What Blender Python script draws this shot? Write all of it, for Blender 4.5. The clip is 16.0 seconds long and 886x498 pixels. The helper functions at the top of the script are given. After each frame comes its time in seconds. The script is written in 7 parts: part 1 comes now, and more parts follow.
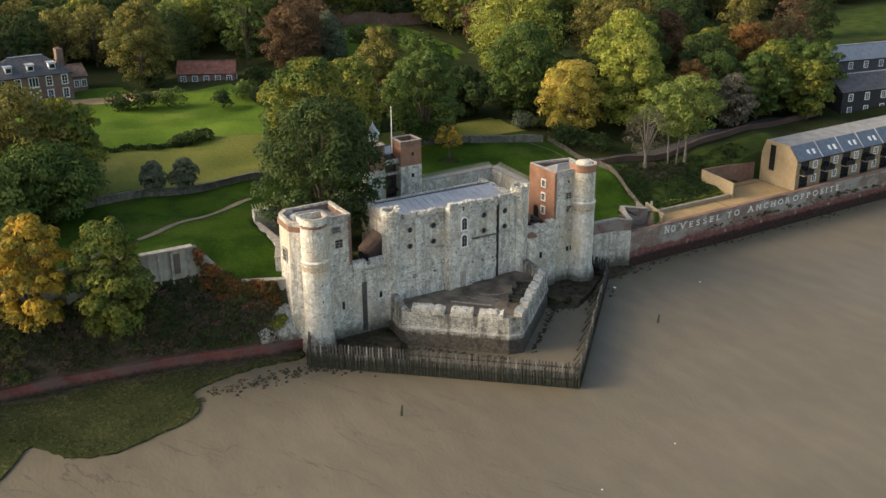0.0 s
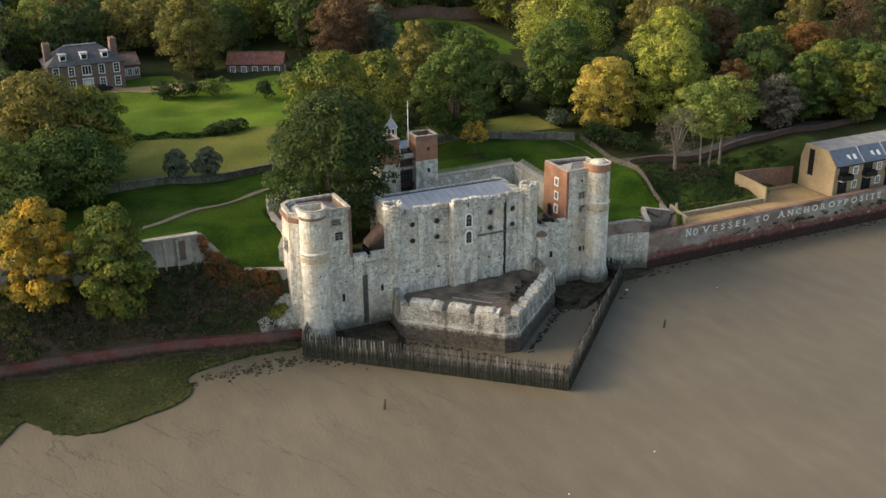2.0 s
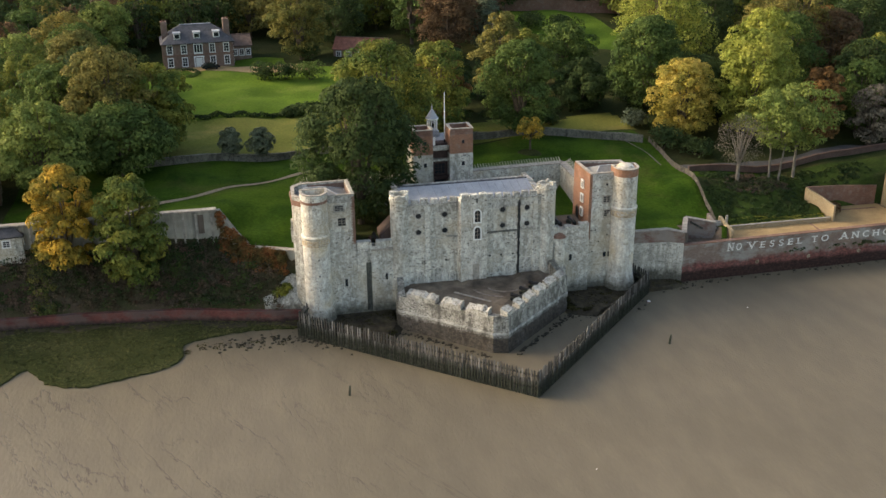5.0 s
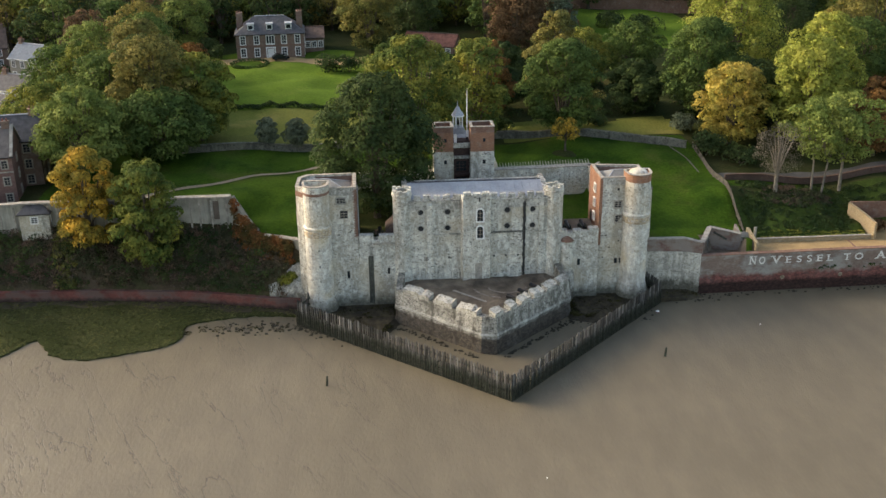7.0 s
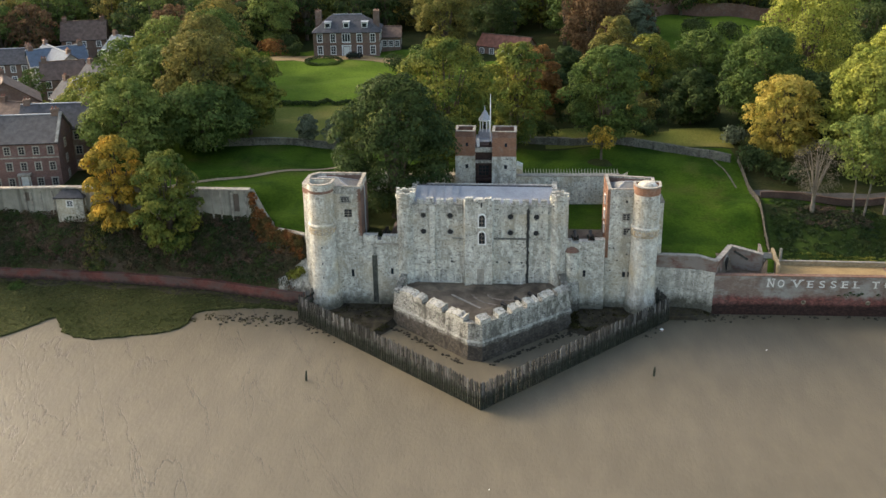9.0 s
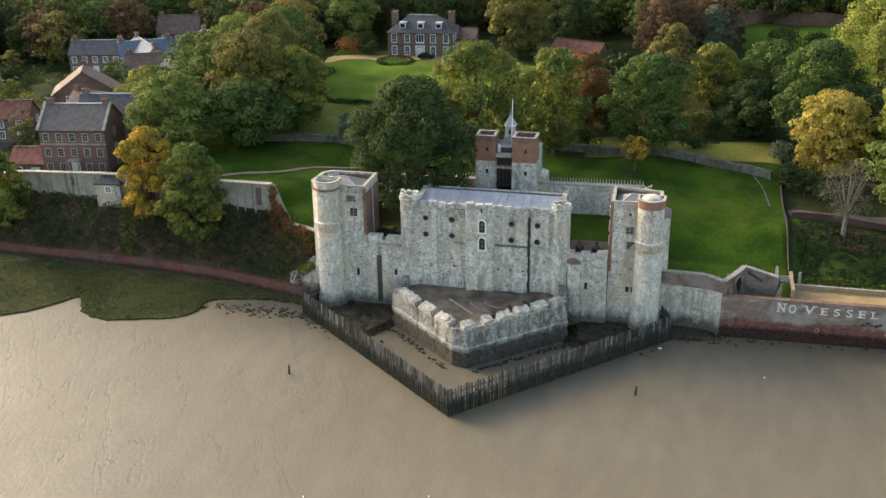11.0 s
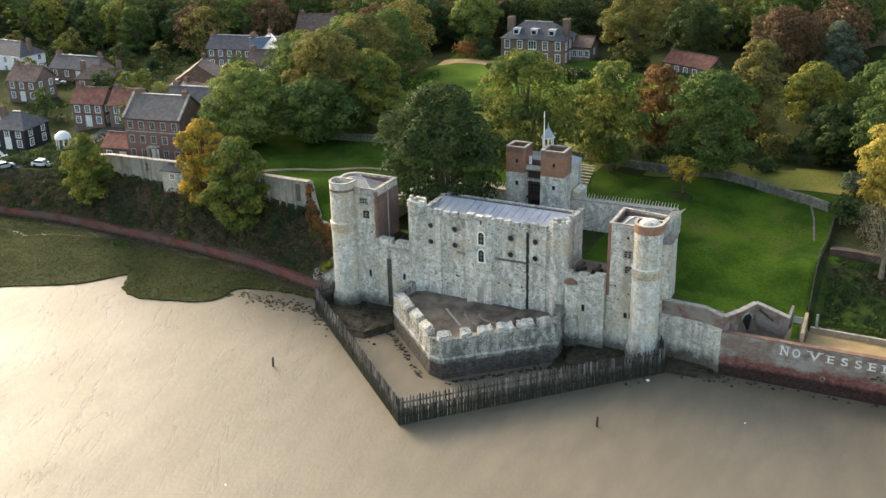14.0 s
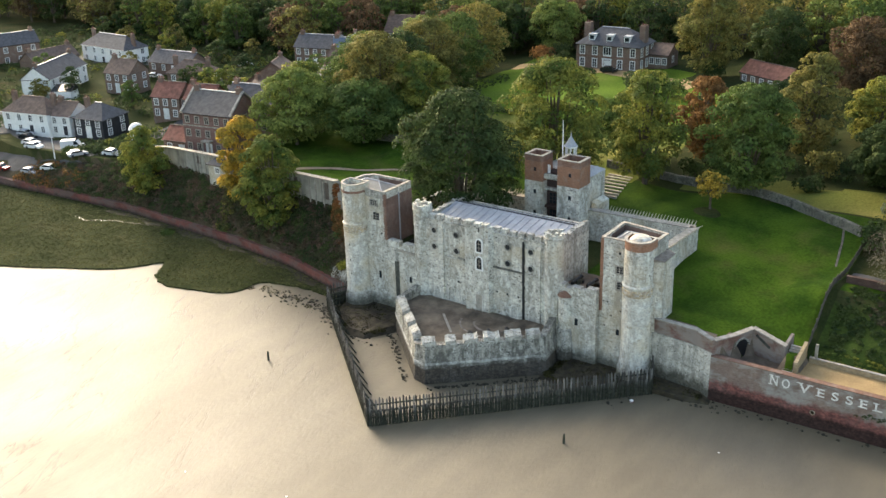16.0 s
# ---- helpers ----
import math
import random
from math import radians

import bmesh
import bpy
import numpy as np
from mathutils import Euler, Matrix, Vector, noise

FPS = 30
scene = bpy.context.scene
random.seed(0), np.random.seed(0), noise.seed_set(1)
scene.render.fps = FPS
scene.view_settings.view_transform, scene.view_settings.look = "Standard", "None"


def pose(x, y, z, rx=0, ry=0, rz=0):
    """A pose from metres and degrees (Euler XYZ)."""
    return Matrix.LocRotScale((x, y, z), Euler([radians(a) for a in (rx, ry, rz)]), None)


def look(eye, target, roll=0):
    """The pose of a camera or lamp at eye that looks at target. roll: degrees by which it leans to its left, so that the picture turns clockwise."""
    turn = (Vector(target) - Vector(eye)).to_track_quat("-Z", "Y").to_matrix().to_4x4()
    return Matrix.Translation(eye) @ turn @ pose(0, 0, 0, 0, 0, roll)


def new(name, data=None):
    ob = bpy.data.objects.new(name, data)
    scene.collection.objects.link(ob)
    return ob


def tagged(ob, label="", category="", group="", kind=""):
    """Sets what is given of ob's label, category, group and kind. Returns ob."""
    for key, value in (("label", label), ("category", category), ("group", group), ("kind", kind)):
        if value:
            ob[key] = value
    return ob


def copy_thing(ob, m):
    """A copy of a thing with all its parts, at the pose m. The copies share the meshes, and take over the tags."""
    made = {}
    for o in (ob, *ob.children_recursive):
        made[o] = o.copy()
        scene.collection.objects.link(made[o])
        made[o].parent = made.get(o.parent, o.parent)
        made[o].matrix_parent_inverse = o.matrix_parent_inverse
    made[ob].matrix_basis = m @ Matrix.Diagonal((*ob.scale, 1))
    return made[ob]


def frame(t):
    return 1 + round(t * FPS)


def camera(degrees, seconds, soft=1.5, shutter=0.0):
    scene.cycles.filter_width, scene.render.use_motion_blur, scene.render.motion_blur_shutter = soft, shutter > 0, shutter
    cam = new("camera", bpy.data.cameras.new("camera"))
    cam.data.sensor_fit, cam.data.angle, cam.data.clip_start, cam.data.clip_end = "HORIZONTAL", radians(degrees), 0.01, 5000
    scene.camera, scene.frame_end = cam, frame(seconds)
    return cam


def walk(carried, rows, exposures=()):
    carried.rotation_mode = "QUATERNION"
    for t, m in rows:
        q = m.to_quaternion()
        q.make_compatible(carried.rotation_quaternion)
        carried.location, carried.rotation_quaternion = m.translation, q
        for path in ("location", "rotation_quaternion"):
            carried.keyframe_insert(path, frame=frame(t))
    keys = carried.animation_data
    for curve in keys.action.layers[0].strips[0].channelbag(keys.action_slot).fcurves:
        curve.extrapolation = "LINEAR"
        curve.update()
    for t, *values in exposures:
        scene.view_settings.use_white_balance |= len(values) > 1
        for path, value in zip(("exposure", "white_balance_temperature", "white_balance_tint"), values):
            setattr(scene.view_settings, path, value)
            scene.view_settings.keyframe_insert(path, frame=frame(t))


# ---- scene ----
cam = camera(46.7, 16.0, soft=1.5)
METRES, EYE, TURN = 165.0, 70.0, -30.2
START_X, START_Y = -77.2, -126.3
ROWS = [
    (0.0, 0.0, 0.0, 0.0, -0.11, -21.62, 0.27),
    (0.5, 0.0134, 0.0005, 0.0004, 0.77, -21.68, 0.3),
    (1.0, 0.0324, 0.0012, 0.0002, 2.04, -21.74, 0.33),
    (1.5, 0.0552, 0.0027, 0.0004, 3.53, -21.81, 0.37),
    (2.0, 0.0849, 0.0057, 0.0009, 5.55, -21.94, 0.41),
    (2.5, 0.114, 0.0097, 0.0014, 7.48, -22.03, 0.45),
    (3.0, 0.1458, 0.0155, 0.0021, 9.64, -22.15, 0.46),
    (3.5, 0.1749, 0.0217, 0.0022, 11.66, -22.22, 0.44),
    (4.0, 0.2058, 0.0295, 0.0022, 13.83, -22.29, 0.42),
    (6.5, 0.3487, 0.0812, 0.0011, 23.93, -22.55, 0.56),
    (7.0, 0.3799, 0.0962, 0.0013, 26.19, -22.57, 0.62),
    (7.5, 0.4086, 0.1114, 0.0016, 28.33, -22.54, 0.66),
    (8.0, 0.4391, 0.1292, 0.0019, 30.64, -22.52, 0.71),
    (8.5, 0.4664, 0.1467, 0.002, 32.78, -22.48, 0.75),
    (9.0, 0.4949, 0.1668, 0.0025, 35.07, -22.47, 0.79),
    (11.5, 0.6198, 0.2778, 0.0033, 46.07, -22.27, 0.94),
    (12.0, 0.6426, 0.3037, 0.0037, 48.35, -22.22, 0.97),
    (12.5, 0.6629, 0.3287, 0.004, 50.47, -22.18, 1.03),
    (13.0, 0.6838, 0.3563, 0.0043, 52.75, -22.12, 1.11),
    (13.5, 0.7022, 0.3828, 0.0046, 54.85, -22.07, 1.21),
    (14.0, 0.721, 0.4119, 0.0044, 57.1, -21.99, 1.32),
    (14.5, 0.7373, 0.4395, 0.0048, 59.21, -21.94, 1.4),
    (15.0, 0.7541, 0.47, 0.0049, 61.49, -21.86, 1.47),
    (15.5, 0.7685, 0.499, 0.0052, 63.6, -21.8, 1.56),
    (16.0, 0.783, 0.5309, 0.0051, 65.9, -21.75, 1.63),
]
walk(cam, [(t, pose(START_X, START_Y, EYE, 0, 0, TURN) @ pose(METRES * x, METRES * y, METRES * z, 90 + pitch, roll, yaw)) for t, x, y, z, yaw, pitch, roll in ROWS], exposures=[(0, 1.21, 7700, 11), (4, 1.28, 7700, 11), (8, 1.45, 7600, 10), (12, 1.69, 7500, 9), (16, 1.86, 7550, 8)])

# ---- light ----
SUN_DIR = Vector((-0.827, 0.377, 0.418)).normalized()
world = bpy.data.worlds.new("sky")
scene.world = world
world.use_nodes = True
wn = world.node_tree
sky = wn.nodes.new("ShaderNodeTexSky")
sky.sky_type = "NISHITA"
sky.sun_disc = False
sky.sun_elevation = math.asin(SUN_DIR.z)
sky.sun_rotation = math.atan2(SUN_DIR.x, SUN_DIR.y)
sky.air_density, sky.dust_density, sky.ozone_density = 1.0, 2.5, 1.0
wn.links.new(sky.outputs["Color"], wn.nodes["Background"].inputs["Color"])
wn.nodes["Background"].inputs["Strength"].default_value = 0.15
sun_data = bpy.data.lights.new("sun", "SUN")
sun_data.energy, sun_data.angle, sun_data.color = 1.6, radians(22), (1.0, 0.95, 0.87)
sun = new("sun", sun_data)
sun.matrix_world = look((0, 0, 300), Vector((0, 0, 300)) - SUN_DIR)

# ---- materials ----
class Nodes:
    """Short access to one material's nodes."""

    def __init__(self, name, rough=0.8, metal=0.0, spec=0.3):
        self.m = bpy.data.materials.new(name)
        self.m.use_nodes = True
        self.t = self.m.node_tree
        self.b = self.t.nodes["Principled BSDF"]
        self.b.inputs["Roughness"].default_value = rough
        self.b.inputs["Metallic"].default_value = metal
        self.b.inputs["Specular IOR Level"].default_value = spec

    def add(self, kind, **values):
        n = self.t.nodes.new(kind)
        for k, v in values.items():
            n.inputs[k].default_value = v
        return n

    def link(self, a, b):
        self.t.links.new(a, b)

    def coords(self, scale=(1, 1, 1)):
        g = self.add("ShaderNodeNewGeometry")
        m = self.add("ShaderNodeMapping", Scale=scale)
        self.link(g.outputs["Position"], m.inputs["Vector"])
        return m.outputs["Vector"]

    def noise(self, scale, detail=4.0, stretch=(1, 1, 1), rough=0.55):
        n = self.add("ShaderNodeTexNoise", Scale=scale, Detail=detail, Roughness=rough)
        self.link(self.coords(stretch), n.inputs["Vector"])
        return n.outputs["Fac"]

    def ramp(self, fac, stops):
        r = self.add("ShaderNodeValToRGB")
        e = r.color_ramp.elements
        while len(e) < len(stops):
            e.new(0.5)
        for el, (p, c) in zip(e, stops):
            el.position, el.color = p, (*c, 1) if len(c) == 3 else c
        self.link(fac, r.inputs["Fac"])
        return r.outputs["Color"]

    def mix(self, fac, a, b, mode="MIX"):
        x = self.t.nodes.new("ShaderNodeMix")
        x.data_type, x.blend_type = "RGBA", mode
        for sock, v in ((x.inputs["Factor"], fac), (x.inputs["A"], a), (x.inputs["B"], b)):
            if isinstance(v, (int, float)):
                sock.default_value = v
            elif isinstance(v, tuple):
                sock.default_value = (*v, 1)
            else:
                self.link(v, sock)
        return x.outputs["Result"]

    def bump(self, height, strength=0.3, distance=0.1):
        b = self.add("ShaderNodeBump", Strength=strength, Distance=distance)
        self.link(height, b.inputs["Height"])
        self.link(b.outputs["Normal"], self.b.inputs["Normal"])

    def low(self, c, z0, z1, dark, wander=1.6):
        """A tide mark: the colour dark up to about z0, fading out at z1, with an uneven edge."""
        g = self.add("ShaderNodeNewGeometry")
        s = self.add("ShaderNodeSeparateXYZ")
        self.link(g.outputs["Position"], s.inputs["Vector"])
        k = self.add("ShaderNodeMath")
        k.operation = "MULTIPLY_ADD"
        self.link(self.noise(0.9, 6, (1, 1, 0.5), 0.65), k.inputs[0])
        k.inputs[1].default_value = wander * 2
        self.link(s.outputs["Z"], k.inputs[2])
        r = self.add("ShaderNodeMapRange")
        for key, v in (("From Min", z0 + wander), ("From Max", z1 + wander), ("To Min", 0.86), ("To Max", 0.0)):
            r.inputs[key].default_value = v
        self.link(k.outputs[0], r.inputs["Value"])
        wet = self.ramp(self.noise(1.9, 5, (1, 1, 1.6), 0.65), [(0.35, tuple(v * 0.5 for v in dark)), (0.52, dark), (0.68, tuple(v * 1.9 for v in dark))])
        return self.mix(r.outputs["Result"], c, wet)

    def color(self, c):
        self.link(c, self.b.inputs["Base Color"])
        return self.m


def mat_plain(name, c, rough=0.7, metal=0.0, vary=0.25, scale=1.5):
    n = Nodes(name, rough, metal)
    f = n.ramp(n.noise(scale, 5), [(0.3, tuple(v * (1 - vary) for v in c)), (0.7, tuple(min(1, v * (1 + vary)) for v in c))])
    g = n.ramp(n.noise(scale * 9, 3), [(0.35, (0.82, 0.82, 0.82)), (0.65, (1, 1, 1))])
    n.bump(n.noise(scale * 12, 3), 0.15, 0.03)
    return n.color(n.mix(1.0, f, g, "MULTIPLY"))


def mat_stone(name, light, mid, dark, cell=(3.0, 3.0, 4.2), stain=0.5, streak=0.5, mortar=(0.58, 0.56, 0.51), tint=None, tide=None):
    """Rubble masonry: cells of uneven stones, pale joints, broad stains and streaks of weathering."""
    n = Nodes(name, 0.9, 0, 0.2)
    vor = n.add("ShaderNodeTexVoronoi", Scale=1.0)
    n.link(n.coords(cell), vor.inputs["Vector"])
    edge = n.t.nodes.new("ShaderNodeTexVoronoi")
    edge.feature = "DISTANCE_TO_EDGE"
    edge.inputs["Scale"].default_value = 1.0
    n.link(n.coords(cell), edge.inputs["Vector"])
    sep = n.t.nodes.new("ShaderNodeSeparateColor")
    n.link(vor.outputs["Color"], sep.inputs["Color"])
    c = n.ramp(sep.outputs["Red"], [(0.0, dark), (0.22, mid), (0.75, light), (1.0, tuple(min(0.82, v * 1.12) for v in light))])
    spot = n.ramp(n.noise(1.3, 6, (1, 1, 1.3), 0.7), [(0.36, (0.5, 0.5, 0.5)), (0.58, (0, 0, 0))])
    c = n.mix(spot, c, dark)
    pit = n.ramp(n.noise(2.7, 4, (1, 1, 1.5), 0.6), [(0.33, (0.85, 0.85, 0.85)), (0.41, (0, 0, 0))])
    c = n.mix(pit, c, tuple(v * 0.7 for v in dark))
    joint = n.ramp(edge.outputs["Distance"], [(0.03, (1, 1, 1)), (0.1, (0, 0, 0))])
    c = n.mix(joint, c, mortar)
    blot = n.ramp(n.noise(0.27, 6, rough=0.65), [(0.44, (0, 0, 0)), (0.6, (stain, stain, stain))])
    c = n.mix(blot, c, tuple(v * 0.48 for v in mid))
    wash = n.ramp(n.noise(0.75, 5, (1, 1, 0.1), 0.65), [(0.48, (0, 0, 0)), (0.64, (streak, streak, streak))])
    c = n.mix(wash, c, tuple(v * 0.42 for v in mid))
    pale = n.ramp(n.noise(1.5, 6, (1.0, 1.0, 0.6), 0.65), [(0.5, (0, 0, 0)), (0.66, (0.7, 0.7, 0.7))])
    c = n.mix(pale, c, tuple(min(0.85, v * 1.2) for v in light))
    if tint:
        warm = n.ramp(n.noise(0.16, 4), [(0.5, (0, 0, 0)), (0.66, (0.6, 0.6, 0.6))])
        c = n.mix(warm, c, tint)
    grain = n.ramp(n.noise(5, 4), [(0.3, (0.78, 0.78, 0.78)), (0.7, (1.08, 1.08, 1.08))])
    c = n.mix(1.0, c, grain, "MULTIPLY")
    h = n.mix(0.5, edge.outputs["Distance"], n.noise(4, 4))
    n.bump(h, 0.7, 0.12)
    if tide:
        c = n.low(c, *tide)
    return n.color(c)


def mat_brick(name, base, mortar=(0.36, 0.32, 0.28), stain=0.4, tides=(), patch=None):
    n = Nodes(name, 0.9, 0, 0.2)
    a = tuple(v * 0.72 for v in base)
    c = n.ramp(n.noise(2.6, 3, (1, 1, 3.2)), [(0.35, a), (0.6, base), (0.75, tuple(v * 1.25 for v in base))])
    j = n.ramp(n.noise(1.1, 4), [(0.52, (0, 0, 0)), (0.8, (0.5, 0.5, 0.5))])
    c = n.mix(j, c, mortar)
    blot = n.ramp(n.noise(0.25, 6), [(0.42, (0, 0, 0)), (0.7, (stain, stain, stain))])
    c = n.mix(blot, c, tuple(v * 0.4 for v in base))
    n.bump(n.noise(5, 3, (1, 1, 3)), 0.4, 0.05)
    if patch:
        q = n.ramp(n.noise(0.35, 6, (0.7, 0.7, 1.2), 0.65), [(0.45, (0, 0, 0)), (0.57, (0.8, 0.8, 0.8))])
        c = n.mix(q, c, patch)
    for t in tides:
        c = n.low(c, *t)
    return n.color(c)


def mat_leaf(name, a, b, patch=0.5, patch_scale=0.25):
    """Foliage: every leaf its own shade between two colours, in broad patches, with light shining through."""
    n = Nodes(name, 0.75, 0, 0.08)
    g = n.t.nodes.new("ShaderNodeNewGeometry")
    o = n.t.nodes.new("ShaderNodeObjectInfo")
    lo = n.ramp(g.outputs["Random Per Island"], [(0.0, tuple(v * 0.6 for v in a)), (1.0, tuple(v * 1.3 for v in a))])
    hi = n.ramp(g.outputs["Random Per Island"], [(0.0, tuple(v * 0.6 for v in b)), (1.0, tuple(v * 1.25 for v in b))])
    f = n.ramp(n.noise(patch_scale, 3), [(0.5 - patch * 0.2, (0, 0, 0)), (0.5 + patch * 0.25, (1, 1, 1))])
    c = n.mix(f, lo, hi)
    tone = n.ramp(o.outputs["Random"], [(0.0, (0.85, 0.88, 0.85)), (1.0, (1.12, 1.08, 1.0))])
    c = n.mix(1.0, c, tone, "MULTIPLY")
    n.color(c)
    t = n.t.nodes.new("ShaderNodeBsdfTranslucent")
    n.link(c, t.inputs["Color"])
    mx = n.t.nodes.new("ShaderNodeMixShader")
    mx.inputs["Fac"].default_value = 0.3
    n.link(n.b.outputs["BSDF"], mx.inputs[1])
    n.link(t.outputs["BSDF"], mx.inputs[2])
    n.link(mx.outputs["Shader"], n.t.nodes["Material Output"].inputs["Surface"])
    return n.m


def mat_grass(name, a, b, dry, scale=0.12):
    n = Nodes(name, 1.0, 0, 0.03)
    c = n.ramp(n.noise(scale, 6), [(0.35, a), (0.62, b)])
    d = n.ramp(n.noise(scale * 0.7 + 0.03, 5), [(0.55, (0, 0, 0)), (0.75, (0.6, 0.6, 0.6))])
    c = n.mix(d, c, dry)
    fine = n.ramp(n.noise(2.5, 5), [(0.3, (0.72, 0.72, 0.72)), (0.7, (1.15, 1.15, 1.15))])
    c = n.mix(1.0, c, fine, "MULTIPLY")
    n.bump(n.noise(3.0, 5), 0.5, 0.2)
    return n.color(c)


def mat_mud():
    """Silty tidal water over wet mud: brown, with a broad wet sheen, fine ripples and a few drainage rills."""
    n = Nodes("silty_water", 0.6, 0, 0.52)
    c = n.ramp(n.noise(0.02, 5, (1, 2, 1)), [(0.3, (0.111, 0.091, 0.0575)), (0.7, (0.137, 0.113, 0.074))])
    s = n.ramp(n.noise(0.35, 6, (1, 0.35, 1)), [(0.4, (0.9, 0.9, 0.9)), (0.65, (1.06, 1.06, 1.06))])
    c = n.mix(1.0, c, s, "MULTIPLY")
    swing = n.add("ShaderNodeMapping", Rotation=(0, 0, radians(-113)))
    n.link(n.coords(), swing.inputs["Vector"])
    turn = n.add("ShaderNodeMapping", Scale=(0.03, 0.17, 1))
    n.link(swing.outputs["Vector"], turn.inputs["Vector"])
    warp = n.add("ShaderNodeTexNoise", Scale=1.0, Detail=7.0, Roughness=0.62, Distortion=0.5)
    n.link(turn.outputs["Vector"], warp.inputs["Vector"])
    rill = n.ramp(warp.outputs["Fac"], [(0.488, (0, 0, 0)), (0.5, (1, 1, 1)), (0.512, (0, 0, 0))])
    where = n.ramp(n.noise(0.07, 4), [(0.42, (0, 0, 0)), (0.54, (1, 1, 1))])
    rill = n.mix(1.0, rill, where, "MULTIPLY")
    g = n.add("ShaderNodeNewGeometry")
    sx = n.add("ShaderNodeSeparateXYZ")
    n.link(g.outputs["Position"], sx.inputs["Vector"])
    side = n.add("ShaderNodeMapRange")
    for key, v in (("From Min", 5.0), ("From Max", -35.0), ("To Min", 0.0), ("To Max", 1.0)):
        side.inputs[key].default_value = v
    n.link(sx.outputs["X"], side.inputs["Value"])
    rill = n.mix(side.outputs["Result"], (0, 0, 0), rill)
    n.color(n.mix(rill, c, (0.052, 0.042, 0.028)))
    r = n.ramp(n.noise(0.05, 4), [(0.3, (0.56, 0.56, 0.56)), (0.7, (0.66, 0.66, 0.66))])
    n.link(r, n.b.inputs["Roughness"])
    h = n.mix(0.6, n.noise(0.5, 6, (1, 0.6, 1)), n.noise(2.4, 5, (1, 0.5, 1)))
    flip = n.add("ShaderNodeInvert")
    n.link(rill, flip.inputs["Color"])
    h = n.mix(0.24, h, flip.outputs["Color"])
    n.bump(h, 0.4, 0.3)
    return n.m


def mat_render(name, c):
    """Old cement render: broad patches, long vertical streaks of damp."""
    n = Nodes(name, 0.95, 0, 0.15)
    a = n.ramp(n.noise(0.5, 6), [(0.3, tuple(v * 0.7 for v in c)), (0.65, tuple(v * 1.15 for v in c))])
    w = n.ramp(n.noise(0.9, 5, (1, 1, 0.08)), [(0.48, (0, 0, 0)), (0.66, (0.75, 0.75, 0.75))])
    a = n.mix(w, a, tuple(v * 0.35 for v in c))
    n.bump(n.noise(3, 5), 0.3, 0.06)
    return n.color(a)


def mat_stake():
    """Weathered stakes, each its own grey, dark and weedy where the tide reaches."""
    n = Nodes("palisade_stake", 0.9, 0, 0.15)
    o = n.t.nodes.new("ShaderNodeObjectInfo")
    c = n.ramp(o.outputs["Random"], [(0.0, (0.045, 0.043, 0.038)), (0.5, (0.085, 0.081, 0.074)), (0.85, (0.14, 0.134, 0.124)), (1.0, (0.22, 0.214, 0.2))])
    g = n.ramp(n.noise(2.0, 5, (3, 3, 0.4)), [(0.35, (0.6, 0.6, 0.6)), (0.65, (1.15, 1.15, 1.15))])
    c = n.low(n.mix(1.0, c, g, "MULTIPLY"), 1.5, 2.5, (0.026, 0.03, 0.02), 0.7)
    n.bump(n.noise(3, 4, (3, 3, 0.5)), 0.4, 0.05)
    return n.color(c)


def mat_glass():
    n = Nodes("glass_and_hole_shade", 0.08, 0, 0.6)
    n.b.inputs["Base Color"].default_value = (0.02, 0.024, 0.028, 1)
    return n.m


STONE = mat_stone("ragstone", (0.80, 0.75, 0.63), (0.60, 0.558, 0.46), (0.17, 0.16, 0.135), stain=0.5, streak=0.68, tint=(0.52, 0.43, 0.30), tide=(1.2, 2.9, (0.10, 0.095, 0.07)))
STONE_PALE = mat_stone("pale_ashlar", (0.80, 0.752, 0.64), (0.69, 0.643, 0.54), (0.42, 0.38, 0.31), (1.6, 1.6, 3.0), 0.4, 0.4, tint=(0.60, 0.47, 0.28), tide=(1.0, 2.6, (0.12, 0.115, 0.085)))
STONE_DARK = mat_stone("grey_ragstone", (0.56, 0.53, 0.45), (0.38, 0.36, 0.31), (0.12, 0.11, 0.09), stain=0.75, tide=(1.7, 3.0, (0.042, 0.037, 0.026), 1.5))
RIVER_BRICK = mat_brick("river_wall_brick", (0.235, 0.168, 0.135), (0.34, 0.31, 0.27), 0.6, ((2.7, 3.5, (0.15, 0.048, 0.04), 1.2), (1.6, 2.2, (0.018, 0.013, 0.011), 0.8)), (0.32, 0.305, 0.27))
BRICK_OLD = mat_brick("weathered_red_brick", (0.2, 0.115, 0.09), (0.33, 0.29, 0.25), 0.6, (), (0.26, 0.23, 0.2))
QUAY_STONE = mat_stone("rubble_quay_stone", (0.6, 0.565, 0.48), (0.46, 0.43, 0.36), (0.14, 0.13, 0.105), stain=0.6, tide=(1.6, 3.0, (0.055, 0.052, 0.036), 1.6))
LOW_BRICK = mat_brick("low_wall_brick", (0.19, 0.068, 0.056), (0.22, 0.15, 0.13), 0.8, ((0.45, 1.0, (0.035, 0.026, 0.022), 0.7),), (0.125, 0.09, 0.078))
LEDGE_STONE = mat_stone("pale_ledge_stone", (0.6, 0.58, 0.52), (0.46, 0.44, 0.39), (0.16, 0.15, 0.13), stain=0.8, streak=0.8)
# Darkened so that the colour takes in the string course's shadow line.
STRING_STONE = mat_stone("string_shadow_stone", (0.24, 0.23, 0.2), (0.15, 0.145, 0.125), (0.06, 0.058, 0.05), mortar=(0.2, 0.19, 0.17))
PARAPET_STONE = mat_stone("weathered_parapet_stone", (0.62, 0.59, 0.51), (0.44, 0.415, 0.355), (0.12, 0.112, 0.095), stain=0.7, streak=0.6)
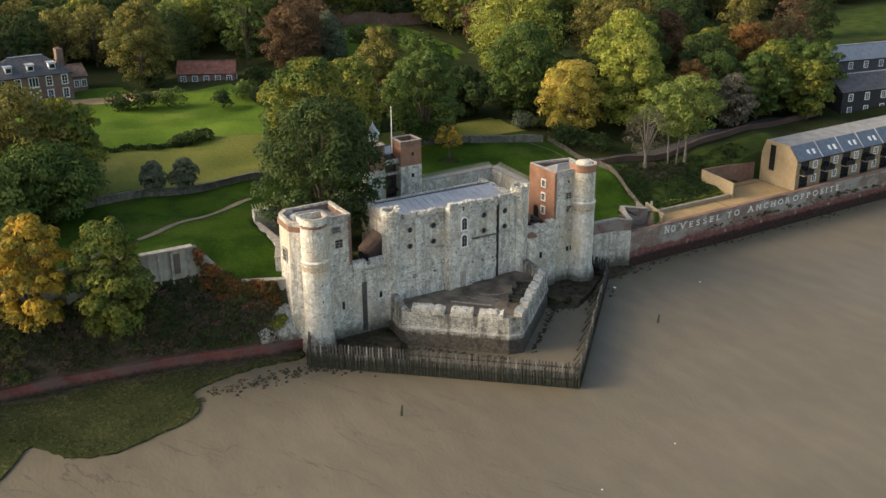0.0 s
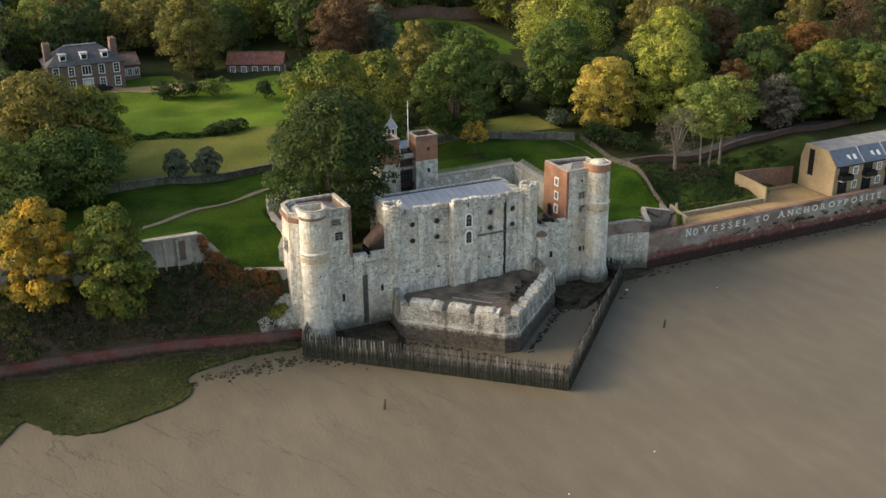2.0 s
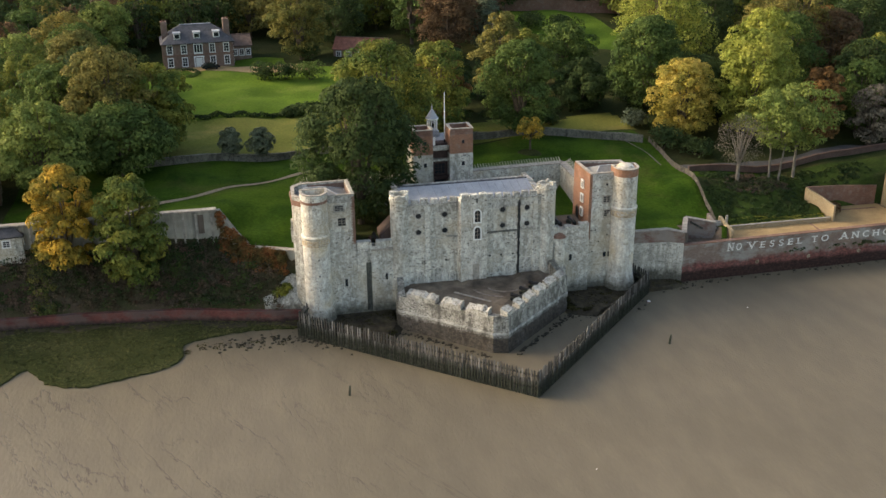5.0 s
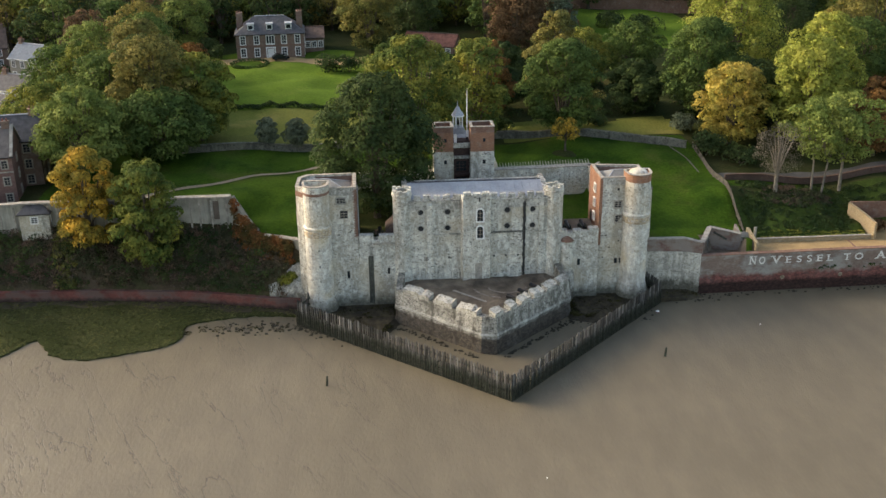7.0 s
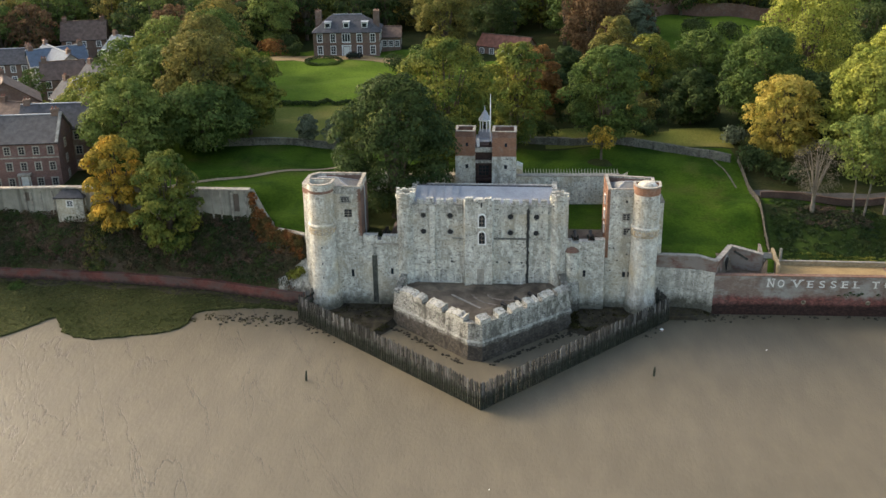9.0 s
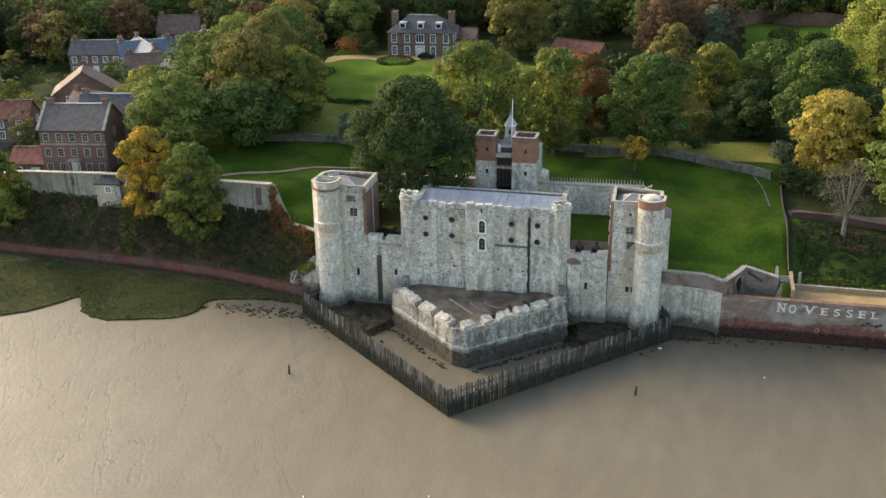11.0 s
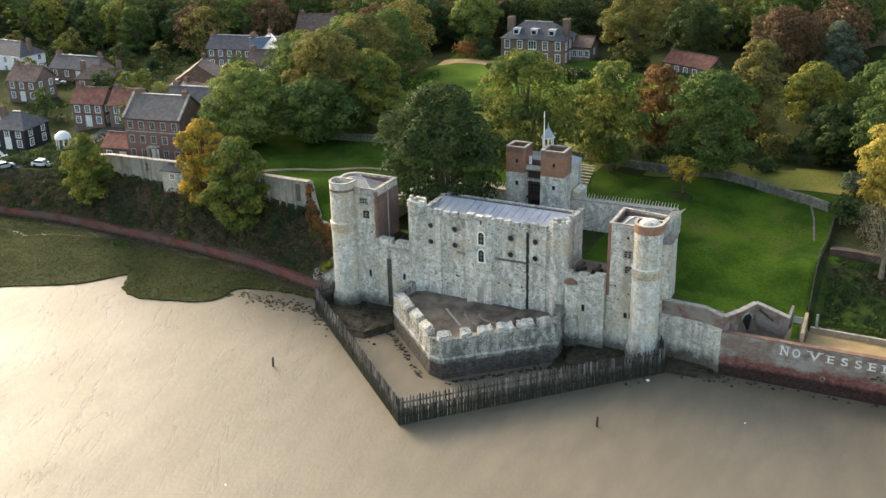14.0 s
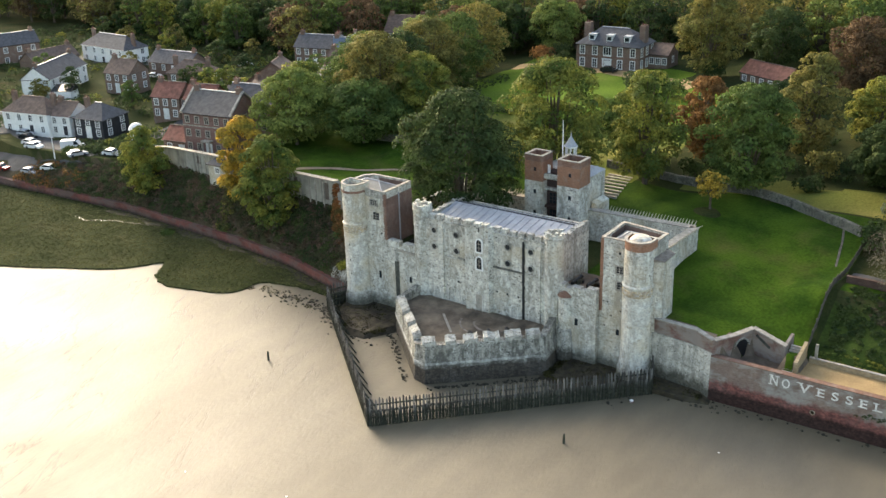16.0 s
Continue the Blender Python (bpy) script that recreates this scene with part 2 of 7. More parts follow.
# Pale stone, with the sun-caught brightness of the merlon heads in its colour.
MERLON_STONE = mat_stone("pale_sunlit_merlon_stone", (0.54, 0.51, 0.43), (0.36, 0.34, 0.285), (0.13, 0.12, 0.10), stain=0.5, streak=0.4)
BRICK_FACE = mat_brick("stained_brown_brick", (0.2, 0.13, 0.105), (0.28, 0.25, 0.22), 0.7)
BASTION_STONE = mat_stone("weathered_bastion_stone", (0.38, 0.36, 0.305), (0.225, 0.212, 0.177), (0.06, 0.058, 0.05), stain=0.9, streak=0.95, tide=(2.0, 2.8, (0.058, 0.046, 0.034), 1.0))
TERRACE_FLOOR = mat_plain("dusty_terrace", (0.15, 0.118, 0.086), 0.95, vary=0.65, scale=0.3)
STONE_WET_SHADE = mat_stone("stained_and_shaded_stone", (0.12, 0.12, 0.10), (0.075, 0.075, 0.06), (0.04, 0.04, 0.035), mortar=(0.1, 0.1, 0.085))
COPING_DARK = mat_plain("stained_coping", (0.24, 0.2, 0.165), 0.9, vary=0.4)
COPING = mat_plain("weathered_coping", (0.35, 0.315, 0.265), 0.9, vary=0.35)
BRICK = mat_brick("orange_brick", (0.34, 0.175, 0.11), stain=0.55)
BRICK_WALL = mat_brick("old_brick", (0.25, 0.14, 0.10), stain=0.6)
BRICK_RED = mat_brick("red_brick", (0.20, 0.08, 0.06), (0.2, 0.16, 0.14), stain=0.75)
BRICK_DARK = mat_brick("dark_garden_brick", (0.125, 0.078, 0.062), (0.15, 0.12, 0.10), 0.7)
BRICK_MUTED = mat_brick("muted_red_brick", (0.215, 0.125, 0.105), (0.25, 0.2, 0.18), 0.3)
SLATE_BROWN = mat_plain("brown_grey_slate", (0.135, 0.118, 0.108), 0.85, vary=0.25, scale=1.2)
BRICK_BROWN = mat_brick("brown_brick", (0.22, 0.145, 0.11))
ROOF_FELT = mat_plain("grey_roof_felt", (0.24, 0.235, 0.22), 0.9, vary=0.2, scale=0.5)
BRICK_YELLOW = mat_brick("yellow_brick", (0.38, 0.29, 0.175), (0.5, 0.42, 0.3), 0.25)
RENDER_DARK = mat_render("dark_brown_render", (0.15, 0.12, 0.095))
CONCRETE = mat_render("grey_render", (0.34, 0.32, 0.265))
LEAD = mat_plain("lead_sheet", (0.36, 0.37, 0.385), 0.45, 0.0, 0.15, 0.4)
SLATE = mat_plain("slate", (0.085, 0.083, 0.088), 0.85, vary=0.3, scale=1.2)
SLATE_BLUE = mat_plain("blue_slate", (0.12, 0.15, 0.19), 0.8, vary=0.2, scale=1.2)
TILE_RED = mat_plain("red_tiles", (0.21, 0.085, 0.06), 0.8, vary=0.4, scale=1.0)
TILE_BROWN = mat_plain("brown_tiles", (0.14, 0.095, 0.075), 0.8, vary=0.35, scale=1.0)
WHITE = mat_plain("white_paint", (0.82, 0.81, 0.77), 0.6, vary=0.08)
CREAM = mat_plain("cream_render", (0.38, 0.35, 0.285), 0.8, vary=0.1)
BLACK = mat_plain("black_boards", (0.03, 0.03, 0.034), 0.6, vary=0.3)
IRON = mat_plain("black_iron_and_doorway_dark", (0.02, 0.02, 0.022), 0.45, 0.4)
TIMBER = mat_plain("weathered_timber", (0.115, 0.102, 0.083), 0.85, vary=0.45, scale=2.0)
RUST_PALE = mat_plain("lime_streaked_iron", (0.34, 0.27, 0.19), 0.9, vary=0.5)
STAKE = mat_stake()
TIMBER_DARK = mat_plain("wet_timber", (0.045, 0.05, 0.035), 0.7, vary=0.5, scale=2.0)
TIMBER_PALE = mat_plain("silvered_timber", (0.46, 0.42, 0.33), 0.85, vary=0.25, scale=2.0)
TIMBER_BROWN = mat_plain("dark_brown_timber", (0.06, 0.035, 0.03), 0.7, vary=0.3)
GLASS = mat_glass()
LAWN = mat_grass("park_lawn_grass", (0.062, 0.108, 0.014), (0.105, 0.165, 0.022), (0.15, 0.165, 0.04), 0.08)
GRASS = mat_grass("mown_grass", (0.022, 0.05, 0.007), (0.053, 0.096, 0.011), (0.09, 0.085, 0.026), 0.14)
WALL_DARK = mat_stone("mossy_wall_stone", (0.20, 0.19, 0.15), (0.13, 0.125, 0.10), (0.06, 0.06, 0.045), mortar=(0.2, 0.19, 0.16))
MEADOW = mat_grass("rough_grass", (0.10, 0.122, 0.027), (0.155, 0.155, 0.04), (0.28, 0.22, 0.08), 0.06)
SCRUB = mat_grass("scrubby_bank", (0.042, 0.048, 0.02), (0.08, 0.06, 0.04), (0.125, 0.085, 0.068), 0.25)
FLOOR = mat_grass("woodland_and_shaded_floor", (0.025, 0.035, 0.012), (0.045, 0.05, 0.018), (0.08, 0.065, 0.03), 0.1)
SLOPE = mat_grass("rough_slope", (0.026, 0.042, 0.011), (0.046, 0.07, 0.016), (0.075, 0.055, 0.034), 0.2)
MARSH = mat_grass("salt_marsh", (0.03, 0.037, 0.013), (0.046, 0.052, 0.02), (0.068, 0.06, 0.03), 0.12)
BED = mat_plain("river_bed", (0.15, 0.11, 0.07), 0.8)
CREEK = mat_plain("wet_creek_mud", (0.14, 0.115, 0.08), 0.3, vary=0.2)
FORESHORE = mat_plain("weedy_mud", (0.046, 0.037, 0.022), 0.75, vary=0.7, scale=0.9)
ROCK = mat_plain("weedy_rock", (0.04, 0.036, 0.024), 0.8, vary=0.5)
GRAVEL = mat_plain("tan_gravel", (0.37, 0.25, 0.12), 0.95, vary=0.15, scale=0.5)
PATH = mat_plain("worn_path", (0.24, 0.195, 0.13), 0.95, vary=0.2)
ASPHALT = mat_plain("asphalt", (0.075, 0.072, 0.07), 0.9, vary=0.25, scale=0.4)
PAVING = mat_plain("brown_paving", (0.14, 0.105, 0.075), 0.9, vary=0.4, scale=0.6)
BARK = mat_plain("bark", (0.10, 0.08, 0.06), 0.9, vary=0.35)
BARK_PALE = mat_plain("pale_bark", (0.15, 0.135, 0.112), 0.9, vary=0.35)
TYRE = mat_plain("tyre_rubber", (0.02, 0.02, 0.02), 0.8)
CAR_PAINTS = [mat_plain("car_paint_" + k, c, 0.25, 0.0, 0.03) for k, c in
              (("white", (0.7, 0.7, 0.7)), ("silver", (0.42, 0.43, 0.45)), ("black", (0.015, 0.015, 0.018)), ("red", (0.25, 0.02, 0.02)))]
LEAVES = {
    "green": mat_leaf("green_leaves", (0.066, 0.108, 0.032), (0.125, 0.172, 0.046)),
    "dark": mat_leaf("dark_green_leaves", (0.036, 0.062, 0.024), (0.075, 0.104, 0.034)),
    "turning": mat_leaf("turning_leaves", (0.085, 0.128, 0.034), (0.27, 0.255, 0.052), 0.6),
    "olive": mat_leaf("olive_leaves", (0.085, 0.105, 0.034), (0.215, 0.185, 0.055), 0.6),
    "lime": mat_leaf("lime_green_leaves", (0.13, 0.178, 0.048), (0.225, 0.262, 0.072)),
    "bright": mat_leaf("bright_yellow_green_leaves", (0.18, 0.22, 0.045), (0.34, 0.35, 0.08)),
    "yellow": mat_leaf("yellow_leaves", (0.33, 0.28, 0.06), (0.66, 0.48, 0.12)),
    "amber": mat_leaf("amber_leaves", (0.20, 0.175, 0.04), (0.50, 0.32, 0.052), 0.5, 0.4),
    "ochre": mat_leaf("ochre_leaves", (0.13, 0.13, 0.042), (0.265, 0.22, 0.066)),
    "rust": mat_leaf("rust_leaves", (0.16, 0.088, 0.036), (0.29, 0.145, 0.05)),
    "brown": mat_leaf("brown_leaves", (0.105, 0.07, 0.042), (0.175, 0.105, 0.056)),
    "grey": mat_leaf("grey_green_leaves", (0.11, 0.135, 0.088), (0.18, 0.205, 0.135)),
    "twig": mat_leaf("bare_twigs", (0.125, 0.112, 0.09), (0.20, 0.18, 0.14)),
    "stem": mat_leaf("bare_bramble_stems", (0.13, 0.095, 0.08), (0.21, 0.15, 0.13), 0.5, 0.3),
    "bramble": mat_leaf("bramble_leaves", (0.062, 0.072, 0.038), (0.15, 0.095, 0.076), 0.6, 0.35),
    "ivy": mat_leaf("red_ivy_leaves", (0.10, 0.08, 0.03), (0.29, 0.115, 0.045), 0.5, 0.4),
    "reed": mat_leaf("marsh_grass_blades", (0.088, 0.098, 0.038), (0.15, 0.148, 0.062), 0.5, 0.12),
    "weed": mat_leaf("seaweed_fronds", (0.034, 0.032, 0.015), (0.08, 0.075, 0.028), 0.5, 0.4),
}

# ---- mesh helpers ----
class MB:
    """Collects vertices and faces of one mesh."""

    def __init__(self):
        self.v, self.f = [], []

    def add(self, verts, faces):
        k = len(self.v)
        self.v += [tuple(p) for p in verts]
        self.f += [tuple(i + k for i in f) for f in faces]
        return self

    def prism(self, poly, z0, z1, grow=0.0, top=None):
        """An upright prism over a plan; z1 may be one height or one a corner; grow widens the foot."""
        n = len(poly)
        cx, cy = sum(p[0] for p in poly) / n, sum(p[1] for p in poly) / n
        lo = []
        for x, y in poly:
            d = math.hypot(x - cx, y - cy) or 1
            lo.append((x + (x - cx) / d * grow, y + (y - cy) / d * grow, z0))
        hi = [(x, y, z1[i] if isinstance(z1, (list, tuple)) else z1) for i, (x, y) in enumerate(top or poly)]
        return self.add(lo + hi, [tuple(range(n))[::-1], tuple(range(n, 2 * n))] + [(i, (i + 1) % n, n + (i + 1) % n, n + i) for i in range(n)])

    def box(self, x0, x1, y0, y1, z0, z1):
        return self.prism([(x0, y0), (x1, y0), (x1, y1), (x0, y1)], z0, z1)

    def bar(self, a, b, w, h=None, jitter=0.0):
        """A bar of rectangular section from a to b."""
        a, b = Vector(a), Vector(b)
        d = (b - a).normalized()
        s = d.cross(Vector((0, 0, 1)) if abs(d.z) < 0.95 else Vector((1, 0, 0))).normalized()
        u = s.cross(d)
        h = h or w
        c = [(-1, -1), (1, -1), (1, 1), (-1, 1)]
        vs = [p + s * (i * w / 2) + u * (j * h / 2) for p in (a, b) for i, j in c]
        return self.add(vs, [(0, 3, 2, 1), (4, 5, 6, 7)] + [(i, (i + 1) % 4, 4 + (i + 1) % 4, 4 + i) for i in range(4)])

    def lathe(self, cx, cy, profile, n=20, a0=0.0, a1=360.0):
        """A turned form: profile is radius and height from the foot up."""
        full = abs(a1 - a0) >= 359.9
        m = n if full else n + 1
        vs = []
        for r, z in profile:
            for i in range(m):
                a = radians(a0 + (a1 - a0) * i / n)
                vs.append((cx + r * math.cos(a), cy + r * math.sin(a), z))
        fs = []
        for k in range(len(profile) - 1):
            for i in range(n if full else n):
                j = (i + 1) % m
                fs.append((k * m + i, k * m + j, (k + 1) * m + j, (k + 1) * m + i))
        fs += [tuple(range(m))[::-1], tuple(range((len(profile) - 1) * m, len(profile) * m))]
        return self.add(vs, fs)

    def wall(self, pts, thick, z0, tops):
        """A wall of even thickness along a line of points; the line is its front; tops one a point."""
        for i in range(len(pts) - 1):
            (ax, ay), (bx, by) = pts[i], pts[i + 1]
            l = math.hypot(bx - ax, by - ay)
            nx, ny = -(by - ay) / l * thick, (bx - ax) / l * thick
            self.prism([(ax, ay), (bx, by), (bx + nx, by + ny), (ax + nx, ay + ny)], z0, [tops[i], tops[i + 1], tops[i + 1], tops[i]])
        return self

    def mesh(self, name):
        me = bpy.data.meshes.new(name)
        me.from_pydata(self.v, [], self.f)
        if len(self.f) < 4000:
            bm = bmesh.new()
            bm.from_mesh(me)
            bmesh.ops.recalc_face_normals(bm, faces=bm.faces)
            bm.to_mesh(me)
            bm.free()
        me.update()
        return me


def part(name, mb, material, parent=None, label="", smooth=False, m=None):
    me = mb.mesh(name) if isinstance(mb, MB) else mb
    if not me.materials:
        me.materials.append(material)
    ob = new(name, me)
    if smooth:
        me.polygons.foreach_set("use_smooth", [True] * len(me.polygons))
    if parent:
        ob.parent = parent
    if m is not None:
        ob.matrix_basis = m
    return tagged(ob, label)


def thing(name, label, category, m=None, group="", kind=""):
    ob = new(name)
    ob.empty_display_size = 0.2
    if m is not None:
        ob.matrix_basis = m
    return tagged(ob, label, category, group, kind)


def lerp(table, x):
    return float(np.interp(x, [p[0] for p in table], [p[1] for p in table]))


# ---- ground ----
SHORE = [(-900, -30), (-300, -4), (-132, 7.0), (-95, 9.8), (-61, 8.1), (-45, 6.1), (-31, 2.3), (-26, 2.6), (26, 2.6), (26.5, 4.2), (35, 2.7), (36, 2.5), (125, 4.4), (900, 30)]
BANK_TOP = [(-900, -10), (-300, 15), (-130, 13), (-97, 17.5), (-90.6, 19.0), (-71.4, 14.8), (-46, 13.0), (-38.7, 13.0), (-34, 8.6), (-27, 5.2)]
BANK_FOOT_Z = [(-300, 4), (-130, 4.8), (-110, 6.5), (-90, 8.8), (-71, 10.2), (-46, 10.8), (-38.7, 10.8), (-34, 9.2), (-27, 8.8)]
LAND_A = [(-28, 8, 10.0), (-33, 12, 11.2), (-40, 17, 14.4), (-40, 28, 14.0), (-28, 21, 13.0), (-27, 31, 13.4), (-60, 25, 13.8), (-78, 21, 12.0), (-92, 26, 10.2),
          (-112, 26, 7.4), (-132, 30, 6.4), (-160, 60, 7.0), (-200, 100, 9.0), (-120, 90, 9.5), (-45, 46, 14.3), (-45, 85, 14.6), (-43, 120, 14.8), (-90, 60, 12)]
LAND_B = [(40, 9.2, 8.3), (33, 8.0, 8.4), (28, 5.0, 8.7), (31.5, 4.6, 8.7), (35, 5.2, 8.3), (36.8, 8, 8.2), (0, 120, 15.2), (-10, 75, 14.0), (-20, 45, 13.3), (-2, 36, 12.0), (20, 38, 12.8), (30, 47, 12.9), (44, 40, 12.6), (28, 22, 10.8), (24.5, 24, 10.9), (24, 17, 10.2), (44, 21, 11.4), (29, 11, 8.0),
          (44, 9.5, 6.6), (53, 20, 10.9), (60, 60, 14.0), (82, 27, 11.5), (105, 32, 11.0), (110, 60, 16.0), (50, 150, 17.0), (66, 11, 7.0), (250, 60, 16)]
TERRACE = [(26.0, 3.6), (32.8, 3.0), (35.6, 2.3), (37.1, 5.4), (38.6, 8.2), (43.6, 7.2)]
_CP = np.array(LAND_A + LAND_B)


def land(x, y):
    """Height of the land, blended between known spots."""
    d2 = (x[..., None] - _CP[:, 0]) ** 2 + (y[..., None] - _CP[:, 1]) ** 2 + 9.0
    w = d2 ** -1.6
    z = (w * _CP[:, 2]).sum(-1) / w.sum(-1)
    return z + np.clip(y - 150, 0, 900) * 0.05


def ground_z(x, y):
    x, y = np.broadcast_arrays(np.asarray(x, float), np.asarray(y, float))
    z = land(x, y)
    ys = np.interp(x, *zip(*SHORE))
    yb = np.interp(x, *zip(*BANK_TOP))
    zb = np.interp(x, *zip(*BANK_FOOT_Z))
    left = x < -26.5
    f = np.clip((y - ys) / np.maximum(yb - ys, 0.5), 0, 1)
    z = np.where(left & (y < yb), 1.35 + (zb - 1.35) * f ** 0.8, z)
    court = (x > -24.5) & (x < np.where(y < 9.0, 25.8, 21.9)) & (y < 25.6)
    z = np.where(court, 9.2, z)
    z = np.where((x >= 26) & (x < 43.6) & (y < np.interp(x, *zip(*TERRACE)) + 0.3), 5.0, z)
    z = np.where((x >= 43.5) & (x < 45.3) & (y < 6.0), 5.0, z)
    z = np.where((x >= 45.2) & (x < 67.0) & (y < 24), np.minimum(z, 5.7 + np.maximum(y - 9.8, 0) * 0.48), z)
    z = np.where((x >= 45.2) & (y < 9.8) & (x < 67.6), 5.2, z)
    z = np.where((x >= 66.9 - 0.2 * np.maximum(y - 10.5, 0)) & (y < 16.3), 5.2, z)
    return np.where(y < ys, -1.2, z)


def swell(x, y, z):
    """Low uneven swells of the grassland."""
    return np.where((z > 6.2) & (np.abs(z - 9.2) > 0.01), 0.42 * np.sin(x * 0.31 + 1.3 * np.sin(y * 0.17)) * np.cos(y * 0.27), 0)


def gz(x, y):
    z = ground_z(x, y)
    return float(z + swell(x, y, z))


def spaced(parts):
    out = []
    for a, b, s in parts:
        out += list(np.arange(a, b, s))
    return np.array(out + [parts[-1][1]])


GX = spaced([(-1500, -400, 50), (-400, -160, 8), (-160, -95, 2), (-95, 80, 1.0), (80, 130, 2), (130, 400, 9), (400, 1500, 50)])
GY = spaced([(-1500, -20, 185), (-20, 0, 5), (0, 28, 0.5), (28, 60, 1.0), (60, 130, 2), (130, 400, 6), (400, 2000, 80)])
XX, YY = np.meshgrid(GX, GY)
ZZ = ground_z(XX, YY)
ZZ = ZZ + swell(XX, YY, ZZ)
nx_, ny_ = len(GX), len(GY)
idx = np.arange(nx_ * ny_).reshape(ny_, nx_)
quads = np.stack([idx[:-1, :-1], idx[:-1, 1:], idx[1:, 1:], idx[1:, :-1]], -1).reshape(-1, 4)
gme = bpy.data.meshes.new("ground")
gme.from_pydata(np.stack([XX, YY, ZZ], -1).reshape(-1, 3).tolist(), [], quads.tolist())
for mt in (GRASS, MEADOW, SCRUB, FLOOR, BED, PAVING, SLOPE, LAWN):
    gme.materials.append(mt)
cx_ = XX.reshape(-1)[quads].mean(1)
cy_ = YY.reshape(-1)[quads].mean(1)
wob = 1.5 * np.sin(cx_ * 0.35) + 1.2 * np.sin(cy_ * 0.5 + cx_ * 0.13)
slot = np.full(len(quads), 3)
lawn = ((cx_ > -72) & (cx_ < 45) & (cy_ < 48 + wob * 0.3)) | ((cx_ > -66) & (cx_ < 3) & (cy_ > 72) & (cy_ < 114))
slot[lawn] = 0
slot[lawn & (cy_ > 72)] = 7
slot[(cx_ > -66) & (cx_ < -20) & (cy_ >= 113) & (cy_ < 128)] = 7
slot[(cx_ > -66) & (cx_ < 2) & (cy_ > 46) & (cy_ < 72)] = 1
slot[(cx_ > 10) & (cx_ < 46) & (cy_ > 49) & (cy_ < 62 + wob)] = 1
slot[(cx_ > 40 + wob) & (cx_ < 75) & (cy_ > 120 + wob) & (cy_ < 165)] = 7
slot[(cx_ > 172 + wob) & (cx_ < 250) & (cy_ > 78 + wob) & (cy_ < 120 + wob)] = 6
slot[(cx_ > 45.5) & (cy_ < 24) & (cy_ > 9)] = 3
slot[(cx_ > 46) & (cx_ < 60) & (cy_ < 24) & (cy_ > 20.5)] = 0
slot[(cx_ > 45.5) & (cx_ < 66) & (cy_ < 21) & (cy_ > 9)] = 6
slot[(cx_ > 66) & (cx_ < 90) & (cy_ < 24) & (cy_ > 16)] = 6
slot[(cx_ > 45) & (cy_ < 9.6)] = 5
slot[(cx_ > 67) & (cy_ < 15.6)] = 5
slot[(cx_ < -72) & (cy_ > 15)] = 3
slot[(cx_ < -26.5) & (cy_ < np.interp(cx_, *zip(*BANK_TOP)))] = 2
# The court's deep shade is put into its ground as the dark floor colour.
slot[(cx_ > -24.5) & (cx_ < 11) & (cy_ < 25)] = 3
slot[(cx_ > 26) & (cx_ < 43.6) & (cy_ < np.interp(cx_, *zip(*TERRACE)) + np.where(cx_ < 37, 2.2, 0.6))] = 5
slot[cy_ < np.interp(cx_, *zip(*SHORE))] = 4
gme.polygons.foreach_set("material_index", slot.astype(np.int32))
gme.polygons.foreach_set("use_smooth", np.ones(len(quads), bool))
tagged(new("ground", gme), "green lawns, scrubby bank and woodland floor", "ground", kind="structure")

wm = MB().add([(-2500, -2500, 0), (2500, -2500, 0), (2500, 60, 0), (-2500, 60, 0)], [(0, 1, 2, 3)])
tagged(part("water", wm, mat_mud()), "brown silty tidal river and wet mud", "water", kind="structure")


def draped(name, pts, width, material, label, category, lift=0.06, kind="structure"):
    """A strip of paving that follows the ground along a line."""
    mb = MB()
    line = []
    for (ax, ay), (bx, by) in zip(pts, pts[1:]):
        n = max(1, int(math.hypot(bx - ax, by - ay) / 1.0))
        line += [(ax + (bx - ax) * i / n, ay + (by - ay) * i / n) for i in range(n)]
    line.append(pts[-1])
    rows = []
    for i, (x, y) in enumerate(line):
        a, b = line[max(0, i - 1)], line[min(len(line) - 1, i + 1)]
        l = math.hypot(b[0] - a[0], b[1] - a[1])
        ux, uy = -(b[1] - a[1]) / l, (b[0] - a[0]) / l
        w = width / 2 * (1 + 0.12 * math.sin(i * 0.9))
        rows.append([(x + ux * s * w, y + uy * s * w, gz(x + ux * s * w, y + uy * s * w) + lift) for s in (1, 0, -1)])
    k = [p for r in rows for p in r]
    mb.add(k, [(3 * i + j, 3 * i + j + 1, 3 * i + j + 4, 3 * i + j + 3) for i in range(len(rows) - 1) for j in (0, 1)])
    return tagged(part(name, mb, material), label, category, kind=kind)

